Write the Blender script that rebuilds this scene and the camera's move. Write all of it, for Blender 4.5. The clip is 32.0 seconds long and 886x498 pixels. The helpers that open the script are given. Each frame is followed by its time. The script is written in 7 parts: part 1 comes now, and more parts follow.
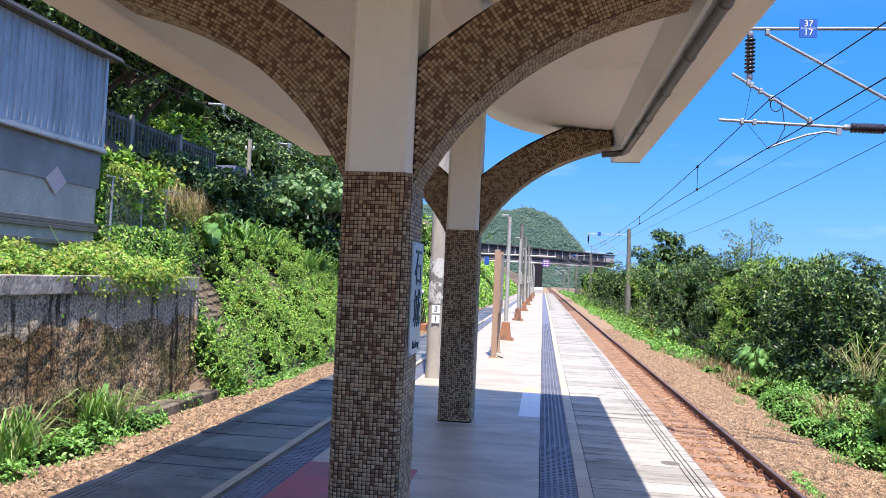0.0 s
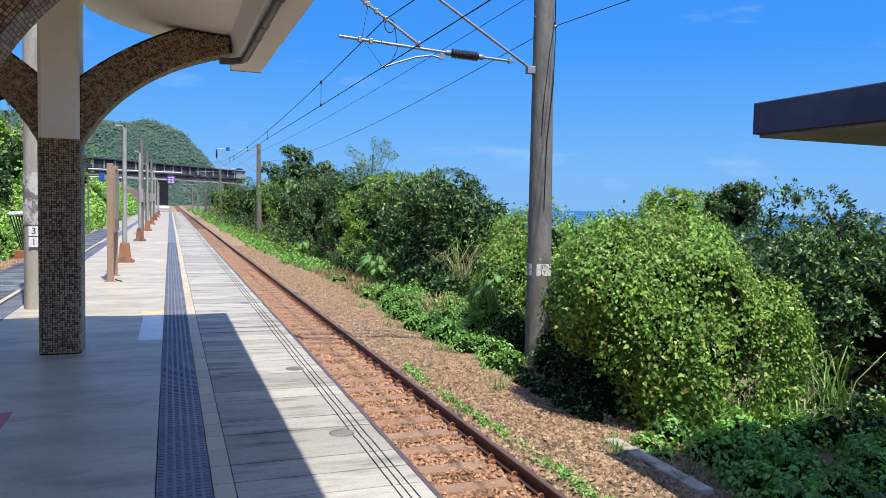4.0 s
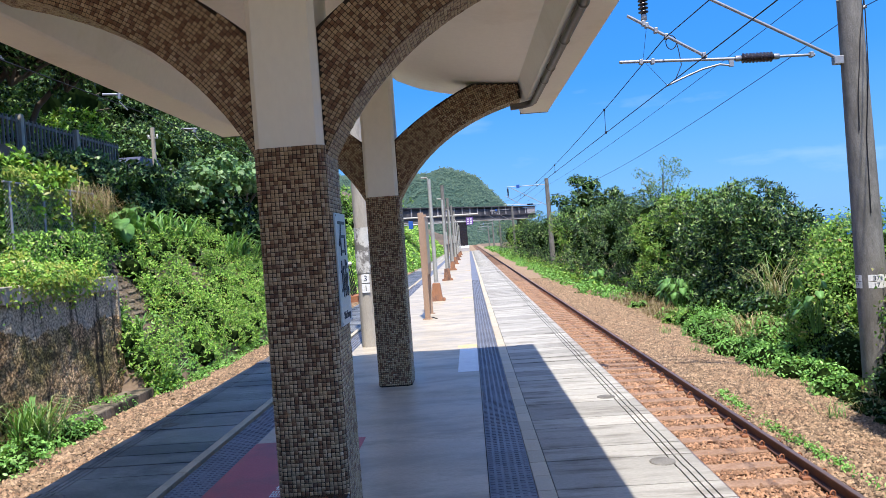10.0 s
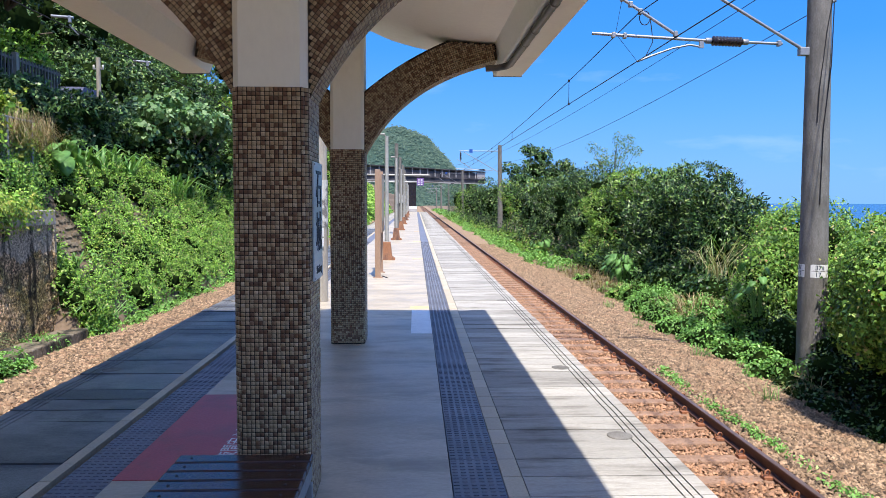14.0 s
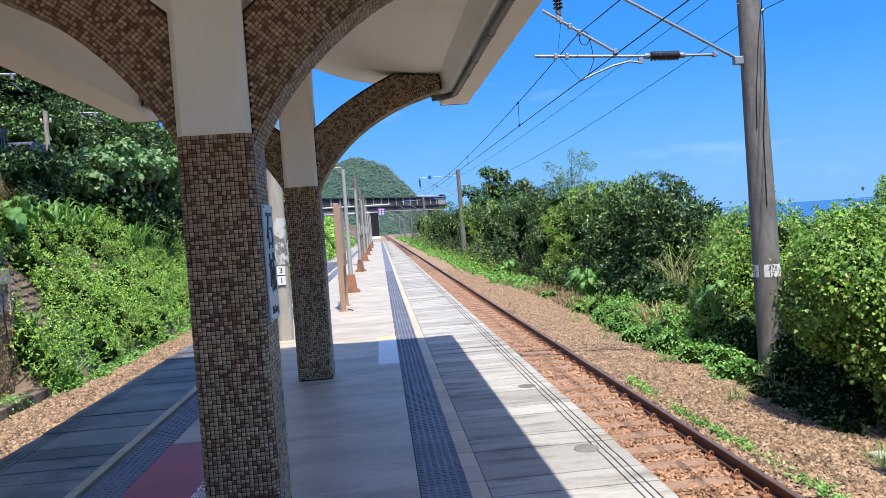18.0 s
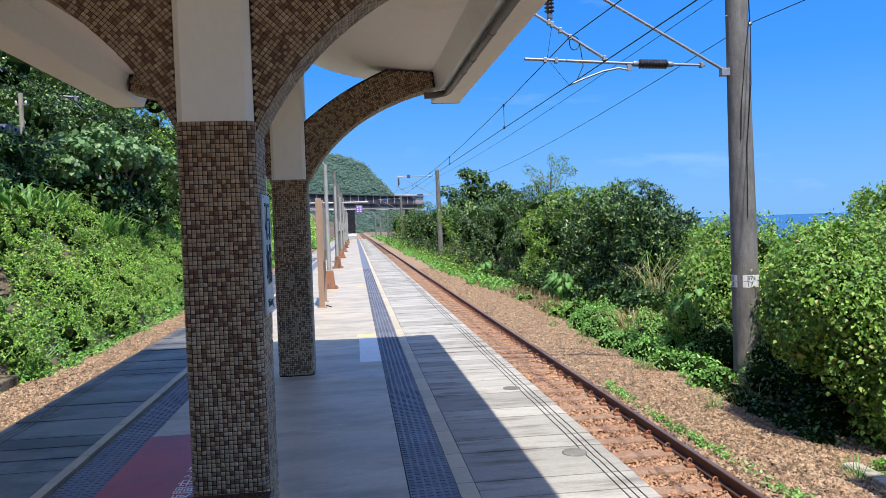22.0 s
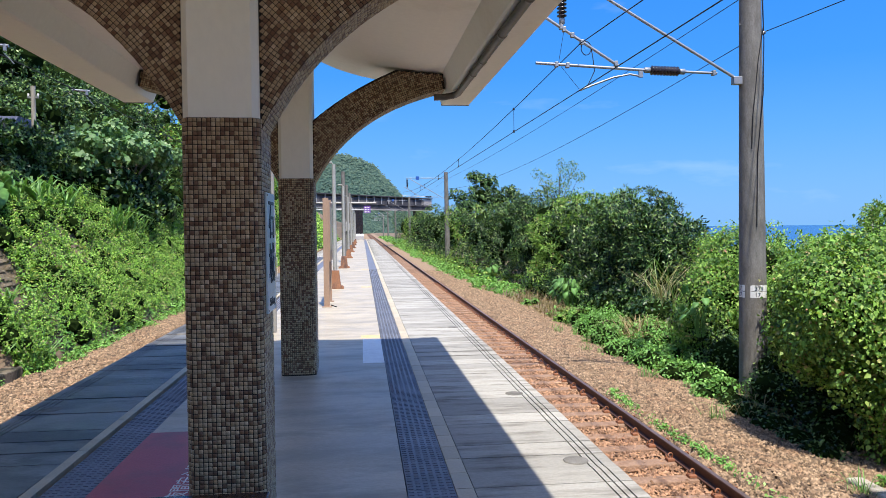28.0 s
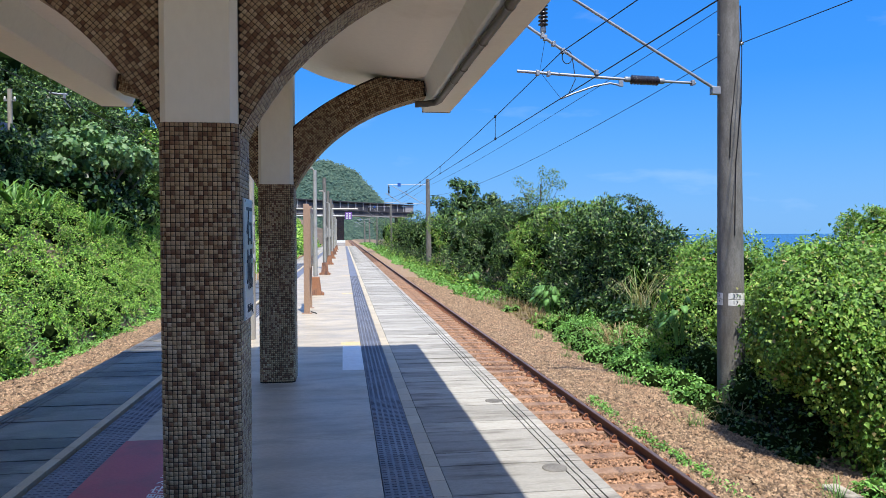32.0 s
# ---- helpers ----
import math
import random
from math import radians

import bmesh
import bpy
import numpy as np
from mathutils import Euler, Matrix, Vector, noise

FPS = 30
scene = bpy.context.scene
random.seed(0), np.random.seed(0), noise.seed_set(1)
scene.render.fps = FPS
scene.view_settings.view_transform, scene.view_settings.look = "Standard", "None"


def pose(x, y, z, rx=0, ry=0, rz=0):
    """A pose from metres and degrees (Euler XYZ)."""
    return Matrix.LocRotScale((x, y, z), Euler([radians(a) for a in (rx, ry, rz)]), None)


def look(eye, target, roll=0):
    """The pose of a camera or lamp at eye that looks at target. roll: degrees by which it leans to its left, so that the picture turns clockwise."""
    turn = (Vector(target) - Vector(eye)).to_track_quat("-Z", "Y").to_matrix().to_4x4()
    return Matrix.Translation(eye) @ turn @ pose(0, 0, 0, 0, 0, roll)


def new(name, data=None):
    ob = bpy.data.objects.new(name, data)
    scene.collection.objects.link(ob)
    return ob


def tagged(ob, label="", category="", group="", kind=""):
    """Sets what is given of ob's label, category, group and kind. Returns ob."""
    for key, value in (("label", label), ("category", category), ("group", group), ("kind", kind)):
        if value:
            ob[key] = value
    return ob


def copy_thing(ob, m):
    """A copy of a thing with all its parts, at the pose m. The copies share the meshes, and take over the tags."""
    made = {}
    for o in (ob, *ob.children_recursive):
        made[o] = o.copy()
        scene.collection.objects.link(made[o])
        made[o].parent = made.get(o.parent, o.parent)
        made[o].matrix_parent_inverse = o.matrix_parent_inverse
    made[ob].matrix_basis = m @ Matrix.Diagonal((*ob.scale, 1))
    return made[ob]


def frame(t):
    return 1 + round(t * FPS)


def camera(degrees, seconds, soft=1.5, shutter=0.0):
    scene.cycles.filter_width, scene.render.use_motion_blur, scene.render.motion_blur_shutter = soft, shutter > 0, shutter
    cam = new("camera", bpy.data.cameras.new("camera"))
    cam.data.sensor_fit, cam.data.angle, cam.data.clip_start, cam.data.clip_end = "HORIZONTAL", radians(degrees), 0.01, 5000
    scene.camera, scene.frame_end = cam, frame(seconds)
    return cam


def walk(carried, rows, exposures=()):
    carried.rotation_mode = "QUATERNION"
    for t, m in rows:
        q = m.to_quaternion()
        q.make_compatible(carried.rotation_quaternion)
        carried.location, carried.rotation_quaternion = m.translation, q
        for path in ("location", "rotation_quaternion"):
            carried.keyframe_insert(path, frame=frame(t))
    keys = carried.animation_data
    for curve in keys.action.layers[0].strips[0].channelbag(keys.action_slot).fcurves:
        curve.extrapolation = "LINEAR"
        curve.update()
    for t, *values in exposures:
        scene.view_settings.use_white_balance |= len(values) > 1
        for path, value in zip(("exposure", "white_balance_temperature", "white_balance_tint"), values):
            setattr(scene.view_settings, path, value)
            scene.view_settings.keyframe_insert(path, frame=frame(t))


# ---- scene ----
cam = camera(62.1, 32.0, soft=0.6)
PATH = [
    (0, (-0.035, 0.431, 1.65), (-0.307, 2.411, 1.728), 2.5),
    (0.5, (-0.006, 0.389, 1.641), (-0.115, 2.385, 1.689), 2.3),
    (1, (0.038, 0.425, 1.634), (0.273, 2.411, 1.644), 2.5),
    (1.5, (0.047, 0.465, 1.632), (0.613, 2.383, 1.613), 2.5),
    (2, (0.068, 0.559, 1.607), (0.766, 2.431, 1.521), 2.8),
    (2.5, (0.086, 0.581, 1.591), (0.81, 2.44, 1.443), 1.9),
    (4.5, (0.06, 0.475, 1.635), (0.721, 2.361, 1.553), 0.7),
    (5, (0.05, 0.455, 1.652), (0.611, 2.374, 1.618), 0.8),
    (5.5, (0.051, 0.437, 1.649), (0.541, 2.376, 1.644), 0.7),
    (6, (0.063, 0.429, 1.638), (0.529, 2.375, 1.635), -0.0),
    (6.5, (0.06, 0.436, 1.649), (0.462, 2.395, 1.648), -1.7),
    (7, (0.062, 0.439, 1.643), (0.416, 2.408, 1.645), -2.2),
    (7.5, (0.085, 0.427, 1.64), (0.414, 2.4, 1.637), -3.3),
    (8, (0.084, 0.421, 1.632), (0.367, 2.401, 1.626), -4.0),
    (8.5, (0.07, 0.421, 1.635), (0.308, 2.407, 1.623), -4.3),
    (9, (0.036, 0.42, 1.638), (0.181, 2.414, 1.624), -4.6),
    (9.5, (0.014, 0.403, 1.647), (0.102, 2.401, 1.63), -4.7),
    (10, (-0.019, 0.386, 1.637), (-0.09, 2.385, 1.618), -4.2),
    (10.5, (-0.026, 0.373, 1.628), (-0.144, 2.37, 1.588), -2.8),
    (11, (-0.033, 0.388, 1.616), (-0.164, 2.381, 1.524), -0.7),
    (11.5, (-0.034, 0.417, 1.63), (-0.174, 2.409, 1.531), -0.2),
    (12, (-0.031, 0.448, 1.631), (-0.072, 2.445, 1.541), 0.4),
    (12.5, (-0.008, 0.453, 1.637), (-0.023, 2.451, 1.559), 0.3),
    (13, (-0.021, 0.451, 1.641), (-0.043, 2.45, 1.572), 0.3),
    (13.5, (-0.131, 0.504, 1.648), (-0.161, 2.503, 1.572), 0.1),
    (14, (-0.216, 0.535, 1.637), (-0.141, 2.53, 1.507), 0.2),
    (14.5, (-0.158, 0.425, 1.656), (0.003, 2.413, 1.512), 0.4),
    (15, (-0.084, 0.34, 1.66), (0.102, 2.327, 1.532), -2.4),
    (15.5, (-0.197, 0.372, 1.656), (0.026, 2.358, 1.564), -3.1),
    (17.5, (-0.105, 0.415, 1.653), (0.124, 2.401, 1.582), -3.5),
    (18, (-0.14, 0.435, 1.656), (0.029, 2.427, 1.594), -4.1),
    (18.5, (-0.209, 0.455, 1.645), (-0.047, 2.447, 1.577), -4.4),
    (19, (-0.261, 0.476, 1.641), (-0.106, 2.469, 1.563), -3.7),
    (19.5, (-0.275, 0.496, 1.635), (-0.056, 2.482, 1.54), -2.3),
    (20, (-0.284, 0.49, 1.646), (-0.053, 2.474, 1.548), -1.6),
    (20.5, (-0.301, 0.475, 1.643), (-0.056, 2.458, 1.556), -1.5),
    (21, (-0.297, 0.488, 1.645), (-0.056, 2.472, 1.566), -1.8),
    (21.5, (-0.283, 0.487, 1.65), (-0.045, 2.472, 1.578), -1.8),
    (22, (-0.278, 0.502, 1.649), (-0.041, 2.487, 1.584), -2.0),
    (22.5, (-0.249, 0.519, 1.645), (0.082, 2.49, 1.585), -2.0),
    (23, (-0.232, 0.552, 1.644), (0.208, 2.502, 1.584), -1.7),
    (23.5, (-0.214, 0.552, 1.637), (0.225, 2.503, 1.575), -1.2),
    (24, (-0.201, 0.585, 1.631), (0.245, 2.533, 1.56), 0.0),
    (24.5, (-0.225, 0.563, 1.639), (0.212, 2.514, 1.567), 0.5),
    (25, (-0.255, 0.556, 1.654), (0.136, 2.516, 1.586), 0.5),
    (25.5, (-0.261, 0.56, 1.651), (0.064, 2.532, 1.591), 0.4),
    (27.5, (-0.256, 0.552, 1.649), (-0.027, 2.539, 1.592), -0.3),
    (28, (-0.259, 0.54, 1.649), (-0.041, 2.527, 1.591), -0.6),
    (28.5, (-0.272, 0.536, 1.647), (-0.062, 2.524, 1.591), -0.7),
    (29, (-0.27, 0.527, 1.649), (-0.07, 2.516, 1.594), -0.7),
    (29.5, (-0.271, 0.535, 1.653), (-0.077, 2.525, 1.601), -0.6),
    (30, (-0.277, 0.537, 1.652), (-0.088, 2.528, 1.603), -0.6),
    (30.5, (-0.267, 0.529, 1.65), (-0.085, 2.52, 1.602), -0.6),
    (31, (-0.231, 0.546, 1.646), (0.005, 2.531, 1.598), -0.4),
    (31.5, (-0.221, 0.548, 1.641), (0.057, 2.528, 1.599), -0.3),
    (32, (-0.246, 0.545, 1.65), (0.022, 2.527, 1.61), -0.3),
]
# the film's own brightening and darkening, in stops, and its white balance
EXPOSURES = [(0.0, 1.06, 6450, 18), (1.0, 0.88, 6420, 15), (2.0, 0.66, 6450, 11), (6.0, 0.66, 6330, 11), (9.0, 0.77, 6330, 13), (11.0, 0.94, 6380, 14), (13.0, 0.92, 6300, 16), (15.0, 0.82, 6350, 13), (19.0, 0.81, 6300, 13), (23.0, 0.71, 6350, 12), (28.0, 0.78, 6400, 12), (32.0, 0.70, 6280, 11)]
walk(cam, [(t, look(eye, aim, roll)) for t, eye, aim, roll in PATH], EXPOSURES)

# ---------------------------------------------------------------- light
SUN_FROM = Vector((0.297, -1.53, 3.35)).normalized()
SUN_EL = math.asin(SUN_FROM.z)
SUN_ROT = math.atan2(SUN_FROM.x, SUN_FROM.y)
world = bpy.data.worlds.new("sky")
scene.world = world
world.use_nodes = True
wn = world.node_tree
wn.nodes.clear()
sky = wn.nodes.new("ShaderNodeTexSky")
sky.sky_type, sky.sun_disc = "NISHITA", False
sky.sun_elevation, sky.sun_rotation = SUN_EL, SUN_ROT
sky.air_density, sky.dust_density, sky.ozone_density = 1.0, 1.0, 1.0
sky.altitude = 200.0
wbg = wn.nodes.new("ShaderNodeBackground")
wbg.inputs["Strength"].default_value = 0.15
wout = wn.nodes.new("ShaderNodeOutputWorld")
wmx = wn.nodes.new("ShaderNodeMix")
wmx.data_type, wmx.blend_type = "RGBA", "MULTIPLY"
wmx.inputs[0].default_value, wmx.inputs[7].default_value = 1.0, (0.86, 0.97, 1.22, 1.0)
wn.links.new(sky.outputs[0], wmx.inputs[6])
# clear deep blue low sky, paler at the horizon, and a few thin high clouds, the same all the way round
wco = wn.nodes.new("ShaderNodeTexCoord")
wse = wn.nodes.new("ShaderNodeSeparateXYZ")
wn.links.new(wco.outputs["Generated"], wse.inputs[0])
wlow = wn.nodes.new("ShaderNodeValToRGB")
for k, (p, col) in enumerate([(0.0, (0.21, 0.50, 0.93)), (0.055, (0.165, 0.465, 0.94)), (0.117, (0.105, 0.41, 0.95)), (0.20, (0.046, 0.33, 0.97)), (0.32, (0.028, 0.275, 0.93))]):
    el = wlow.color_ramp.elements[k] if k < 2 else wlow.color_ramp.elements.new(p)
    el.position, el.color = p, (*col, 1.0)
wn.links.new(wse.outputs[2], wlow.inputs[0])
wgain = wn.nodes.new("ShaderNodeMix")
wgain.data_type, wgain.blend_type = "RGBA", "MULTIPLY"
wgain.inputs[0].default_value, wgain.inputs[7].default_value = 1.0, (4.05, 4.05, 4.05, 1.0)
wn.links.new(wlow.outputs[0], wgain.inputs[6])
wmr = wn.nodes.new("ShaderNodeMapRange")
wmr.interpolation_type = "SMOOTHSTEP"
for k, val in ((1, 0.30), (2, 0.58), (3, 0.95), (4, 0.0)):
    wmr.inputs[k].default_value = val
wn.links.new(wse.outputs[2], wmr.inputs[0])
whz = wn.nodes.new("ShaderNodeMix")
whz.data_type = "RGBA"
wn.links.new(wgain.outputs[2], whz.inputs[7])
wn.links.new(wmr.outputs[0], whz.inputs[0])
wn.links.new(wmx.outputs[2], whz.inputs[6])
wmp = wn.nodes.new("ShaderNodeMapping")
wmp.inputs["Scale"].default_value = (2.2, 2.6, 9.0)
wn.links.new(wco.outputs["Generated"], wmp.inputs[0])
wno = wn.nodes.new("ShaderNodeTexNoise")
wno.inputs["Scale"].default_value, wno.inputs["Detail"].default_value = 1.6, 7.0
wn.links.new(wmp.outputs[0], wno.inputs[0])
wcr = wn.nodes.new("ShaderNodeMapRange")
for k, val in ((1, 0.60), (2, 0.82), (3, 0.0), (4, 0.36)):
    wcr.inputs[k].default_value = val
wn.links.new(wno.outputs[0], wcr.inputs[0])
wcl = wn.nodes.new("ShaderNodeMix")
wcl.data_type = "RGBA"
wcl.inputs[7].default_value = (4.0, 4.6, 5.4, 1.0)
wn.links.new(wcr.outputs[0], wcl.inputs[0])
wn.links.new(whz.outputs[2], wcl.inputs[6])
wn.links.new(wcl.outputs[2], wbg.inputs["Color"])
wn.links.new(wbg.outputs[0], wout.inputs[0])
sun_data = bpy.data.lights.new("sun", "SUN")
sun_data.energy, sun_data.angle, sun_data.color = 4.3, radians(0.53), (1.0, 0.94, 0.83)
sun = new("sun", sun_data)
sun.matrix_world = look(SUN_FROM * 50, (0, 0, 0))


# ---------------------------------------------------------------- materials
def nodes_of(name):
    m = bpy.data.materials.new(name)
    m.use_nodes = True
    t = m.node_tree
    return m, t, t.nodes["Principled BSDF"]


def mixer(t, fac, a, b, blend="MIX"):
    n = t.nodes.new("ShaderNodeMix")
    n.data_type, n.blend_type = "RGBA", blend
    for sock, v in ((n.inputs[0], fac), (n.inputs[6], a), (n.inputs[7], b)):
        if isinstance(v, bpy.types.NodeSocket):
            t.links.new(v, sock)
        elif isinstance(v, tuple):
            sock.default_value = (*v[:3], 1)
        else:
            sock.default_value = v
    return n.outputs[2]


def noise_tex(t, vec, scale, detail=5.0, rough=0.6):
    n = t.nodes.new("ShaderNodeTexNoise")
    n.inputs["Scale"].default_value, n.inputs["Detail"].default_value = scale, detail
    n.inputs["Roughness"].default_value = rough
    t.links.new(vec, n.inputs["Vector"])
    return n.outputs["Fac"]


def ramp(t, fac, stops, interp="LINEAR"):
    n = t.nodes.new("ShaderNodeValToRGB")
    e = n.color_ramp.elements
    n.color_ramp.interpolation = interp
    while len(e) < len(stops):
        e.new(0.5)
    for el, (p, c) in zip(e, stops):
        el.position = p
        el.color = (*c, 1) if isinstance(c, tuple) else (c, c, c, 1)
    t.links.new(fac, n.inputs[0])
    return n.outputs[0]


def stretched(t, s):
    g = t.nodes.new("ShaderNodeNewGeometry")
    m = t.nodes.new("ShaderNodeMapping")
    m.inputs["Scale"].default_value = s
    t.links.new(g.outputs["Position"], m.inputs["Vector"])
    return m.outputs[0]


def surf(name, c1, c2, scale=3.0, rough=0.7, metal=0.0, grain=60.0, bump=0.15, stain=None, stain_scale=0.7,
         stretch=(1, 1, 1), vary=0.0, island=False, spec=0.5, stain_at=(0.5, 0.7), bump_dist=0.01, gmix=0.35, wet=0.0):
    m, t, p = nodes_of(name)
    vec = stretched(t, stretch)
    col = mixer(t, ramp(t, noise_tex(t, vec, scale), [(0.3, 0.0), (0.7, 1.0)]), c1, c2)
    fine = noise_tex(t, vec, grain, 3.0)
    col = mixer(t, gmix, col, ramp(t, fine, [(0.25, 0.35), (0.75, 1.0)]), "MULTIPLY")
    if stain:
        s = ramp(t, noise_tex(t, vec, stain_scale, 7.0, 0.68), [(stain_at[0], 0.0), (stain_at[1], 1.0)])
        col = mixer(t, s, col, stain)
    if vary:
        if island:
            r = t.nodes.new("ShaderNodeNewGeometry").outputs["Random Per Island"]
        else:
            r = t.nodes.new("ShaderNodeObjectInfo").outputs["Random"]
        col = mixer(t, vary, col, ramp(t, r, [(0.0, 0.3), (1.0, 1.3)]), "MULTIPLY")
    t.links.new(col, p.inputs["Base Color"])
    p.inputs["Roughness"].default_value, p.inputs["Metallic"].default_value = rough, metal
    p.inputs["Specular IOR Level"].default_value = spec
    if wet:
        w = ramp(t, noise_tex(t, vec, stain_scale * 0.6, 5.0), [(0.35, rough - wet), (0.65, rough)])
        t.links.new(w, p.inputs["Roughness"])
    if bump:
        b = t.nodes.new("ShaderNodeBump")
        b.inputs["Strength"].default_value, b.inputs["Distance"].default_value = bump, bump_dist
        t.links.new(fine, b.inputs["Height"])
        t.links.new(b.outputs[0], p.inputs["Normal"])
    return m


def leaf_mat(name, stops, trans=0.30, rough=0.45):
    m, t, p = nodes_of(name)
    g = t.nodes.new("ShaderNodeNewGeometry")
    col = ramp(t, g.outputs["Random Per Island"], stops)
    big = noise_tex(t, stretched(t, (1, 1, 1)), 0.9, 3.0)
    col = mixer(t, 0.5, col, ramp(t, big, [(0.3, 0.55), (0.7, 1.2)]), "MULTIPLY")
    mid = noise_tex(t, stretched(t, (1, 1, 1)), 4.5, 3.0)
    col = mixer(t, 0.6, col, ramp(t, mid, [(0.35, 0.45), (0.65, 1.45)]), "MULTIPLY")
    t.links.new(col, p.inputs["Base Color"])
    p.inputs["Roughness"].default_value = rough
    p.inputs["Specular IOR Level"].default_value = 0.3
    tr = t.nodes.new("ShaderNodeBsdfTranslucent")
    t.links.new(mixer(t, 1.0, col, (1.0, 1.0, 0.45), "MULTIPLY"), tr.inputs["Color"])
    mx = t.nodes.new("ShaderNodeMixShader")
    mx.inputs[0].default_value = trans
    t.links.new(p.outputs[0], mx.inputs[1])
    t.links.new(tr.outputs[0], mx.inputs[2])
    t.links.new(mx.outputs[0], t.nodes["Material Output"].inputs[0])
    return m


def mosaic_mat():
    m, t, p = nodes_of("mosaic_tile")
    g = t.nodes.new("ShaderNodeNewGeometry")
    col = ramp(t, g.outputs["Random Per Island"], [
        (0.0, (0.190, 0.096, 0.046)), (0.14, (0.232, 0.126, 0.062)), (0.27, (0.290, 0.174, 0.092)),
        (0.35, (0.430, 0.310, 0.170)), (0.60, (0.500, 0.375, 0.215)), (0.82, (0.445, 0.330, 0.190)), (0.95, (0.58, 0.46, 0.29))], "CONSTANT")
    v = stretched(t, (1, 1, 1))
    col = mixer(t, 0.45, col, ramp(t, noise_tex(t, v, 90.0, 3.0), [(0.3, 0.5), (0.7, 1.1)]), "MULTIPLY")
    col = mixer(t, 0.3, col, ramp(t, noise_tex(t, v, 3.0, 4.0), [(0.3, 0.6), (0.7, 1.1)]), "MULTIPLY")
    t.links.new(col, p.inputs["Base Color"])
    p.inputs["Roughness"].default_value = 0.38
    return m


M_TILE = mosaic_mat()
M_GROUT = surf("dark_grout", (0.028, 0.024, 0.019), (0.05, 0.043, 0.034), 20, 0.95, spec=0.2)
M_PAINT = surf("cream_paint", (0.815, 0.80, 0.665), (0.86, 0.85, 0.715), 1.2, 0.6, grain=25, bump=0.04, stain=(0.68, 0.68, 0.55), stain_scale=1.3, stain_at=(0.55, 0.85), gmix=0.08, stretch=(1, 1, 0.5))
M_SOFFIT = surf("soffit_paint", (0.92, 0.875, 0.75), (0.95, 0.905, 0.78), 0.6, 0.75, grain=20, bump=0.04, stain=(0.74, 0.68, 0.53), stain_scale=0.7, stain_at=(0.58, 0.88), gmix=0.08)
M_ROOF = surf("roof_tile", (0.30, 0.13, 0.08), (0.38, 0.17, 0.10), 2, 0.7)
M_PIPE = surf("grey_pipe", (0.10, 0.09, 0.075), (0.16, 0.145, 0.12), 4, 0.45, grain=30)
M_SLAB = surf("platform_concrete", (0.42, 0.367, 0.278), (0.58, 0.51, 0.385), 1.1, 0.55, spec=0.3, grain=45, bump=0.10,
              stain=(0.31, 0.275, 0.215), stain_scale=2.4, stretch=(0.55, 1.3, 1), stain_at=(0.46, 0.64), wet=0.2)
M_PLANK = surf("plank_concrete", (0.39, 0.373, 0.325), (0.595, 0.57, 0.50), 2.6, 0.8, spec=0.15, grain=60, bump=0.35,
                   stain=(0.21, 0.195, 0.165), stain_scale=2.6, stretch=(0.45, 2.2, 1), vary=0.34, stain_at=(0.45, 0.64), gmix=0.45)
# landward planks: damp blotches, plus the deeper shade there put into the colour
M_PLANK_DARK = surf("damp_shade_plank_concrete", (0.13, 0.13, 0.122), (0.24, 0.238, 0.222), 2.0, 0.5, spec=0.4, grain=60, bump=0.35,
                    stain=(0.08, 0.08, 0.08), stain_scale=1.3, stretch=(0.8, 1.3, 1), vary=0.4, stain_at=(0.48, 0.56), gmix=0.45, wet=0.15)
M_PLANK_ALL = surf("plank_concrete_far", (0.39, 0.373, 0.325), (0.595, 0.57, 0.50), 2.6, 0.8, spec=0.15, grain=60, bump=0.35,
                   stain=(0.21, 0.195, 0.165), stain_scale=2.6, stretch=(0.45, 2.2, 1), vary=0.34, stain_at=(0.45, 0.64), gmix=0.45, island=True)
M_JOINT = surf("joint_filler", (0.045, 0.042, 0.038), (0.08, 0.075, 0.068), 9, 0.95)
M_TACTILE = surf("tactile_grey", (0.14, 0.15, 0.185), (0.22, 0.23, 0.265), 2.5, 0.5, grain=60, vary=0.2, stain=(0.15, 0.15, 0.165), stain_at=(0.5, 0.7))
M_YELLOW = surf("faded_yellow", (0.50, 0.415, 0.28), (0.57, 0.49, 0.345), 2, 0.6, vary=0.2, stain=(0.42, 0.375, 0.29), stain_scale=1.5)
M_YELLOW2 = surf("bright_yellow_tile", (0.68, 0.46, 0.17), (0.62, 0.48, 0.28), 6, 0.6, vary=0.2, stain=(0.5, 0.46, 0.38), stain_scale=5)
M_RED = surf("red_floor_paint", (0.40, 0.055, 0.06), (0.48, 0.075, 0.08), 1.5, 0.45, stain=(0.24, 0.06, 0.06), stain_scale=2)
M_WHITE = surf("white_paint", (0.74, 0.74, 0.71), (0.84, 0.84, 0.80), 5, 0.5, stain=(0.55, 0.54, 0.50), stain_scale=6, stain_at=(0.52, 0.75))
M_BROWNRAIL = surf("rusty_rail", (0.085, 0.040, 0.026), (0.13, 0.06, 0.035), 6, 0.6, 0.3, grain=40)
M_RAILTOP = surf("rail_head", (0.20, 0.13, 0.10), (0.28, 0.20, 0.16), 6, 0.42, 0.6, grain=40, bump=0.05)
M_RUST = surf("rust", (0.26, 0.10, 0.045), (0.36, 0.15, 0.07), 9, 0.85)
M_SLEEPER = surf("rust_stained_sleeper", (0.28, 0.165, 0.10), (0.40, 0.255, 0.165), 5, 0.9, grain=30, bump=0.8, stain=(0.21, 0.11, 0.06), stain_scale=4.0, bump_dist=0.03, gmix=0.6)
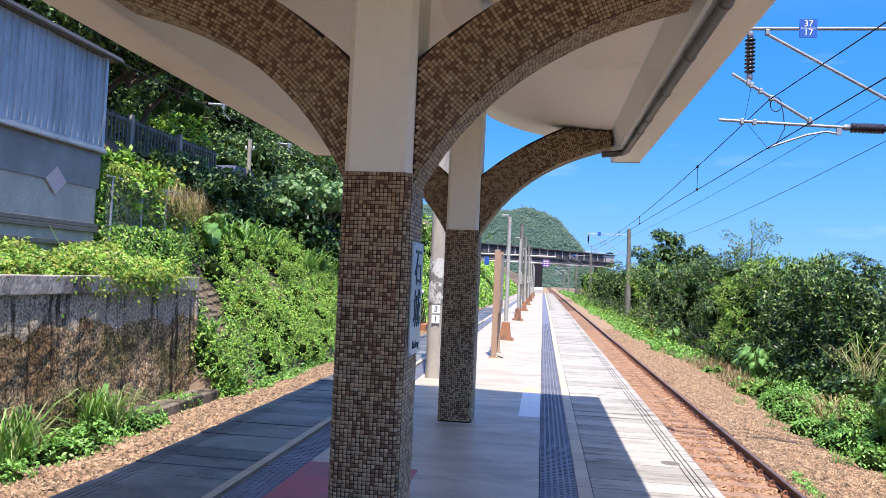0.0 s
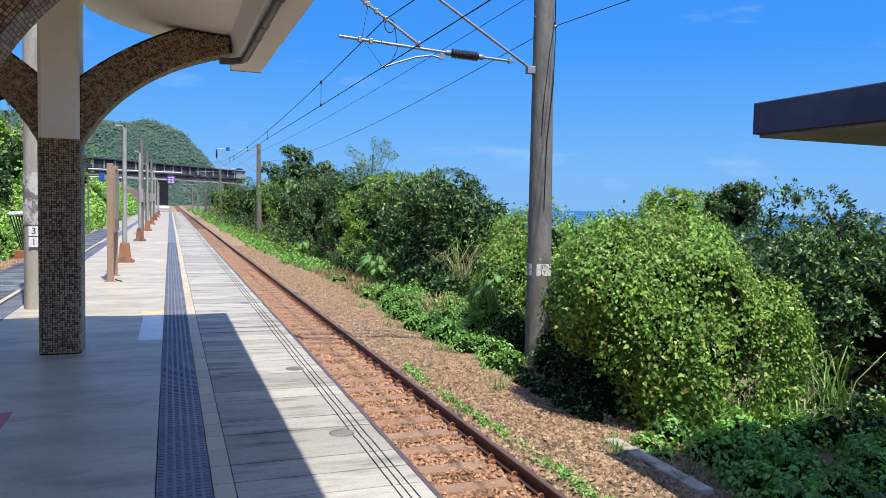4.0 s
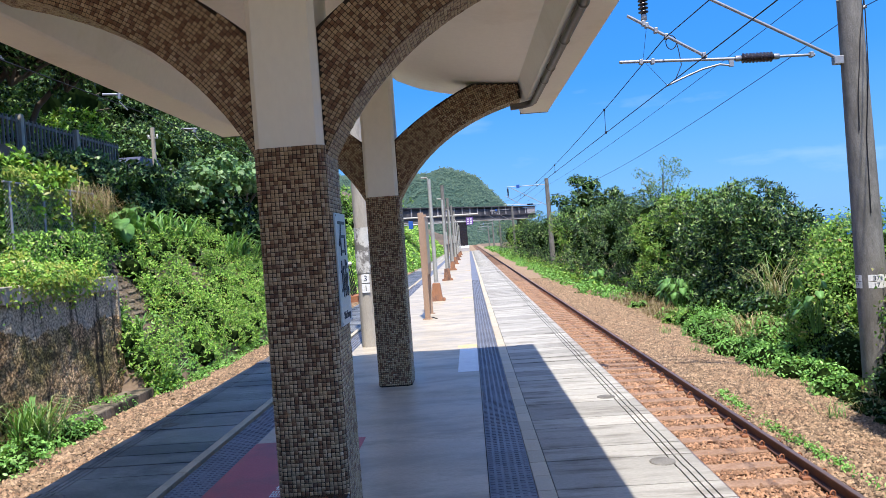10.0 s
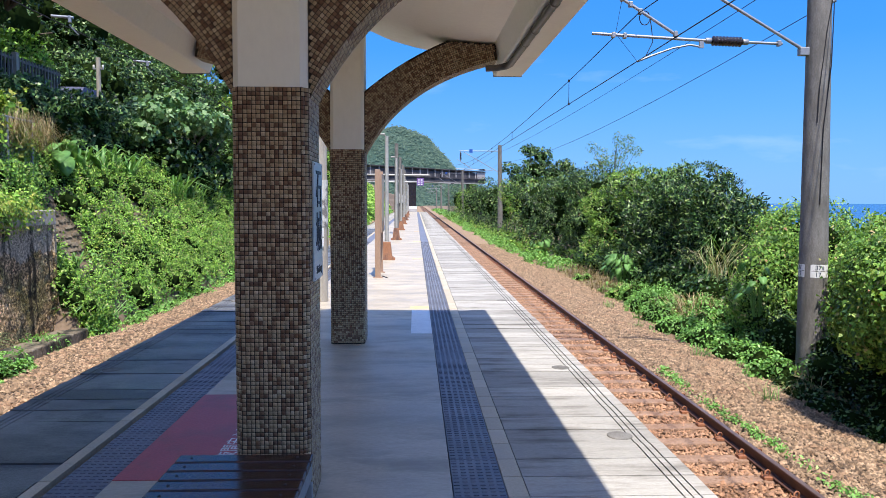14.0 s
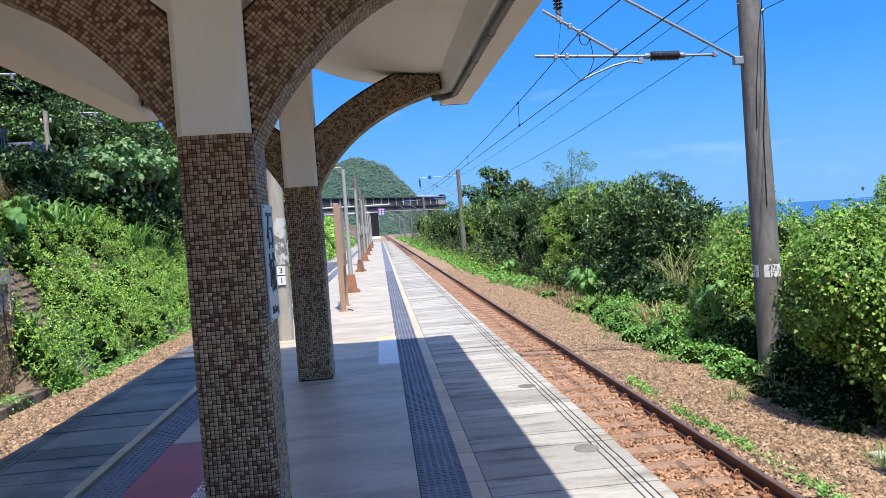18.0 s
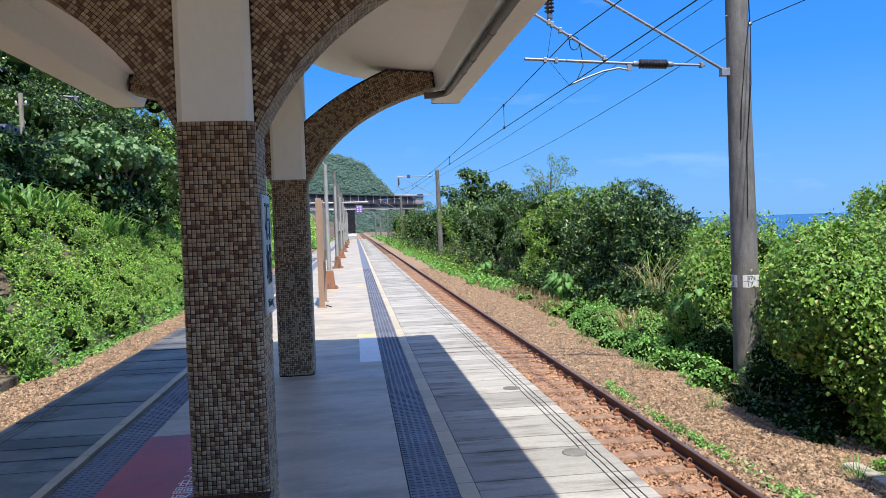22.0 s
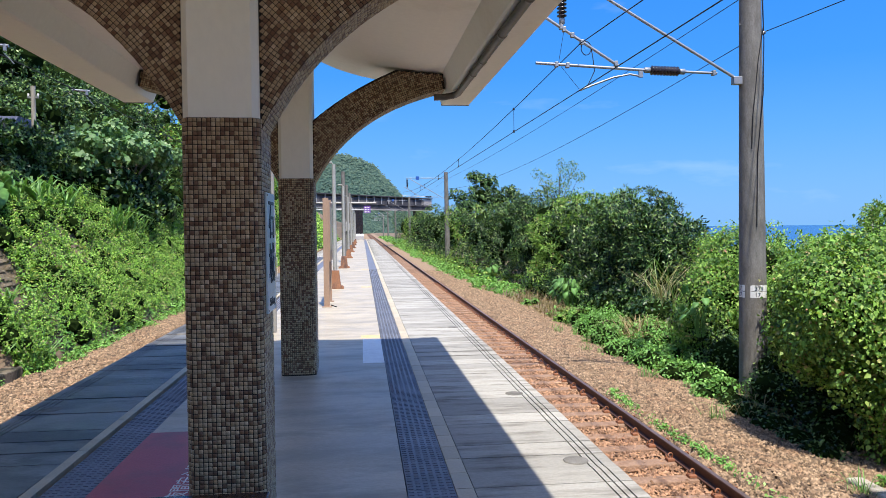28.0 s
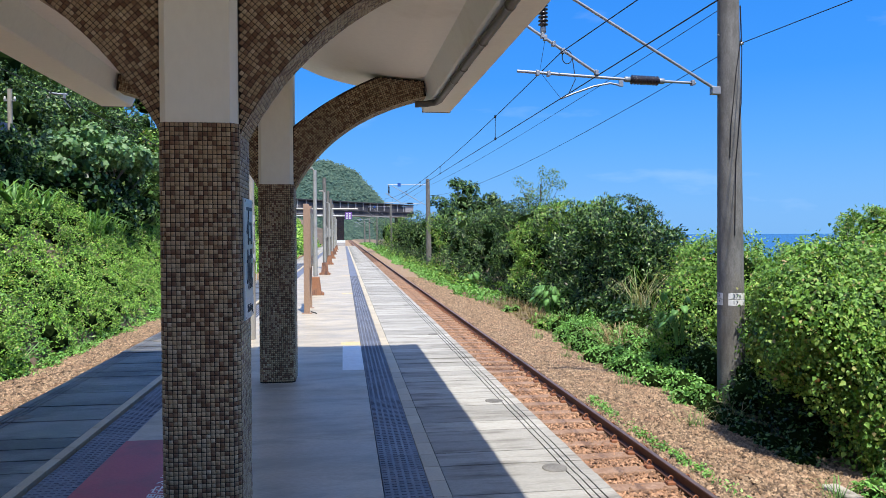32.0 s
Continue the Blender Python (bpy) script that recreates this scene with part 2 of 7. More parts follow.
M_BALLAST = surf("ballast", (0.145, 0.085, 0.042), (0.49, 0.34, 0.205), 7, 0.9, grain=28, bump=0.6, stain=(0.27, 0.155, 0.085), stain_scale=1.6, vary=1.0, island=True, bump_dist=0.02)
M_BALLAST_FAR = surf("far_ballast", (0.24, 0.16, 0.09), (0.36, 0.25, 0.15), 7, 0.95, grain=20, bump=1.0, bump_dist=0.03)
# bed under the stones, coloured dark for the shade in their gaps
M_BED = surf("ballast_gap_shade", (0.07, 0.046, 0.030), (0.13, 0.09, 0.058), 14, 0.95, grain=28, bump=1.0, stain=(0.08, 0.05, 0.03), stain_scale=1.6, bump_dist=0.04)
M_BED_R = surf("rusty_gap_shade", (0.13, 0.065, 0.033), (0.22, 0.115, 0.06), 14, 0.95, grain=28, bump=1.0, bump_dist=0.04)
M_BALLAST_R = surf("rusty_ballast", (0.38, 0.20, 0.105), (0.52, 0.30, 0.17), 9, 0.95, grain=28, bump=1.0, stain=(0.27, 0.13, 0.07), stain_scale=1.8, vary=0.9, island=True, bump_dist=0.03)
M_POLE = surf("concrete_pole", (0.19, 0.18, 0.157), (0.285, 0.27, 0.24), 3, 0.9, spec=0.25, grain=32, bump=0.9, stain=(0.12, 0.112, 0.096), stain_scale=1.6, stretch=(3, 3, 1.0), stain_at=(0.46, 0.66), gmix=0.7)
M_STEEL = surf("galvanised_steel", (0.30, 0.31, 0.32), (0.40, 0.41, 0.42), 4, 0.5, 0.6, grain=30, bump=0.05)
M_WIRE = surf("dark_wire", (0.018, 0.018, 0.02), (0.03, 0.03, 0.032), 4, 0.7, spec=0.2)
M_INSUL = surf("dark_porcelain", (0.014, 0.010, 0.012), (0.024, 0.016, 0.016), 6, 0.25)
M_BLUE = surf("blue_sign", (0.02, 0.09, 0.36), (0.025, 0.11, 0.42), 6, 0.4)
M_SOIL = surf("soil", (0.15, 0.10, 0.06), (0.24, 0.17, 0.11), 2.2, 0.95, grain=14, bump=0.8, stain=(0.07, 0.075, 0.035), stain_scale=0.35, bump_dist=0.05)
# near-black filling: the shade in foliage gaps, put in as colour
M_GAPSHADE = surf("foliage_gap_shade", (0.008, 0.016, 0.004), (0.018, 0.032, 0.008), 4, 1.0, spec=0.0)
M_BARK = surf("bark", (0.10, 0.075, 0.055), (0.16, 0.125, 0.09), 8, 0.9, grain=30, bump=0.6)
M_SEA = surf("sea", (0.006, 0.06, 0.18), (0.01, 0.09, 0.24), 0.02, 0.25, grain=0.5, bump=0.1)
# headland green with distance haze mixed into the base colour
M_FOREST = surf("hazed_forest", (0.040, 0.080, 0.066), (0.068, 0.118, 0.088), 0.10, 1.0, spec=0.1, grain=0.9, bump=0.6, stain=(0.045, 0.085, 0.068), stain_scale=0.05, bump_dist=2.0)
M_OLDWALL = surf("mossy_concrete", (0.13, 0.10, 0.062), (0.29, 0.24, 0.165), 3.5, 0.95, grain=20, bump=1.0,
                 stain=(0.028, 0.026, 0.016), stain_scale=1.7, stretch=(1, 1, 0.5), stain_at=(0.46, 0.58), bump_dist=0.04)
def wall_mat():
    """Old concrete: coarse pits, brown and grey patches, black run-off streaks."""
    m, t, p = nodes_of("black_stained_concrete")
    v = stretched(t, (1, 1, 1))
    col = mixer(t, ramp(t, noise_tex(t, v, 1.1, 6.0), [(0.38, 0.0), (0.62, 1.0)]), (0.20, 0.14, 0.08), (0.46, 0.38, 0.27))
    col = mixer(t, ramp(t, noise_tex(t, v, 0.7, 4.0), [(0.47, 0.0), (0.60, 0.75)]), col, (0.11, 0.12, 0.04))
    pits = noise_tex(t, v, 22.0, 6.0, 0.75)
    col = mixer(t, 0.9, col, ramp(t, pits, [(0.40, 0.03), (0.50, 0.4), (0.62, 1.7)]), "MULTIPLY")
    col = mixer(t, ramp(t, noise_tex(t, stretched(t, (1, 1.6, 3.4)), 1.3, 7.0, 0.7), [(0.57, 0.0), (0.66, 0.65)]), col, (0.045, 0.04, 0.026))
    runs = noise_tex(t, stretched(t, (3.2, 3.2, 0.16)), 1.0, 5.0, 0.65)
    col = mixer(t, ramp(t, runs, [(0.54, 0.0), (0.62, 0.9)]), col, (0.014, 0.013, 0.010))
    col = mixer(t, 1.0, col, (1.8, 1.55, 1.2), "MULTIPLY")
    # pale lime bloom over the upper courses, with an uneven lower edge
    sep = t.nodes.new("ShaderNodeSeparateXYZ")
    t.links.new(v, sep.inputs[0])
    add = t.nodes.new("ShaderNodeMath")
    add.operation = "MULTIPLY_ADD"
    t.links.new(noise_tex(t, stretched(t, (1, 1.2, 0.5)), 1.4, 5.0), add.inputs[0])
    add.inputs[1].default_value = 0.9
    t.links.new(sep.outputs[2], add.inputs[2])
    bloom = mixer(t, 0.9, (0.66, 0.57, 0.42), ramp(t, pits, [(0.38, 0.1), (0.52, 0.8), (0.62, 1.2)]), "MULTIPLY")
    bloom = mixer(t, ramp(t, runs, [(0.53, 0.0), (0.60, 0.92)]), bloom, (0.03, 0.027, 0.02))
    col = mixer(t, ramp(t, add.outputs[0], [(0.95, 0.0), (1.0, 0.85)]), col, bloom)
    t.links.new(col, p.inputs["Base Color"])
    p.inputs["Roughness"].default_value, p.inputs["Specular IOR Level"].default_value = 0.95, 0.2
    b = t.nodes.new("ShaderNodeBump")
    b.inputs["Strength"].default_value, b.inputs["Distance"].default_value = 1.0, 0.06
    t.links.new(pits, b.inputs["Height"])
    t.links.new(b.outputs[0], p.inputs["Normal"])
    return m


M_WALLFACE = wall_mat()
M_CAP = surf("weathered_coping", (0.34, 0.30, 0.235), (0.60, 0.54, 0.44), 3, 0.95, grain=22, bump=0.9, stain=(0.06, 0.054, 0.04), stain_scale=1.6, stretch=(1, 1, 0.5), stain_at=(0.50, 0.66), bump_dist=0.03)
M_CORR = surf("blue_grey_sheet", (0.32, 0.37, 0.40), (0.40, 0.45, 0.47), 1.2, 0.45, 0.2, grain=20, bump=0.05, stretch=(1, 1, 0.2), stain=(0.18, 0.21, 0.24), stain_scale=1.6)
M_SLATE = surf("slate_paint", (0.20, 0.205, 0.20), (0.27, 0.275, 0.26), 1.2, 0.6, grain=20, stain=(0.15, 0.15, 0.145))
M_GREYTILE = surf("grey_wall_tile", (0.40, 0.37, 0.30), (0.55, 0.50, 0.42), 3, 0.6, grain=40, bump=0.3, stain=(0.33, 0.30, 0.24), stain_scale=1.6, stretch=(1, 1, 0.5), gmix=0.5)
M_PINK = surf("pink_tile", (0.55, 0.42, 0.40), (0.60, 0.47, 0.44), 3, 0.5)
M_NAVY = surf("navy_fascia", (0.04, 0.05, 0.10), (0.055, 0.065, 0.13), 2, 0.6, stain=(0.075, 0.085, 0.13), stain_scale=1.4)
M_CORTEN = surf("brown_steel", (0.34, 0.22, 0.14), (0.42, 0.28, 0.19), 4, 0.55, 0.1, stretch=(1, 1, 0.3))
M_ORANGE = surf("orange_rusty_paint", (0.30, 0.13, 0.06), (0.40, 0.20, 0.11), 5, 0.85, stain=(0.13, 0.07, 0.05), stain_scale=5, stain_at=(0.45, 0.6), stretch=(1, 1, 0.4))
M_LAMPPOST = surf("pale_lamp_post", (0.36, 0.35, 0.31), (0.46, 0.45, 0.40), 3, 0.5, 0.2, grain=30)
M_SLATWOOD = surf("dark_lacquered_slat", (0.045, 0.021, 0.016), (0.07, 0.031, 0.023), 4, 0.2, grain=40, bump=0.1, stretch=(0.2, 3, 3))
M_BRIDGE = surf("bridge_girder", (0.028, 0.028, 0.034), (0.06, 0.058, 0.065), 0.8, 0.8, grain=4, stain=(0.16, 0.14, 0.13), stain_scale=0.5)
M_BRIDGE_L = surf("bridge_band", (0.34, 0.32, 0.31), (0.42, 0.40, 0.38), 0.8, 0.8, grain=4)
M_PURPLE = surf("purple_sign", (0.16, 0.06, 0.32), (0.19, 0.08, 0.36), 2, 0.5)
M_PALEPOLE = surf("pale_concrete_pole", (0.33, 0.30, 0.245), (0.45, 0.41, 0.34), 3, 0.9, grain=40, bump=0.4, stain=(0.20, 0.18, 0.15), stain_scale=1.8, stretch=(3, 3, 0.5))
M_POSTER = surf("torn_poster", (0.52, 0.51, 0.46), (0.66, 0.65, 0.60), 6, 0.8, stain=(0.16, 0.15, 0.135), stain_scale=5.0, stain_at=(0.47, 0.55), stretch=(1, 1, 0.7))
M_SIGNTEXT = surf("sign_lettering", (0.015, 0.03, 0.06), (0.02, 0.04, 0.075), 5, 0.5)
M_SIGNPLATE = surf("sign_plate", (0.58, 0.66, 0.70), (0.64, 0.72, 0.76), 4, 0.35)
M_DRY = leaf_mat("dry_grass", [(0.0, (0.25, 0.18, 0.09)), (0.6, (0.38, 0.29, 0.15)), (1.0, (0.22, 0.24, 0.08))], 0.2)
L_VINE = leaf_mat("vine_leaf", [(0.0, (0.034, 0.090, 0.018)), (0.3, (0.160, 0.320, 0.052)), (0.65, (0.225, 0.42, 0.068)), (0.93, (0.39, 0.55, 0.115)), (0.985, (0.48, 0.40, 0.18)), (1.0, (0.38, 0.18, 0.11))], 0.30, 0.5)
L_WEED = leaf_mat("weed_leaf", [(0.0, (0.060, 0.170, 0.030)), (0.5, (0.21, 0.47, 0.095)), (1.0, (0.36, 0.62, 0.18))])
# dark tree leaf; also the colour that paints shade in hollows and underlayers
L_DARK = leaf_mat("dark_tree_shade_leaf", [(0.0, (0.008, 0.022, 0.009)), (0.40, (0.028, 0.074, 0.020)), (0.75, (0.105, 0.215, 0.050)), (1.0, (0.30, 0.42, 0.14))], 0.18, 0.42)
L_HILL = leaf_mat("hill_leaf", [(0.0, (0.026, 0.075, 0.013)), (0.25, (0.12, 0.27, 0.040)), (0.65, (0.30, 0.56, 0.085)), (0.92, (0.43, 0.65, 0.12)), (1.0, (0.54, 0.46, 0.26))], 0.3, 0.5)
# leathery tree leaf; its dark tone also serves as shade on the ferns
L_ROW = leaf_mat("leathery_and_shade_leaf", [(0.0, (0.006, 0.018, 0.007)), (0.5, (0.024, 0.066, 0.018)), (0.8, (0.10, 0.21, 0.045)), (1.0, (0.38, 0.50, 0.17))], 0.16, 0.38)
# canopy leaves tinted blue-grey, so the haze sits in their colour
L_FAR = leaf_mat("hazed_canopy", [(0.0, (0.070, 0.118, 0.092)), (0.5, (0.088, 0.142, 0.104)), (1.0, (0.108, 0.168, 0.116))], 0.2, 0.9)
L_YELLOW = leaf_mat("yellowing_leaf", [(0.0, (0.080, 0.190, 0.022)), (0.5, (0.235, 0.380, 0.050)), (1.0, (0.41, 0.41, 0.09))])
L_GRASS = leaf_mat("grass_blade", [(0.0, (0.090, 0.210, 0.042)), (0.6, (0.165, 0.330, 0.084)), (1.0, (0.375, 0.405, 0.189))])
L_BIG = leaf_mat("broad_leaf", [(0.0, (0.10, 0.25, 0.06)), (0.6, (0.18, 0.38, 0.10)), (1.0, (0.30, 0.50, 0.20))], 0.35)
L_PALE = leaf_mat("pale_round_leaf", [(0.0, (0.05, 0.12, 0.035)), (0.5, (0.12, 0.235, 0.075)), (1.0, (0.27, 0.40, 0.18))], 0.2, 0.4)
M_STRAW = leaf_mat("pale_straw", [(0.0, (0.38, 0.34, 0.18)), (0.6, (0.55, 0.50, 0.30)), (1.0, (0.34, 0.38, 0.14))], 0.3)


# ---------------------------------------------------------------- mesh helpers
def put_mesh(name, me, material, parent=None, label=""):
    ob = new(name, me)
    if material:
        me.materials.append(material)
    if parent:
        ob.parent = parent
    if label:
        ob["label"] = label
    return ob


def part(name, bm, material, parent=None, label="", smooth=False):
    me = bpy.data.meshes.new(name)
    bm.normal_update()
    bm.to_mesh(me)
    bm.free()
    if smooth:
        me.polygons.foreach_set("use_smooth", np.ones(len(me.polygons), dtype=bool))
    return put_mesh(name, me, material, parent, label)


def thing(name, label, category, group="", kind="", at=(0, 0, 0)):
    ob = new(name)
    ob.location = at
    ob.empty_display_size = 0.1
    return tagged(ob, label, category, group, kind)


def np_mesh(name, verts, faces):
    """A mesh from arrays: verts N x 3, faces M x k."""
    me = bpy.data.meshes.new(name)
    verts = np.asarray(verts, dtype=np.float32)
    faces = np.asarray(faces, dtype=np.int32)
    k = faces.shape[1]
    me.vertices.add(len(verts))
    me.vertices.foreach_set("co", verts.ravel())
    me.loops.add(faces.size)
    me.loops.foreach_set("vertex_index", faces.ravel())
    me.polygons.add(len(faces))
    me.polygons.foreach_set("loop_start", np.arange(0, faces.size, k, dtype=np.int32))
    me.polygons.foreach_set("loop_total", np.full(len(faces), k, dtype=np.int32))
    me.update(calc_edges=True)
    return me


def box_bm(x0, x1, y0, y1, z0, z1, bev=0.0, bm=None):
    b = bmesh.new() if bm is None else bm
    r = bmesh.ops.create_cube(b, size=1.0)
    bmesh.ops.scale(b, vec=(x1 - x0, y1 - y0, z1 - z0), verts=r["verts"])
    bmesh.ops.translate(b, vec=((x0 + x1) / 2, (y0 + y1) / 2, (z0 + z1) / 2), verts=r["verts"])
    if bev:
        edges = list({e for v in r["verts"] for e in v.link_edges})
        bmesh.ops.bevel(b, geom=edges, offset=bev, segments=2, affect="EDGES", profile=0.5)
    return b


def prism_bm(profile, axis, a, b, bev=0.0):
    """A closed 2D outline drawn out along an axis. axis 'y': outline is (x, z); 'x': (y, z); 'z': (x, y)."""
    bm = bmesh.new()

    def at(p, s):
        return {"y": (p[0], s, p[1]), "x": (s, p[0], p[1]), "z": (p[0], p[1], s)}[axis]
    va = [bm.verts.new(at(p, a)) for p in profile]
    vb = [bm.verts.new(at(p, b)) for p in profile]
    n = len(profile)
    for i in range(n):
        bm.faces.new((va[i], va[(i + 1) % n], vb[(i + 1) % n], vb[i]))
    bm.faces.new(va[::-1])
    bm.faces.new(vb)
    bmesh.ops.recalc_face_normals(bm, faces=bm.faces)
    if bev:
        bmesh.ops.bevel(bm, geom=bm.edges[:], offset=bev, segments=2, affect="EDGES", profile=0.5)
    return bm


def tube_bm(pts, r, seg=10, bm=None, taper=None):
    """A round bar along a line of points; taper gives the radius at its far end."""
    b = bmesh.new() if bm is None else bm
    pts = [Vector(p) for p in pts]
    rings = []
    for i, p in enumerate(pts):
        d = (pts[min(i + 1, len(pts) - 1)] - pts[max(i - 1, 0)]).normalized()
        u = d.orthogonal().normalized() if i == 0 else (u - d * u.dot(d)).normalized()
        w = d.cross(u)
        rad = r if taper is None else r + (taper - r) * i / (len(pts) - 1)
        rings.append([b.verts.new(p + (u * math.cos(2 * math.pi * k / seg) + w * math.sin(2 * math.pi * k / seg)) * rad) for k in range(seg)])
    for a, c in zip(rings, rings[1:]):
        for k in range(seg):
            f = b.faces.new((a[k], a[(k + 1) % seg], c[(k + 1) % seg], c[k]))
            f.smooth = True
    b.faces.new([b.verts.new(v.co) for v in rings[0][::-1]])
    b.faces.new([b.verts.new(v.co) for v in rings[-1]])
    return b


def lathe_bm(profile, seg=16, at=(0, 0, 0), axis=(0, 0, 1)):
    """Turned shape: profile of (radius, height) along an axis."""
    bm = bmesh.new()
    q = Vector((0, 0, 1)).rotation_difference(Vector(axis).normalized())
    rings = [[bm.verts.new(q @ Vector((r * math.cos(2 * math.pi * k / seg), r * math.sin(2 * math.pi * k / seg), h)) + Vector(at))
              for k in range(seg)] for r, h in profile]
    for a, c in zip(rings, rings[1:]):
        for k in range(seg):
            bm.faces.new((a[k], a[(k + 1) % seg], c[(k + 1) % seg], c[k])).smooth = True
    bm.faces.new([bm.verts.new(v.co) for v in rings[0][::-1]])
    bm.faces.new([bm.verts.new(v.co) for v in rings[-1]])
    return bm


def text_part(body, size, m, material, parent, name="lettering", depth=0.002):
    cu = bpy.data.curves.new(name, "FONT")
    cu.body, cu.size, cu.extrude, cu.align_x, cu.align_y = body, size, depth, "CENTER", "CENTER"
    tmp = new(name, cu)
    me = bpy.data.meshes.new_from_object(tmp.evaluated_get(bpy.context.evaluated_depsgraph_get()))
    bpy.data.objects.remove(tmp)
    me.materials.clear()
    ob = put_mesh(name, me, material, parent)
    ob.matrix_local = m
    return ob


RNG = np.random.default_rng(7)


def unit(v):
    return v / np.maximum(np.linalg.norm(v, axis=1, keepdims=True), 1e-9)


def leaf_arrays(P, N, size, aspect=0.55, droop=0.35, spread=0.9, fold=0.18):
    """Heart-shaped folded leaves at points P that look along N, in random turns."""
    n = len(P)
    size = np.broadcast_to(size, (n,)) * RNG.uniform(0.6, 1.3, n)
    N = unit(N + RNG.normal(0, spread * 0.6, (n, 3)))
    D = RNG.normal(0, 1, (n, 3))
    D[:, 2] -= droop * 2
    D = unit(D - N * (D * N).sum(1, keepdims=True))
    W = np.cross(N, D)
    s, h = size[:, None], (size * aspect * 0.5)[:, None]
    v = np.stack([P, P + D * s * 0.35 + W * h + N * h * fold * 2, P + D * s * 0.4, P + D * s * 0.35 - W * h + N * h * fold * 2,
                  P + D * s - N * s * 0.18], 1).reshape(-1, 3)
    base = (np.arange(n) * 5)[:, None, None]
    f = (base + np.array([[0, 2, 4, 1], [0, 3, 4, 2]])[None]).reshape(-1, 4)
    return v, f


def kite_arrays(P, N, size, aspect=0.6, spread=0.9, droop=0.3):
    """Four-cornered bent leaves, for crowns and slopes farther off."""
    n = len(P)
    size = np.broadcast_to(size, (n,)) * RNG.uniform(0.6, 1.35, n)
    N = unit(N + RNG.normal(0, spread * 0.6, (n, 3)))
    D = RNG.normal(0, 1, (n, 3))
    D[:, 2] -= droop * 2
    D = unit(D - N * (D * N).sum(1, keepdims=True))
    W = np.cross(N, D)
    s, h = size[:, None], (size * aspect * 0.5)[:, None]
    v = np.stack([P, P + D * s * 0.45 + W * h, P + D * s - N * s * 0.22, P + D * s * 0.45 - W * h], 1).reshape(-1, 3)
    f = (np.arange(n) * 4)[:, None] + np.arange(4)[None]
    return v, f


def rosette_arrays(P, N, size, per=7, aspect=0.42, wide=1.0):
    """Tufts of leaves that spread from each point P around the direction N."""
    n = len(P) * per
    P, N = np.repeat(P, per, 0), np.repeat(unit(N), per, 0)
    size = np.broadcast_to(size, (n,)) * RNG.uniform(0.6, 1.3, n)
    D = unit(N * RNG.uniform(0.05, 0.7, (n, 1)) + RNG.normal(0, 0.75 * wide, (n, 3)))
    W = unit(np.cross(D, N + RNG.normal(0, 0.22, (n, 3))))
    K = np.cross(W, D)
    s, h = size[:, None], (size * aspect * 0.5)[:, None]
    B = P + D * s * 0.12 + RNG.normal(0, 0.12, (n, 3)) * s
    v = np.stack([B, B + D * s * 0.5 + W * h, B + D * s - K * s * 0.18, B + D * s * 0.5 - W * h], 1).reshape(-1, 3)
    return v, (np.arange(n) * 4)[:, None] + np.arange(4)[None]


def blade_arrays(P, size, lean=0.5, width=0.014):
    """Grass blades, three bent pieces each, rising from points P."""
    n = len(P)
    L = np.broadcast_to(size, (n,)) * RNG.uniform(0.5, 1.3, n)
    a = RNG.uniform(0, 2 * np.pi, n)
    d = np.stack([np.cos(a), np.sin(a), np.zeros(n)], 1)
    w = np.stack([-np.sin(a), np.cos(a), np.zeros(n)], 1) * width * L[:, None]
    up = np.array([[0, 0, 1.0]])
    k = RNG.uniform(0.3, 1.4, n)[:, None] * lean
    L = L[:, None]
    c1 = P + up * L * 0.45 + d * L * 0.12 * k
    c2 = P + up * L * 0.8 + d * L * 0.42 * k
    c3 = P + up * L * (0.95 - 0.25 * k) + d * L * 0.85 * k
    v = np.stack([P - w, P + w, c1 - w, c1 + w, c2 - w * 0.7, c2 + w * 0.7, c3 - w * 0.1, c3 + w * 0.1], 1).reshape(-1, 3)
    f = ((np.arange(n) * 8)[:, None, None] + np.array([[0, 1, 3, 2], [2, 3, 5, 4], [4, 5, 7, 6]])[None]).reshape(-1, 4)
    return v, f


def fbm(x, y, s=1.0, seed=0.0):
    """Cheap smooth variation on arrays."""
    x, y = x * s + seed, y * s - seed * 1.7
    return (np.sin(x * 1.3 + 1.7 * np.sin(y * 0.9)) + 0.6 * np.sin(y * 2.1 + 1.3 * np.sin(x * 1.7 + 2)) + 0.35 * np.sin(x * 4.3 + y * 3.1 + 2 * np.sin(y * 2.7))
            + 0.2 * np.sin(x * 8.1 - y * 7.3)) / 2.15


def blob_points(blobs, n, rough=0.12, inner=0.0, draws=1.6):
    """n points over the outsides of the blobs (centre, radii), with normals; those inside another blob are left out."""
    C = np.array([b[:3] for b in blobs])
    R = np.array([b[3:6] for b in blobs])
    area = (R[:, 0] * R[:, 1] + R[:, 1] * R[:, 2] + R[:, 0] * R[:, 2])
    idx = RNG.choice(len(blobs), int(n * draws), p=area / area.sum())
    u = unit(RNG.normal(0, 1, (len(idx), 3)))
    lump = 1 + rough * fbm(u[:, 0] * 4 + idx * 3.1, u[:, 1] * 4 + u[:, 2] * 5, 1.3)
    rad = lump * (1 - inner * RNG.random(len(idx)) ** 1.5)
    P = C[idx] + u * R[idx] * rad[:, None]
    keep = np.ones(len(P), bool)
    for c, r in zip(C, R):
        keep &= (((P - c) / (r * 0.86)) ** 2).sum(1) > 1
    N = unit(u / R[idx])
    return P[keep][:n], N[keep][:n]


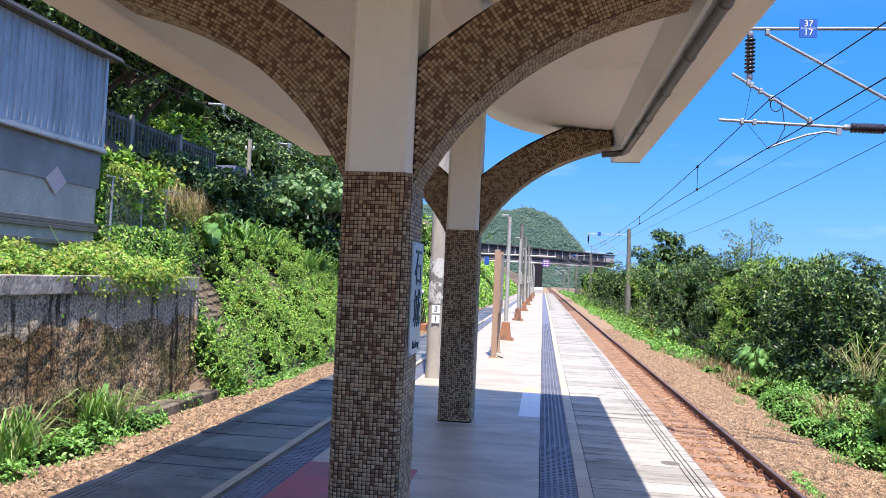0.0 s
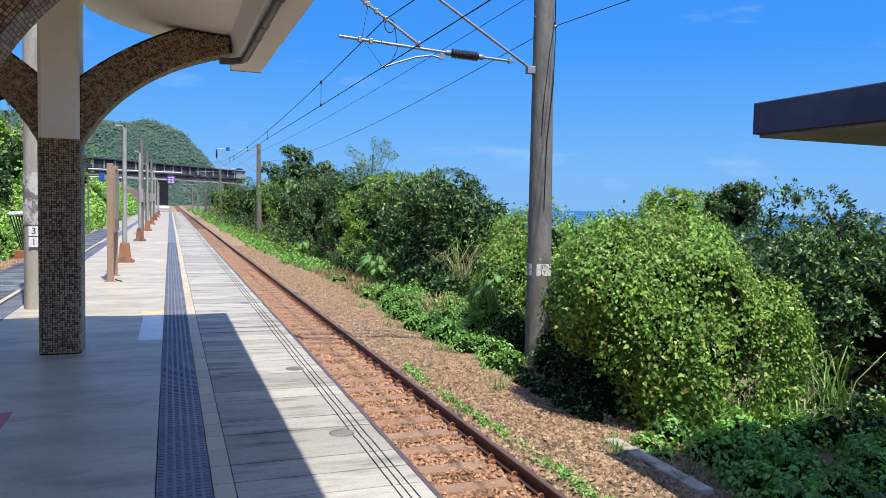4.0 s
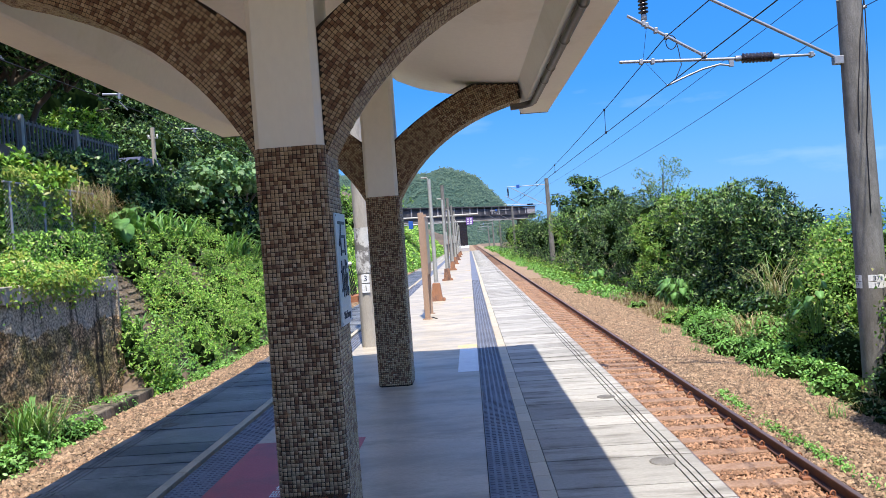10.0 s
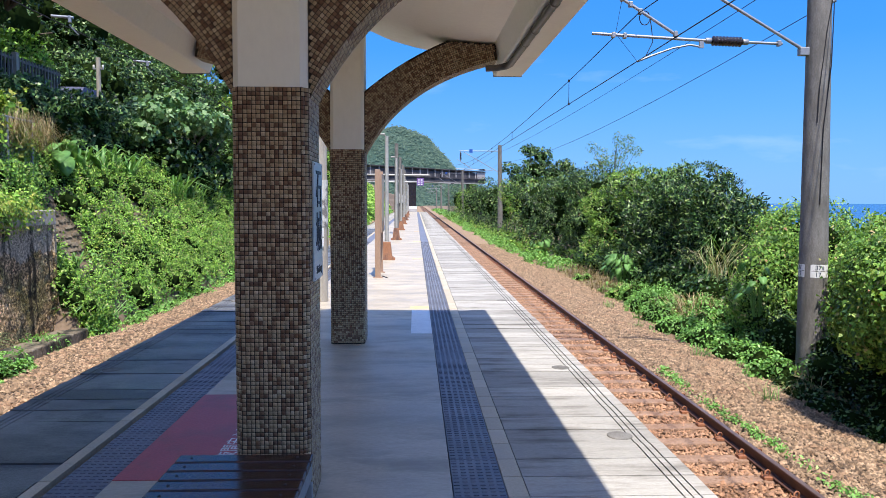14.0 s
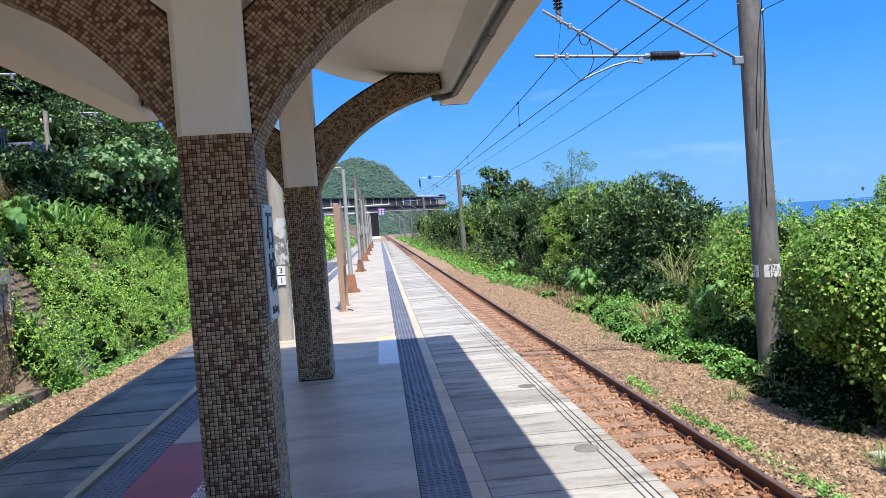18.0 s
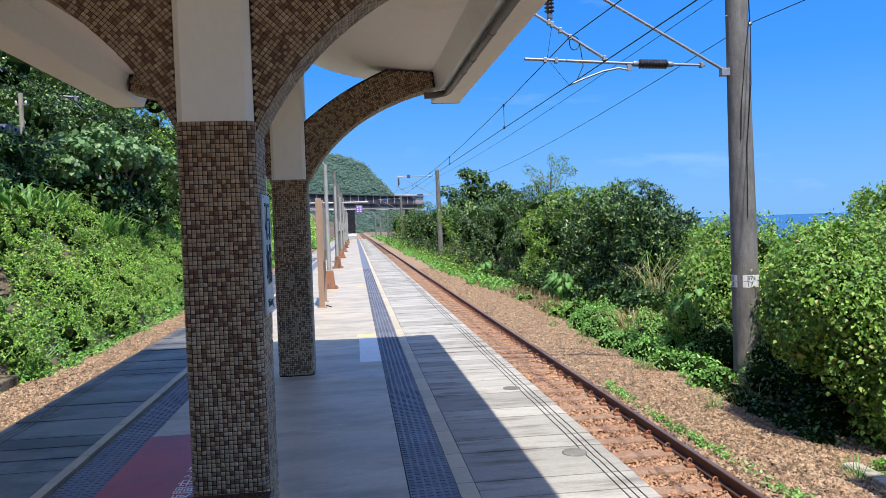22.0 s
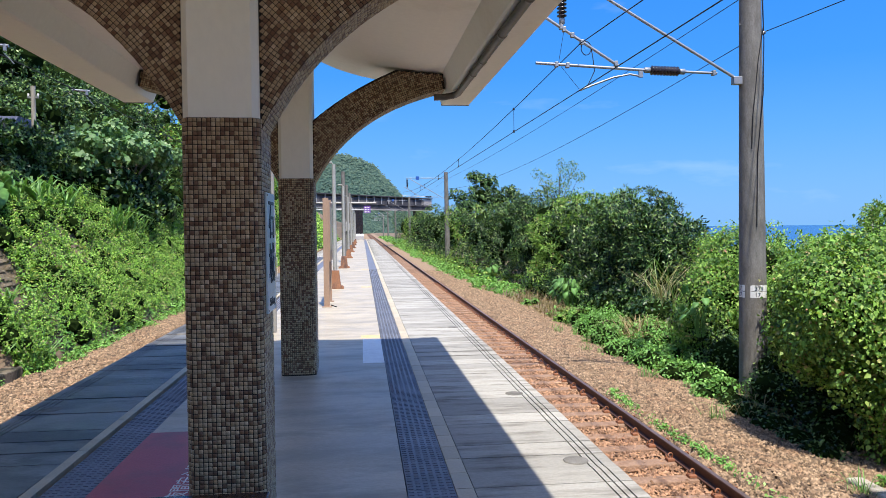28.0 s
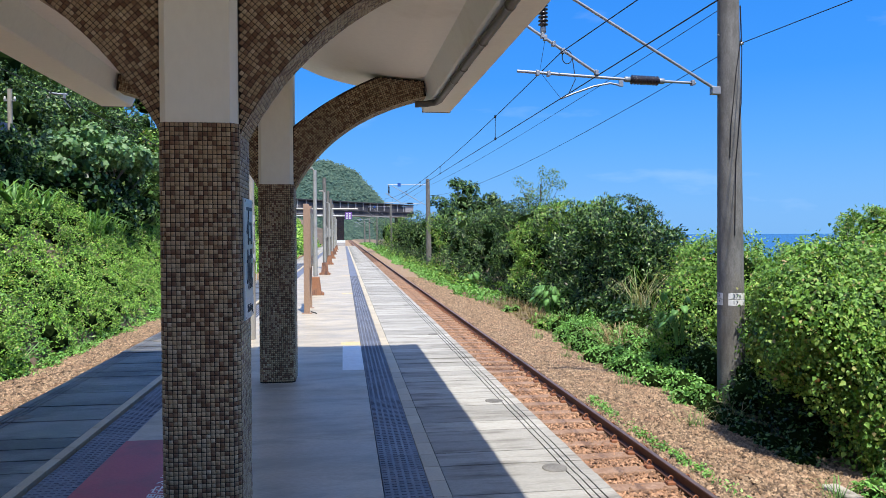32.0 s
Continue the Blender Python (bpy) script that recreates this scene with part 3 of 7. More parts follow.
def lumpy(blobs, k, lo, hi, seed):
    """The blobs with smaller lumps set into their outsides, for an uneven outline."""
    q = np.random.default_rng(seed)
    out = list(blobs)
    for b in blobs:
        for _ in range(k):
            u = q.normal(0, 1, 3)
            u /= np.linalg.norm(u)
            u[2] = abs(u[2]) * 0.9 - 0.15
            r = q.uniform(lo, hi) * min(b[3:6])
            out.append((b[0] + u[0] * b[3] * 0.82, b[1] + u[1] * b[4] * 0.82, b[2] + u[2] * b[5] * 0.82, r, r, r * q.uniform(0.7, 1.0)))
    return out


def core_mesh(name, blobs, shrink=0.8):
    bm = bmesh.new()
    for x, y, z, a, b, c in blobs:
        r = bmesh.ops.create_icosphere(bm, subdivisions=(2 if a > 0.7 else 1), radius=1.0)
        for v in r["verts"]:
            k = shrink * (1 + 0.12 * noise.noise(v.co * 2 + Vector((x, y, z))))
            v.co = Vector((x + v.co.x * a * k, y + v.co.y * b * k, z + v.co.z * c * k))
    return bm


def sprigs(P, N, per, spread, seed):
    """Leaf places gathered in sprigs round fewer points, so that dark gaps stay between them."""
    q = np.random.default_rng(seed)
    k = q.permutation(len(P))[:max(1, len(P) // per)]
    P, N = np.repeat(P[k], per, 0), np.repeat(N[k], per, 0)
    off = q.normal(0, 1, P.shape)
    off -= N * (off * N).sum(1, keepdims=True) * 0.6
    off[:, 2] *= 1.25
    return P + off * spread * q.uniform(0.5, 1.3, (len(P), 1)), N


def bush(name, label, blobs, n, size, material, stems=True, core=0.8, inner=0.25, near=True, aspect=0.6, rough=0.14, group="", bulk=5):
    """A shrub: stems from the ground, a near-black mass for gap shade and an outside of single leaves."""
    root = thing(name, label, "bush", group)
    P, N = blob_points(blobs, n, rough, inner, 4.0 if near else 1.6)
    N += (0.0, -0.25, 0.4)
    if near:
        gaps = (fbm(P[:, 0] + P[:, 2] * 0.7, P[:, 1] + P[:, 2], 2.4, 1.0) > -0.16) | (RNG.random(len(P)) < 0.2)
        P, N = sprigs(P[gaps], unit(N[gaps]), 8, size * 1.9, len(blobs))
        v, f = leaf_arrays(P, N, size * RNG.choice([0.6, 0.85, 1.0, 1.25], len(P)), aspect, droop=0.7, spread=0.8)
    else:
        v, f = kite_arrays(P, unit(N), size, aspect)
    put_mesh("leaves", np_mesh("leaves", v, f), material, root)
    part("foliage_shade_core", core_mesh("core", blobs[:bulk], core), M_GAPSHADE, root)
    return root


# ---------------------------------------------------------------- ground, sea, far hill
def hill(x, y):
    """Height of the land, on arrays."""
    x, y = np.asarray(x, float), np.asarray(y, float)
    z = np.full(np.broadcast(x, y).shape, -1.42)
    z = z - 0.45 * (x > -7.2) * np.clip((5.9 - x) / 0.6, 0, 1)
    # seaward side falls away to the shore
    z = z - np.clip(x - 9, 0, 400) * 0.022 - np.clip(x - 60, 0, 100) * 0.12
    # landward slope; by the retaining wall it starts behind the wall
    foot = np.where(y < 16.6, -8.15, -7.25 + np.clip(y - 16.6, 0, 30) * 0.012)
    base = np.where(y < 16.6, 1.30, -1.42)
    d = np.clip(foot - x, 0, 1000)
    slope = np.where(y < 16.6, np.minimum(d * 0.30, 0.8) + np.clip(d - 4.2, 0, 2.2) * 0.95,
                     np.minimum(d * 1.55, 3.55) + np.clip(d - 3.5, 0, 1.6) * 1.85)
    up = np.clip(d - 9, 0, 60) * 0.55 + np.clip(d - 69, 0, 400) * 0.25
    z = np.where(d > 0, base + slope + up + 0.12 * fbm(x, y, 1.1) * np.clip(d, 0, 1), z)
    return z


gx = np.concatenate([np.linspace(-3000, -150, 16), np.linspace(-140, -32, 20), np.linspace(-30, -7.0, 70), np.linspace(-6.9, 13, 40),
                     np.linspace(14, 160, 36), np.linspace(170, 3000, 14)])
gy = np.concatenate([np.linspace(-3000, -60, 12), np.linspace(-55, 6, 22), np.linspace(7, 60, 100), np.linspace(62, 240, 50), np.linspace(260, 4500, 30)])
X, Y = np.meshgrid(gx, gy)
Z = hill(X, Y)
Z = np.where(X > 100, np.maximum(Z, -14), Z)
verts = np.stack([X, Y, Z], -1).reshape(-1, 3)
ids = np.arange(len(verts)).reshape(X.shape)
quads = np.stack([ids[:-1, :-1], ids[:-1, 1:], ids[1:, 1:], ids[1:, :-1]], -1).reshape(-1, 4)
ground = put_mesh("ground", np_mesh("ground", verts, quads), M_SOIL)
ground.data.polygons.foreach_set("use_smooth", np.ones(len(quads), bool))
tagged(ground, "brown soil and undergrowth of a coastal slope", "ground", kind="structure")

sea_me = np_mesh("water", [(75, -4000, -7.4), (4900, -4000, -7.4), (4900, 4900, -7.4), (75, 4900, -7.4)], [[0, 1, 2, 3]])
tagged(put_mesh("water", sea_me, M_SEA), "deep blue open sea out to the horizon", "sea", kind="structure")

# wooded headland
mx, my = np.meshgrid(np.linspace(-300, 110, 260), np.linspace(440, 720, 150))
crest = np.interp(mx, [-420, -200, -98, -68, -43, -31, -16, -1, 12, 25.5, 33.5, 48, 110], [70, 64, 60, 58, 57.5, 58, 58.5, 55, 47.5, 33.5, 23.5, 10, -12])
depth = np.exp(-((my - 600) / 75) ** 2)
mz = -12 + (crest + 12) * depth + (2.2 * fbm(mx, my, 0.06) + 1.8 * np.abs(fbm(mx, my, 0.5, 3.0)) + 1.2 * fbm(mx, my, 0.17) + RNG.normal(0, 0.5, mx.shape)) * np.clip(depth * 1.5, 0, 1)
ids = np.arange(mx.size).reshape(mx.shape)
quads = np.stack([ids[:-1, :-1], ids[:-1, 1:], ids[1:, 1:], ids[1:, :-1]], -1).reshape(-1, 4)
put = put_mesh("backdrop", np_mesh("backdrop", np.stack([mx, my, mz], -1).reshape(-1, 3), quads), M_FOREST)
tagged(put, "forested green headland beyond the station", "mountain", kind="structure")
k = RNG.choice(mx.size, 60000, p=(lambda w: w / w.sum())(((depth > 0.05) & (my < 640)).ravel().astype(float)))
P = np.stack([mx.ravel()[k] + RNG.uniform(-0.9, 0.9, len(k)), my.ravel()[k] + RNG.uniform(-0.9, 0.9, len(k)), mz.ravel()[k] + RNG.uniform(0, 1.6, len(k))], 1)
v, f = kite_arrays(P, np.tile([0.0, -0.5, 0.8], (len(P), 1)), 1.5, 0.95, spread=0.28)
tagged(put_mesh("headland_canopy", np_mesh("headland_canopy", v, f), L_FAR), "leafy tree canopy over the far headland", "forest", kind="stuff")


# ---------------------------------------------------------------- platform
Y0, Y1 = -45.0, 112.0
MID = -0.99                       # centre line of the island platform
plat = tagged(part("platform", prism_bm([(-3.30, -1.35), (1.36, -1.35), (1.36, -0.075), (-3.30, -0.075)], "y", Y0, Y1), M_JOINT),
              "long island platform of grey concrete", "platform", kind="structure")
tagged(part("slab", box_bm(-1.995, -0.004, Y0, Y1, -0.075, 0.0, 0.004), M_SLAB, plat), "smooth trowelled concrete middle")


def mirror_x(x):
    return 2 * MID - x


PITCH = 0.30
def plank_mesh(side):
    """One edge plank, with its three drip grooves cut in as narrow recesses."""
    bm = bmesh.new()
    xs = [0.425, 1.276, 1.287, 1.324, 1.335, 1.372, 1.383, 1.465]
    if side < 0:
        xs = [mirror_x(x) - 0.005 if x < 1 else mirror_x(x) + 0.07 for x in xs][::-1]
        spans = [(xs[0], xs[1], 0.0), (xs[1], xs[2], -0.022), (xs[2], xs[3], 0.0), (xs[3], xs[4], -0.022), (xs[4], xs[5], 0.0), (xs[5], xs[6], -0.022), (xs[6], xs[7], 0.0)]
    else:
        spans = [(a, b, 0.0 if i % 2 == 0 else -0.022) for i, (a, b) in enumerate(zip(xs, xs[1:]))]
    h = PITCH / 2 - 0.0055
    for a, b, top in spans:
        box_bm(a, b, -h, h, -0.11, top, 0.0, bm)
    me = bpy.data.meshes.new("plank")
    bm.to_mesh(me)
    bm.free()
    return me


def plank_far(name, x0, x1, ys, parent, material):
    n = len(ys)
    h = PITCH / 2 - 0.005
    c = np.array([[x0, -h, -0.1], [x1, -h, -0.1], [x1, h, -0.1], [x0, h, -0.1], [x0, -h, 0], [x1, -h, 0], [x1, h, 0], [x0, h, 0]], float)
    v = c[None] + np.stack([np.zeros(n), ys, RNG.uniform(-0.002, 0.002, n)], 1)[:, None]
    f = (np.arange(n) * 8)[:, None, None] + np.array([[4, 5, 6, 7], [0, 1, 5, 4], [1, 2, 6, 5], [2, 3, 7, 6], [3, 0, 4, 7]])[None]
    return tagged(put_mesh(name, np_mesh(name, v.reshape(-1, 3), f.reshape(-1, 4)), material, parent), kind="stuff")


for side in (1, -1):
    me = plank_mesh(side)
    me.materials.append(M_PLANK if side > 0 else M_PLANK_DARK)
    ys = np.arange(Y0 + PITCH / 2, Y1, PITCH)
    near = [y for y in ys if -2 < y < 44]
    for y in near:
        o = new("plank", me)
        o.parent = plat
        o.matrix_basis = pose(0, y, random.uniform(-0.0025, 0.0025), random.uniform(-0.25, 0.25), random.uniform(-0.1, 0.1), 0)
    rest = np.array([y for y in ys if not -2 < y < 44])
    a, b = (0.425, 1.465) if side > 0 else (mirror_x(1.395), mirror_x(0.43))
    plank_far("far_planks", a, b, rest, plat, M_PLANK_ALL)


def tactile_mesh():
    """A 30 cm warning tile with staggered short bars."""
    bm = box_bm(0.002, 0.298, 0.002, 0.298, -0.07, 0.0)
    for i in range(6):
        for j in range(6):
            cx, cy = 0.025 + 0.05 * i, 0.025 + 0.05 * j
            box_bm(cx - 0.016, cx + 0.016, cy - 0.007, cy + 0.007, 0.0, 0.005, 0.0, bm)
    me = bpy.data.meshes.new("tactile_tile")
    bm.to_mesh(me)
    bm.free()
    return me


def strip_tile_mesh():
    bm = box_bm(-0.006, 0.109, 0.003, 0.297, -0.07, 0.001)
    me = bpy.data.meshes.new("strip_tile")
    bm.to_mesh(me)
    bm.free()
    return me


T_ME, S_ME = tactile_mesh(), strip_tile_mesh()
T_ME.materials.append(M_TACTILE)
S_ME.materials.append(M_YELLOW)
for side in (1, -1):
    for i in range(int((30 - Y0) / 0.3)):
        y = Y0 + 0.3 * i
        if y < -1.5:
            continue
        x = 0.0 if side > 0 else mirror_x(0.30)
        o = new("tactile_tile", T_ME)
        o.parent, o.location = plat, (x, y, random.uniform(0, 0.0015))
        o = new("strip_tile", S_ME)
        o.parent, o.location = plat, (0.31 if side > 0 else mirror_x(0.42), y, random.uniform(0, 0.001))
        if side < 0:
            o.scale.x = 0.66
    for nm, a, b, m in (("far_tactile_strip", 0.0, 0.30, M_TACTILE), ("far_yellow_strip", 0.31, 0.42, M_YELLOW)):
        x0, x1 = (a, b) if side > 0 else (mirror_x(b), mirror_x(a))
        for y0, y1 in ((Y0, -1.4), (30.1, Y1)):
            part(nm, box_bm(x0, x1, y0, y1, -0.07, 0.002), m, plat)

for y in (11.62, 21.2, 30.2, 40.0, 50.0):
    o = part("yellow_marker_tile", box_bm(-0.30, -0.006, y, y + 0.32, -0.03, 0.0035, 0.001), M_YELLOW2, plat, "faded yellow marker tile")
part("pale_patch", box_bm(-0.27, -0.006, 9.55, 11.5, -0.03, 0.003, 0.001), M_WHITE, plat, "worn pale guide patch")
# drain covers by the edge
for side in (1, -1):
    for y in (1.3, 3.42, 5.55, 7.66, 12.6, 17.7, 22.8):
        x = 1.217 if side > 0 else mirror_x(1.16)
        part("drain_cover", lathe_bm([(0.088, -0.01), (0.088, 0.0035), (0.08, 0.005), (0.0001, 0.005)], 20, (x, y, 0)), M_POLE, plat)

# painted waiting zone
red = tagged(part("waiting_zone_paint", box_bm(-1.985, -1.03, 4.80, 6.71, 0.0, 0.004), M_RED), "dull red painted waiting zone on the concrete platform", "floor marking")
red["kind"] = "structure"
text_part("夜間安心候車區", 0.14, pose(-1.42, 5.63, 0.0055, 0, 0, 90), M_WHITE, red, depth=0.001)
text_part("Safe Waiting Zone", 0.075, pose(-1.29, 5.63, 0.0055, 0, 0, 90), M_WHITE, red, depth=0.001)


# ---------------------------------------------------------------- canopy columns
CW, CD = 0.386, 0.46              # column width across and along the platform
TP = 0.0227                       # mosaic pitch


def tile_boxes(C, U, V, N, su=0.0194, sv=0.0194, proud=0.0035):
    """Little proud tiles: centres, two edge directions and normals, as arrays."""
    n = len(C)
    hu, hv = U * su / 2, V * sv / 2
    k = 0.82
    base = [C - hu - hv, C + hu - hv, C + hu + hv, C - hu + hv]
    lift = N * (proud * RNG.uniform(0.7, 1.2, n))[:, None]
    top = [C + (b - C) * k * 1.12 + lift for b in base]
    v = np.stack(base + top, 1).reshape(-1, 3)
    f = ((np.arange(n) * 8)[:, None, None] + np.array([[4, 5, 6, 7], [0, 1, 5, 4], [1, 2, 6, 5], [2, 3, 7, 6], [3, 0, 4, 7]])[None]).reshape(-1, 4)
    return v, f


def bez(p0, p1, p2, t):
    t = np.asarray(t)[:, None]
    return (1 - t) ** 2 * np.array(p0) + 2 * t * (1 - t) * np.array(p1) + t ** 2 * np.array(p2)


# arch outline, in x from the column's face outwards and z
LOW = ((0.0, 2.15), (0.42, 2.985), (1.51, 3.24))
TOP = ((0.0, 2.86), (0.42, 3.22), (0.95, 3.445))
TIP = (1.49, 3.41)
TILE_TOP = 2.215


def face_grid(w, z0, z1, cut=0.0):
    nu, nv = int((w - 2 * cut) / TP), int((z1 - z0) / TP)
    u, v = np.meshgrid((np.arange(nu) - (nu - 1) / 2) * TP, z1 - TP * (np.arange(nv) + 0.5))
    return u.ravel(), v.ravel()


CH = 0.034


def build_column():
    col = thing("canopy_column", "mosaic-tiled station column with curved arch brackets and cream upper shaft", "column", "canopy columns")
    h, hd = CW / 2, CD / 2
    octo = [(-h + CH, -hd), (h - CH, -hd), (h, -hd + CH), (h, hd - CH), (h - CH, hd), (-h + CH, hd), (-h, hd - CH), (-h, -hd + CH)]
    part("tiled_shaft", prism_bm(octo, "z", 0.0, TILE_TOP), M_GROUT, col)
    oc2 = [(x * 0.985, y * 0.985) for x, y in octo]
    part("painted_shaft", prism_bm(oc2, "z", TILE_TOP, 4.15), M_PAINT, col, "cream painted upper shaft")
    vs, fs, off = [], [], 0

    def add(v, f):
        nonlocal off
        vs.append(v)
        fs.append(f + off)
        off += len(v)
    zz = TILE_TOP - TP * (np.arange(int(TILE_TOP / TP)) + 0.5)
    q = math.sqrt(0.5)
    for ang in range(4):
        c, s = round(math.cos(ang * math.pi / 2)), round(math.sin(ang * math.pi / 2))
        R = np.array([[c, -s, 0], [s, c, 0], [0, 0, 1.0]])
        w, d = (CW, hd) if ang % 2 == 0 else (CD, h)
        u, v = face_grid(w, 0.0, TILE_TOP, CH)
        C = np.stack([u, np.full(len(u), -d - 0.0005), v], 1)
        n = len(C)
        add(*tile_boxes(C @ R.T, np.tile([1., 0, 0], (n, 1)) @ R.T, np.tile([0, 0, 1.], (n, 1)), np.tile([0, -1., 0], (n, 1)) @ R.T))
        for du in (-TP / 2, TP / 2):
            C = np.stack([np.full(len(zz), w / 2 - CH / 2 + 0.0004 + du * q), np.full(len(zz), -d + CH / 2 - 0.0004 + du * q), zz], 1)
            n = len(C)
            add(*tile_boxes(C @ R.T, np.tile([q, q, 0], (n, 1)) @ R.T, np.tile([0, 0, 1.], (n, 1)), np.tile([q, -q, 0], (n, 1)) @ R.T))
    tagged(put_mesh("mosaic_tiles", np_mesh("mosaic_tiles", np.concatenate(vs), np.concatenate(fs)), M_TILE, col), "brown and olive-beige glazed mosaic", kind="stuff")

    # arch brackets to both sides
    ts = np.linspace(0, 1, 33)
    low, top = bez(*LOW, ts), bez(*TOP, ts)
    th = 0.165
    for sgn in (1, -1):
        prof = [(sgn * (h - 0.01 + p[0]), p[1]) for p in low] + [(sgn * (h - 0.01 + TIP[0]), TIP[1])] + [(sgn * (h - 0.01 + p[0]), p[1]) for p in top[::-1]]
        arch = part("arch_bracket", prism_bm(prof, "y", -th, th), M_GROUT, col)
        vs, fs, off = [], [], 0
        # face tiles in rows that follow the lower curve
        tt = np.linspace(0, 1, 400)
        line = bez(*LOW, tt)
        seg = np.concatenate([[0], np.cumsum(np.linalg.norm(np.diff(line, axis=0), axis=1))])
        s_at = np.arange(TP / 2, seg[-1], TP)
        P = np.stack([np.interp(s_at, seg, line[:, 0]), np.interp(s_at, seg, line[:, 1])], 1)
        T = np.stack([np.interp(s_at + 0.01, seg, line[:, 0]) - np.interp(s_at - 0.01, seg, line[:, 0]),
                      np.interp(s_at + 0.01, seg, line[:, 1]) - np.interp(s_at - 0.01, seg, line[:, 1])], 1)
        T = unit(T)
        Nn = np.stack([-T[:, 1], T[:, 0]], 1)
        topline = np.concatenate([bez(*TOP, tt), [TIP]])
        for k in range(36):
            Q = P + Nn * TP * (k + 0.5)
            ok = (Q[:, 0] > 0.013) & (Q[:, 0] < TIP[0] - 0.012) & (Q[:, 1] < np.interp(Q[:, 0], topline[:, 0], topline[:, 1]) - 0.012)
            if not ok.any():
                continue
            # rows on the outer side are longer: even them out again
            Qk, Tk, Nk = Q[ok], T[ok], Nn[ok]
            for face in (-1, 1):
                n = len(Qk)
                C = np.stack([sgn * (h - 0.01 + Qk[:, 0]), np.full(n, face * (th + 0.0005)), Qk[:, 1]], 1)
                U = np.stack([sgn * Tk[:, 0], np.zeros(n), Tk[:, 1]], 1)
                V = np.stack([sgn * Nk[:, 0], np.zeros(n), Nk[:, 1]], 1)
                gap = np.linalg.norm(np.diff(Qk, axis=0, prepend=Qk[:1] - (Qk[1:2] - Qk[:1]) if n > 1 else Qk[:1]), axis=1) if n > 1 else np.array([TP])
                v, f = tile_boxes(C, U * np.clip(gap / TP, 0.6, 1.6)[:, None], V, np.tile([0, face * 1., 0], (n, 1)))
                if face * sgn > 0:
                    f = f[:, ::-1]
                vs.append(v)
                fs.append(f + off)
                off += len(v)
        rows = np.arange(-th + TP / 2 + 0.004, th - TP / 2, TP)
        for y in rows:
            n = len(P)
            C = np.stack([sgn * (h - 0.01 + P[:, 0]), np.full(n, y), P[:, 1]], 1) - np.stack([sgn * Nn[:, 0], np.zeros(n), Nn[:, 1]], 1) * 0.0006
            v, f = tile_boxes(C, np.stack([sgn * T[:, 0], np.zeros(n), T[:, 1]], 1), np.tile([0, 1., 0], (n, 1)), -np.stack([sgn * Nn[:, 0], np.zeros(n), Nn[:, 1]], 1))
            vs.append(v)
            fs.append(f + off)
            off += len(v)
        tagged(put_mesh("mosaic_tiles", np_mesh("mosaic_tiles", np.concatenate(vs), np.concatenate(fs)), M_TILE, arch), kind="stuff")
    return col


COL_X = (-0.962, -0.986, -0.938)
COL_Y = (4.36 + CD / 2, 8.90 + CD / 2, 4.36 - 4.54 + CD / 2)
col1 = build_column()
col1.matrix_basis = pose(COL_X[0], COL_Y[0], 0)
for x, y in zip(COL_X[1:], COL_Y[1:]):
    copy_thing(col1, pose(x, y, 0))


# ---------------------------------------------------------------- canopy roof
R0, R1 = -1.4, 9.84
def roof_z(d):
    """Underside of the shell, d metres from the centre line."""
    return np.interp(d, [0, 0.2, 0.45, 0.70, 0.95, 1.16, 1.40, 1.70], [3.95, 3.745, 3.635, 3.56, 3.508, 3.472, 3.44, 3.42])


roof = thing("canopy_roof", "flared platform canopy roof with plain painted soffit", "canopy roof")
roof.matrix_basis = Matrix.Translation((MID + 0.024, 4.6, 0)) @ Matrix.Rotation(0.0053, 4, "Z") @ Matrix.Translation((-MID, -4.6, 0))
ds = [0, 0.07, 0.14, 0.21, 0.3, 0.4, 0.5, 0.62, 0.75, 0.9, 1.05, 1.2, 1.4, 1.56, 1.70]
under = [(MID - d, roof_z(d)) for d in ds[::-1]] + [(MID + d, roof_z(d)) for d in ds[1:]]
over = [(MID + d, roof_z(d) + 0.16) for d in ds[::-1]] + [(MID - d, roof_z(d) + 0.16) for d in ds[1:]]
part("shell", prism_bm(under + over, "y", R0, R1), M_SOFFIT, roof, "cream painted concrete soffit")
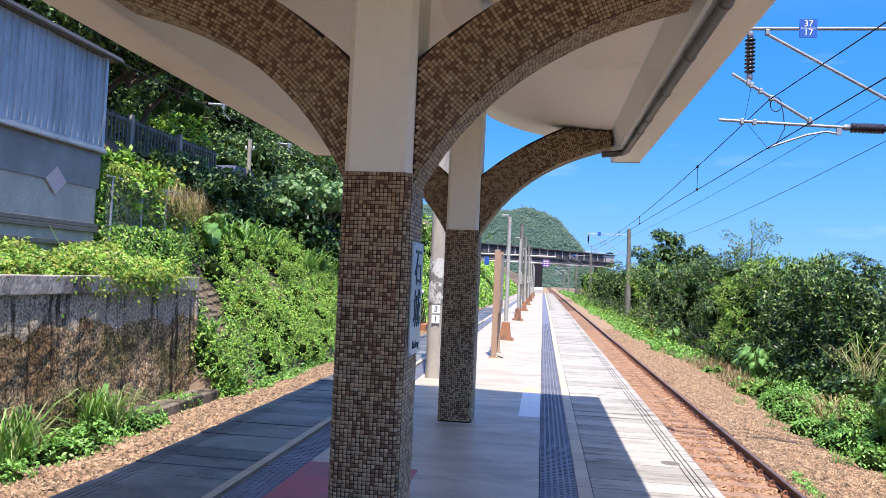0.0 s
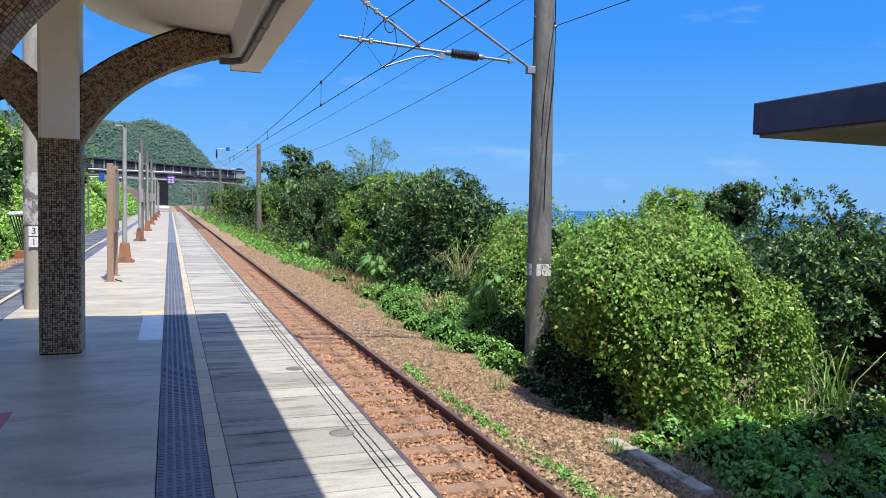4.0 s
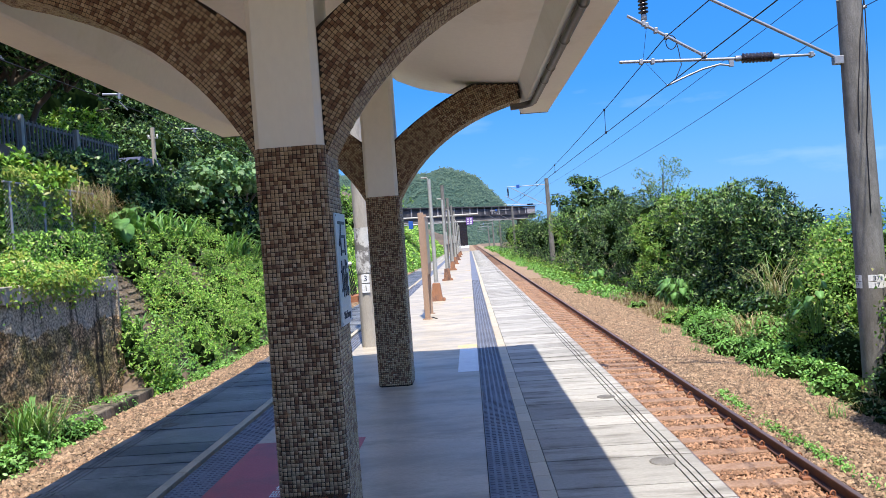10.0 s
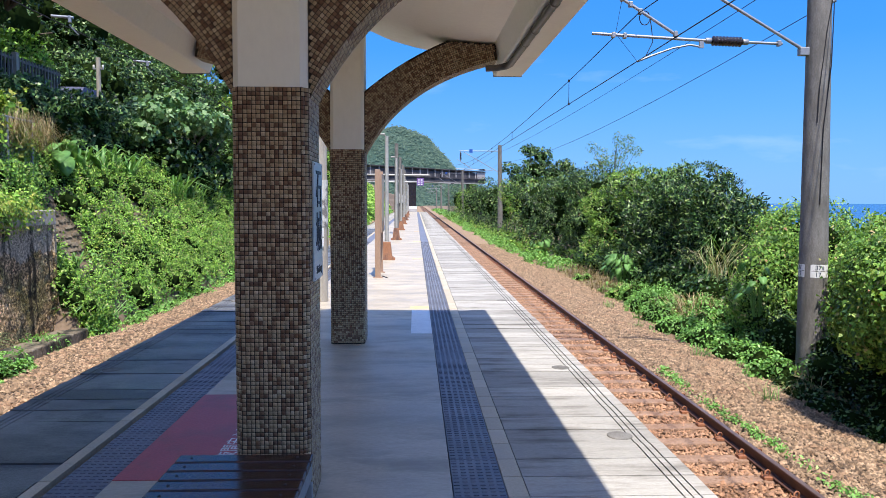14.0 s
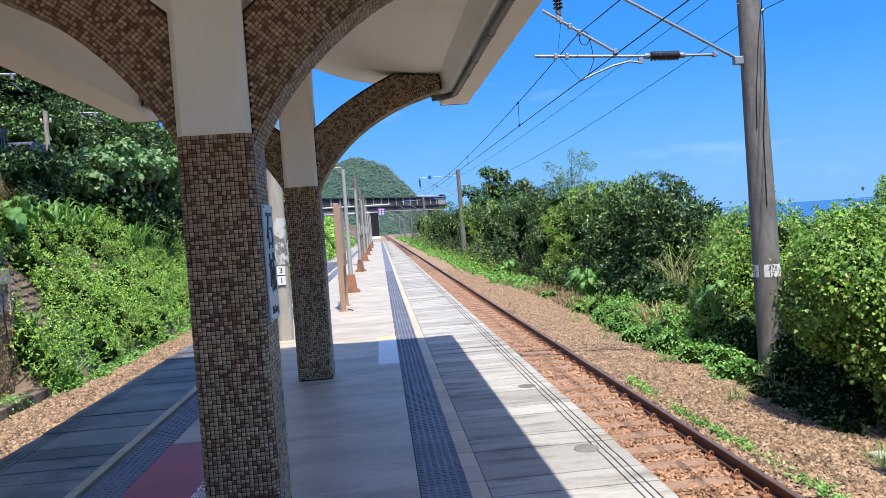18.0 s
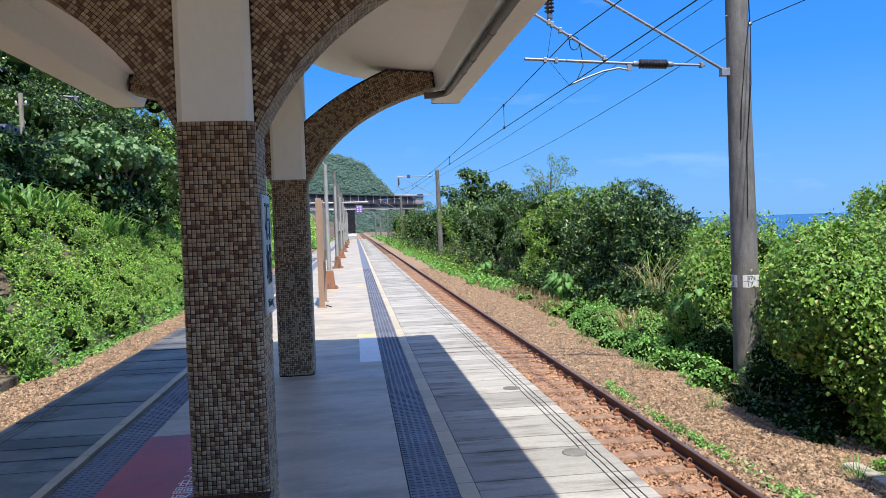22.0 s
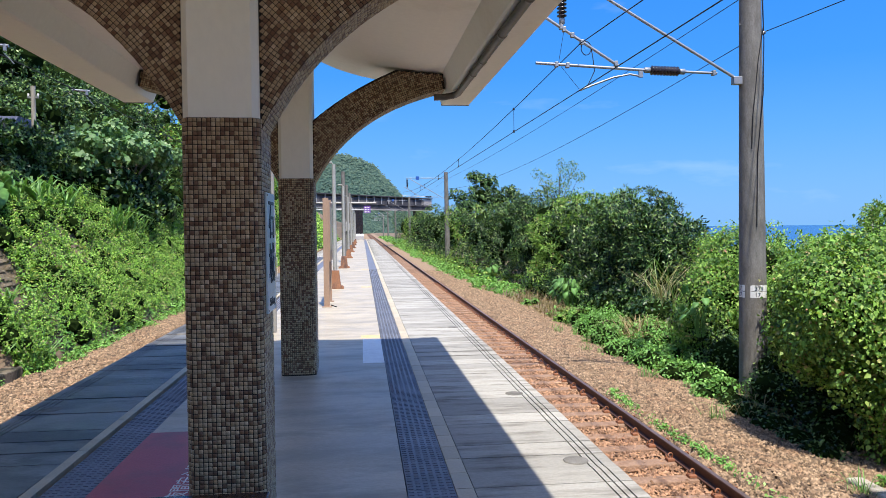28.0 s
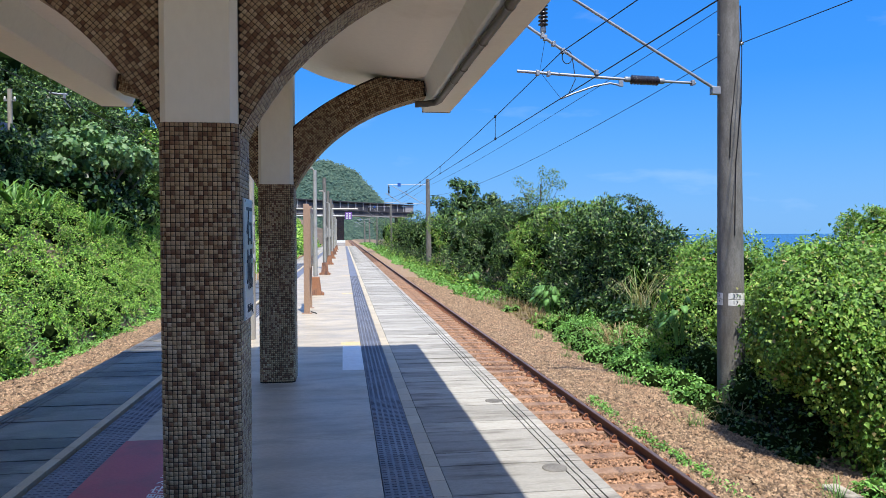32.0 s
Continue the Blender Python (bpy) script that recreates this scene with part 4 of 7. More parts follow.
for s in (1, -1):
    xout = 2.11
    prof = [(MID + s * 1.63, 3.60), (MID + s * 1.665, 3.43), (MID + s * 1.755, 3.21), (MID + s * 1.775, 3.20), (MID + s * (xout - 0.01), 3.20), (MID + s * xout, 3.21), (MID + s * xout, 3.52), (MID + s * (xout - 0.02), 3.60)]
    part("edge_beam", prism_bm(prof, "y", R0, R1 - 0.002), M_SOFFIT, roof)
    if s > 0:
        # gutter pipe slung along the beam, with collars
        xp = MID + 1.825
        pipe = part("gutter_pipe", tube_bm([(xp, R0 + 0.1, 3.158), (xp, 8.78, 3.158), (xp - 0.03, 8.87, 3.152), (xp - 0.13, 8.92, 3.14), (xp - 0.26, 8.94, 3.135)], 0.037, 12), M_PIPE, roof, "grey drain pipe")
        for y in (*np.arange(-1.15, 8.0, 0.92), 7.68):
            part("pipe_collar", lathe_bm([(0.037, 0), (0.042, 0.004), (0.042, 0.04), (0.037, 0.044)], 12, (xp, y, 3.158), (0, 1, 0)), M_PIPE, pipe)
    part("eave_board", box_bm(min(MID + s * 1.9, MID + s * (xout + 0.045)), max(MID + s * 1.9, MID + s * (xout + 0.045)), R0, R1 - 0.01, 3.585, 3.72), M_ROOF, roof)
    lo, hi = sorted((MID + s * 1.75, MID + s * 2.11))
    part("gutter_lip", box_bm(lo, hi, R1 - 0.002, R1 + 0.02, 3.195, 3.225, 0.004), M_PIPE, roof, "dark gutter lip")
    me = bpy.data.meshes.new("eave_tile")
    bm = tube_bm([(0, 0, 0), (-0.5 * s, 0, 0.12)], 0.115, 10)
    bm.to_mesh(me)
    bm.free()
    me.materials.append(M_ROOF)
    for i, y in enumerate(np.arange(R0 + 0.15, R1 - 0.1, 0.31)):
        o = new("eave_tile", me)
        o.parent, o.location = roof, (MID + s * (xout + 0.025), y, 3.655)
# fluorescent fitting under the ridge
lampf = thing("ceiling_light", "slim white strip light under the canopy", "ceiling light")
part("housing", box_bm(-0.52, -0.44, 5.2, 6.4, 3.50, 3.55, 0.008), M_WHITE, lampf)
part("diffuser", box_bm(-0.515, -0.445, 5.22, 6.38, 3.475, 3.50, 0.01), M_SIGNPLATE, lampf)

# station name plates on the columns
def name_plate(y):
    p = thing("station_name_sign", "vertical pale blue station name plate fixed to the column", "sign", "name plates")
    x = COL_X[0] + CW / 2 + 0.006
    part("plate", box_bm(x, x + 0.012, y - 0.165, y + 0.165, 1.205, 1.845, 0.003), M_SIGNPLATE, p)
    part("lower_band", box_bm(x + 0.0125, x + 0.0135, y - 0.16, y + 0.16, 1.21, 1.31), M_WHITE, p)
    t = pose(x + 0.0145, y, 1.69, 90, 0, 90)
    text_part("石", 0.235, t, M_SIGNTEXT, p)
    text_part("城", 0.235, pose(x + 0.0145, y, 1.45, 90, 0, 90), M_SIGNTEXT, p)
    text_part("Shicheng", 0.062, pose(x + 0.0145, y, 1.26, 90, 0, 90), M_SIGNTEXT, p)
    for dy in (-0.15, 0.15):
        for z in (1.22, 1.83):
            part("screw", lathe_bm([(0.006, 0), (0.005, 0.004), (0.0001, 0.004)], 8, (x + 0.0121, y + dy, z), (1, 0, 0)), M_STEEL, p)
    return p


name_plate(COL_Y[0] + 0.035)

# slatted bench against the first column
bench = thing("bench", "low bench of dark lacquered slats beside the tiled column", "bench")
for i in range(11):
    y1 = 4.13 - i * 0.115
    sl = part("slat", box_bm(-1.37, -0.72, y1 - 0.1, y1, 0.35, 0.385, 0.006), M_SLATWOOD, bench)
    for x in (-1.30, -0.79):
        part("screw", lathe_bm([(0.008, 0), (0.006, 0.0025), (0.0001, 0.0025)], 8, (x, y1 - 0.05, 0.385)), M_WIRE, sl)
for x in (-1.36, -0.745):
    part("side_rail", box_bm(x, x + 0.02, 2.89, 4.125, 0.265, 0.349, 0.004), M_STEEL, bench, "blue-grey steel end rail")
    for y in (2.93, 4.03):
        part("leg", box_bm(x, x + 0.03, y, y + 0.05, 0.0, 0.265, 0.004), M_STEEL, bench)


# ---------------------------------------------------------------- tracks
RZ = -1.12
def stones(name, xr, yr, n, size, zf, material, heap=0.0):
    """Loose broken stones: squashed random octahedra resting on the bed."""
    P = np.stack([RNG.uniform(*xr, n), yr[0] + (yr[1] - yr[0]) * RNG.random(n) ** 1.35, np.zeros(n)], 1)
    s = size * RNG.uniform(0.5, 1.3, n)
    P[:, 2] = zf(P[:, 0]) + s * RNG.uniform(-0.1, 0.5, n) + heap * RNG.random(n) ** 2
    k = np.array([[1, 0, 0], [-1, 0, 0], [0, 1, 0], [0, -1, 0], [0, 0, 1], [0, 0, -1]], float)
    v = k[None] * RNG.uniform(0.6, 1.25, (n, 6, 1)) + RNG.normal(0, 0.22, (n, 6, 3))
    a = RNG.uniform(0, 6.28, n)
    c, si = np.cos(a)[:, None], np.sin(a)[:, None]
    v = np.stack([v[..., 0] * c - v[..., 1] * si, v[..., 0] * si + v[..., 1] * c, v[..., 2] * 0.85], -1) * s[:, None, None] + P[:, None]
    f = (np.arange(n) * 6)[:, None, None] + np.array([[0, 2, 4], [2, 1, 4], [1, 3, 4], [3, 0, 4]])[None]
    return tagged(put_mesh(name, np_mesh(name, v.reshape(-1, 3), f.reshape(-1, 3)), material), kind="stuff")


def rail_profile(x):
    return [(x - 0.062, RZ - 0.14), (x + 0.062, RZ - 0.14), (x + 0.062, RZ - 0.128), (x + 0.009, RZ - 0.112), (x + 0.009, RZ - 0.042),
            (x + 0.032, RZ - 0.034), (x + 0.032, RZ - 0.006), (x + 0.026, RZ), (x - 0.026, RZ), (x - 0.032, RZ - 0.006), (x - 0.032, RZ - 0.034),
            (x - 0.009, RZ - 0.042), (x - 0.009, RZ - 0.112), (x - 0.062, RZ - 0.128)]


def bed_z(x, centre):
    d = np.abs(x - centre)
    return RZ - 0.20 + 0.065 * np.clip((d - 0.62) / 0.15, 0, 1) - np.clip(d - 1.45, 0, 9) * 0.11


def track(centre, y0, y1, seaward):
    g = 0.5335 + 0.032
    for s in (-1, 1):
        r = thing("rail", "rust-brown steel running rail", "rail", "running rails")
        part("web_and_foot", prism_bm(rail_profile(centre + s * g), "y", y0, y1), M_BROWNRAIL, r)
        part("rail_head", box_bm(centre + s * g - 0.026, centre + s * g + 0.026, y0, y1, RZ - 0.001, RZ + 0.002), M_RAILTOP, r, "polished running surface")
    for ya, yb, bed_m in ((y0, 46.0, M_BED), (46.0, y1, M_BALLAST_FAR)):
        bx, by = np.meshgrid(np.linspace(centre - 3.2, centre + 3.2, 40), np.linspace(ya, yb, 90))
        bz = bed_z(bx, centre) + 0.012 * fbm(bx, by, 5) - 0.012
        ids = np.arange(bx.size).reshape(bx.shape)
        quads = np.stack([ids[:-1, :-1], ids[:-1, 1:], ids[1:, 1:], ids[1:, :-1]], -1).reshape(-1, 4)
        bed = put_mesh("ballast_bed", np_mesh("ballast_bed", np.stack([bx, by, bz], -1).reshape(-1, 3), quads), bed_m)
        tagged(bed, "beige crushed-stone ballast shoulder", "ballast", kind="structure")
    ys = np.linspace(y0, y1, 160)
    xs = np.linspace(centre - 1.1, centre + 0.55, 8)
    bx, by = np.meshgrid(xs, ys)
    bz = bed_z(bx, centre) + 0.010 * fbm(bx, by, 7) + 0.004
    ids = np.arange(bx.size).reshape(bx.shape)
    quads = np.stack([ids[:-1, :-1], ids[:-1, 1:], ids[1:, 1:], ids[1:, :-1]], -1).reshape(-1, 4)
    tagged(put_mesh("rusty_bed", np_mesh("rusty_bed", np.stack([bx, by, bz], -1).reshape(-1, 3), quads), M_BED_R), "rust-stained ballast between the rails", "ballast", kind="structure")


TR, TL = 3.03, mirror_x(2.93)
track(TR, -20, 420, 1)
track(TL, -20, 420, -1)

# sleepers and rail clips on the visible track
sl_me = bpy.data.meshes.new("sleeper")
bm = prism_bm([(-0.13, -0.14), (0.13, -0.14), (0.105, 0.0), (-0.105, 0.0)], "x", -0.95, 0.95, 0.012)
bm.to_mesh(sl_me)
bm.free()
sl_me.materials.append(M_SLEEPER)


def clip_bm(s):
    """A coiled spring clip that holds the rail foot."""
    pts = [Vector((s * (0.045 + 0.035 * math.cos(a)), 0.012 * a - 0.03, 0.05 + 0.042 * math.sin(a))) for a in np.linspace(0.2, 6.4, 14)]
    return tube_bm(pts, 0.009, 6)


clip_me = bpy.data.meshes.new("rail_clip")
bm = clip_bm(-1)
box_bm(-0.09, 0.0, -0.05, 0.05, -0.005, 0.022, 0.0, bm)
bm.to_mesh(clip_me)
bm.free()
clip_me.materials.append(M_RUST)
for tc, n in ((TR, 160), (TL, 110)):
    for i in range(n):
        y = -16.0 + 0.60 * i
        s = thing("sleeper", "rust-stained concrete sleeper bedded in ballast", "sleeper", "sleepers", at=(tc, y, RZ - 0.148 + random.uniform(-0.012, 0.008)))
        sb = new("beam", sl_me)
        sb.parent = s
        sb.rotation_euler = (0, 0, random.uniform(-0.02, 0.02))
        if tc == TR and 26 < i < 92:
            for sx in (-1, 1):
                rc = new("rail_clip", clip_me)
                rc.parent, rc.location = s, (0.5655 - 0.062, random.uniform(-0.015, 0.015), 0.01)
                if sx > 0:
                    rc.location = (0.5655 + 0.062, 0.0, 0.01)
                    rc.rotation_euler = (0, 0, math.pi)


def z_right(x):
    return bed_z(x, TR)


def z_left(x):
    return bed_z(x, TL)


st = stones("track_stones", (2.3, 3.58), (3, 48), 62000, 0.026, z_right, M_BALLAST_R, 0.035)
tagged(st, "loose rust-coloured ballast stones", "ballast stones")
st = stones("shoulder_stones", (3.66, 6.05), (3, 50), 125000, 0.025, z_right, M_BALLAST)
tagged(st, "loose beige ballast stones", "ballast stones")
st = stones("shoulder_stones", (-7.75, -5.5), (6, 60), 60000, 0.032, z_left, M_BALLAST)
tagged(st, "loose beige ballast stones", "ballast stones")


st = stones("track_stones", (2.3, 3.58), (-12, 3), 6000, 0.031, z_right, M_BALLAST_R, 0.012)
tagged(st, "loose rust-coloured ballast stones", "ballast stones")
st = stones("shoulder_stones", (3.66, 6.05), (-12, 3), 12000, 0.036, z_right, M_BALLAST)
tagged(st, "loose beige ballast stones", "ballast stones")
st = stones("track_stones", (-5.35, -4.1), (-12, 30), 16000, 0.034, z_left, M_BALLAST_R, 0.012)
tagged(st, "loose rust-coloured ballast stones", "ballast stones")
st = stones("shoulder_stones", (-7.75, -5.5), (-12, 6), 9000, 0.043, z_left, M_BALLAST)
tagged(st, "loose beige ballast stones", "ballast stones")
st = stones("verge_stones", (5.85, 6.35), (8.2, 11.6), 1500, 0.04, lambda x: np.full(np.shape(x), -1.41), M_BALLAST)
tagged(st, "stray ballast stones on the dark verge soil", "ballast stones")


# ---------------------------------------------------------------- overhead line
def catenary_mast(y, number, near=True, x=6.80):
    root = thing("catenary_mast", "weathered grey concrete catenary mast with a pipe cantilever", "catenary mast", "catenary masts", at=(x, y, 0))
    part("mast", tube_bm([(0.06, 0, -1.7), (-0.05, 0, 7.4 if near else 6.6)], 0.256, 20 if near else 10, None, 0.172), M_POLE, root)
    dx = -x
    z = 0.0

    def bar(name, a, b, r, m=M_STEEL, seg=10):
        return part(name, tube_bm([(a[0] + dx, 0, a[1]), (b[0] + dx, 0, b[1])], r, seg), m, root)
    bar("top_tube", (3.2, 6.08), (6.66, 6.07), 0.03)
    bar("strut", (3.56, 5.98), (6.58, 4.25), 0.027)
    bar("registration_tube", (2.81, 4.52), (4.80, 4.42), 0.027)
    bar("tube_stub", (5.52, 4.40), (6.14, 4.38), 0.024)
    bar("bracket_tube", (3.0, 5.31), (4.31, 4.49), 0.027)

    def insulator(a, b):
        a, b = Vector((a[0] + dx, 0, a[1])), Vector((b[0] + dx, 0, b[1]))
        L = (b - a).length
        prof = [(0.035, 0), (0.045, 0.02), (0.045, 0.10), (0.04, 0.11)]
        n = 9
        for i in range(n):
            h0 = 0.11 + (L - 0.22) * i / n
            st_ = (L - 0.22) / n
            prof += [(0.045, h0), (0.088, h0 + st_ * 0.35), (0.084, h0 + st_ * 0.6), (0.045, h0 + st_ * 0.75)]
        prof += [(0.045, L - 0.10), (0.045, L - 0.02), (0.03, L)]
        o = part("insulator", lathe_bm(prof, 14, a, b - a), M_INSUL, root, "ribbed brown porcelain insulator")
        for h in (0.0, L - 0.1):
            q = a + (b - a).normalized() * h
            part("end_cap", lathe_bm([(0.05, 0), (0.052, 0.01), (0.052, 0.09), (0.04, 0.1)], 12, q, b - a), M_STEEL, o)
    insulator((3.28, 6.02), (3.285, 5.2))
    insulator((4.79, 4.42), (5.54, 4.40))
    if near:
        pts = [(4.72 + dx, 0, 4.31), (4.52 + dx, 0, 4.345), (4.22 + dx, 0, 4.285), (3.86 + dx, 0, 4.155), (3.6 + dx, 0, 4.05)]
        part("steady_arm", tube_bm(pts, 0.018, 8), M_STEEL, root)
        part("drop_bracket", box_bm(4.68 + dx, 4.76 + dx, -0.02, 0.02, 4.29, 4.44, 0.005), M_STEEL, root)
        loop = [(3.72 + dx + 0.09 * math.cos(q), 0.0, 4.79 + 0.12 * math.sin(q)) for q in np.linspace(0, 6.28, 16)]
        part("jumper_wire", tube_bm(loop + [(3.84 + dx, 0, 4.64), (3.87 + dx, 0, 4.39), (3.74 + dx, 0, 4.12)], 0.008, 6), M_WIRE, root)
        part("hanger_wire", tube_bm([(3.32 + dx, 0, 5.1), (3.22 + dx, 0, 4.52), (3.6 + dx, 0, 4.06)], 0.004, 5), M_WIRE, root)
        for cx, cz in ((3.32, 5.12), (3.47, 5.02), (3.64, 4.90), (3.18, 4.50), (3.38, 4.49), (4.26, 4.53), (3.55, 6.02), (6.08, 4.39), (3.27, 5.16)):
            part("clamp", box_bm(cx + dx - 0.03, cx + dx + 0.03, -0.045, 0.045, cz - 0.05, cz + 0.04, 0.008), M_STEEL, root)
        part("base_clamp", box_bm(6.44 + dx, 6.64 + dx, -0.06, 0.06, 4.18, 4.32, 0.01), M_STEEL, root)
        part("top_clamp", box_bm(6.5 + dx, 6.66 + dx, -0.05, 0.05, 6.0, 6.14, 0.01), M_STEEL, root)
        for cz in (5.985, 5.12):
            part("wire_bracket", tube_bm([(0.15, -0.05, cz - 0.03), (0.23, -0.05, cz)], 0.03, 8), M_STEEL, root)
        part("step_bolt", tube_bm([(-0.17, -0.02, 5.25), (-0.25, -0.02, 5.26)], 0.014, 6), M_STEEL, root)
        part("earth_cable", tube_bm([(0.17, -0.05, 5.8), (0.14, -0.15, 5.2), (0.02, -0.2, 4.6), (-0.08, -0.2, 3.6), (-0.1, -0.2, 3.0)], 0.009, 6), M_WIRE, root)
        part("earth_cable", tube_bm([(0.18, -0.05, 5.8), (0.21, -0.05, 5.0), (0.12, -0.19, 4.0), (0.0, -0.22, 2.9), (-0.02, -0.235, 1.6)], 0.009, 6), M_WIRE, root)
        # two peeling white patches with the mast's number, wrapped round the pole
        for a0, a1 in ((-12, 78), (-112, -36)):
            for z0 in (0.325, 0.442):
                bm = bmesh.new()
                rings = []
                for k in range(9):
                    an = radians(a0 + (a1 - a0) * k / 8)
                    nx, ny = -0.456 * math.cos(an) + 0.89 * math.sin(an), -0.89 * math.cos(an) - 0.456 * math.sin(an)
                    w = 0.012 * math.sin(k * 2.3 + z0 * 40)
                    rings.append([bm.verts.new((0.035 + nx * r, ny * r, z)) for r, z in ((0.228, z0), (0.2385, z0 + w * 0.4), (0.2375, z0 + 0.107 + w * 0.5), (0.228, z0 + 0.107))])
                for p, q in zip(rings, rings[1:]):
                    for k in range(3):
                        bm.faces.new([p[k], q[k], q[k + 1], p[k + 1]])
                patch = part("number_patch", bm, M_WHITE, root, "peeling white painted number patch")
                an = radians(a0 + (30 if a0 > -90 else 48))
                nx, ny = -0.456 * math.cos(an) + 0.89 * math.sin(an), -0.89 * math.cos(an) - 0.456 * math.sin(an)
                text_part("37" if z0 > 0.4 else "17", 0.11, pose(0.035 + nx * 0.2395, ny * 0.2395, z0 + 0.05, 90, 0, math.degrees(math.atan2(nx, -ny))), M_SIGNTEXT, patch)
    pl = part("number_plate", box_bm(4.05 + dx, 4.33 + dx, -0.05, -0.035, 5.91, 6.23, 0.002), M_BLUE, root, "small blue location plate")
    if near:
        text_part("37", 0.15, pose(4.19 + dx, -0.0515, 6.145, 90, 0, 0), M_WHITE, pl)
        text_part("17", 0.15, pose(4.19 + dx, -0.0515, 5.995, 90, 0, 0), M_WHITE, pl)
        part("divider", box_bm(4.07 + dx, 4.31 + dx, -0.052, -0.05, 6.065, 6.075), M_WHITE, pl)
    return root


catenary_mast(13.28, True)
MAST_Y = [66.0, 118.0, 168.0, 216.0, 264.0]
far_mast = catenary_mast(MAST_Y[0], False, False)
far_mast.location.x = 7.3
for y in MAST_Y[1:]:
    copy_thing(far_mast, pose(7.3, y, 0))


def wire(name, label, spans, r, sag=0.0, seg=5):
    """A line of wire through supports, hanging by sag between them."""
    pts = []
    for a, b in zip(spans, spans[1:]):
        for t in np.linspace(0, 1, 13)[:-1]:
            p = Vector(a).lerp(Vector(b), t)
            p.z -= 4 * sag * t * (1 - t)
            pts.append(p)
    pts.append(Vector(spans[-1]))
    root = thing(name, label, "overhead wire", "overhead wires")
    part("strand", tube_bm(pts, r, seg), M_WIRE, root)
    return root


ys = [-39.0, 13.28, 66.0, 118.0, 168.0, 216.0]
cw = wire("contact_wire", "thin dark contact wire over the track", [(3.6 if i < 2 else 3.5, y, 4.05) for i, y in enumerate(ys)], 0.009)
ms = wire("messenger_wire", "sagging messenger wire over the track", [(3.6 if i < 2 else 3.5, y, 4.86) for i, y in enumerate(ys)], 0.009, 0.62)
for y in (-8.0, 3.0, 18.9, 29.5, 37.0, 45.0, 48.0, 57.0, 72.0, 80.0, 90.0):
    i = 0 if y < 13 else 1 if y < 66 else 2
    t = (y - ys[i]) / (ys[i + 1] - ys[i])
    zt = 4.86 - 4 * 0.62 * t * (1 - t)
    xt = 3.6 - 0.1 * t if i == 1 else 3.6 if i < 1 else 3.5
    d = part("dropper", tube_bm([(xt, y, 4.05), (xt, y, zt)], 0.007, 5), M_WIRE, ms)
    for z in (4.06, zt):
        part("dropper_clip", box_bm(xt - 0.02, xt + 0.02, y - 0.03, y + 0.03, z - 0.03, z + 0.03), M_WIRE, d)
wire("feeder_wire", "thin feeder wire along the masts", [(7.0, -39.0, 5.985)] + [(7.0 if k == 0 else 7.3, y, 5.985) for k, y in enumerate(ys[1:])], 0.008, 0.25)
wire("feeder_wire", "thin feeder wire along the masts", [(7.0, -39.0, 5.12)] + [(7.0 if k == 0 else 7.3, y, 5.12) for k, y in enumerate(ys[1:])], 0.008, 0.7)


# ---------------------------------------------------------------- landward side: wall, house, fences
wall = thing("retaining_wall", "tall black-stained mossy concrete retaining wall with a weathered coping", "retaining wall")
part("core", prism_bm([(-8.35, -1.6), (-7.95, -1.6), (-8.07, 1.10), (-8.35, 1.10)], "y", -14.0, 16.56), M_OLDWALL, wall)
wy, wz = np.meshgrid(np.linspace(-14, 16.61, 380), np.linspace(-1.6, 1.10, 45))
wx = -7.86 - (wz + 1.6) * 0.044 + 0.022 * fbm(wy, wz, 3.1) + 0.016 * fbm(wy, wz, 9.0, 2.0) + RNG.normal(0, 0.006, wy.shape)
ids = np.arange(wy.size).reshape(wy.shape)
quads = np.stack([ids[:-1, :-1], ids[:-1, 1:], ids[1:, 1:], ids[1:, :-1]], -1).reshape(-1, 4)
put_mesh("rough_face", np_mesh("rough_face", np.stack([wx, wy, wz], -1).reshape(-1, 3), quads), M_WALLFACE, wall, "coarse black-stained concrete face")
part("end_face", box_bm(-8.35, -7.92, 16.54, 16.62, -1.6, 1.10), M_WALLFACE, wall)
yy = -14.0
while yy < 16.3:
    L = 3.9 if yy < 12 else 16.66 - yy
    part("coping", box_bm(-8.4, -7.93 + random.uniform(-0.012, 0.012), yy + 0.006, yy + L - 0.006, 1.10, 1.41 + random.uniform(-0.01, 0.01), 0.02), M_CAP, wall, "stained cracked coping")
    yy += L
ledge = tagged(part("drain_ledge", box_bm(-7.86, -7.28, 13.6, 16.6, -1.6, -1.13, 0.03), M_OLDWALL), "broken concrete drain ledge at the foot of the wall", "ledge")

house = thing("trackside_house", "blue-grey metal-clad house above the retaining wall", "house")
HX, HY0, HY1 = -9.5, -4.0, 14.95
part("lower_wall", box_bm(-15, HX - 0.03, HY0, HY1 - 0.05, 0.9, 3.22), M_GREYTILE, house, "grey tiled lower wall")
part("band_wall", box_bm(-15, HX, HY0, HY1, 3.22, 4.02), M_SLATE, house, "slate blue painted band")
for z, d in ((2.02, 0.06), (2.32, 0.045), (2.42, 0.03)):
    part("string_course", box_bm(HX - 0.1, HX + d, HY0, HY1 + d, z - 0.04, z + 0.05, 0.008), M_PIPE, house)
for k in range(3):
    part("ledge_strip", box_bm(HX - 0.1, HX + 0.10 - 0.03 * k, HY0, HY1 + 0.05, 4.0 + 0.05 * k, 4.04 + 0.05 * k, 0.006), M_CORR, house)
part("pipe_run", tube_bm([(HX + 0.09, HY0, 3.98), (HX + 0.09, HY1, 3.98)], 0.018, 8), M_PIPE, house)
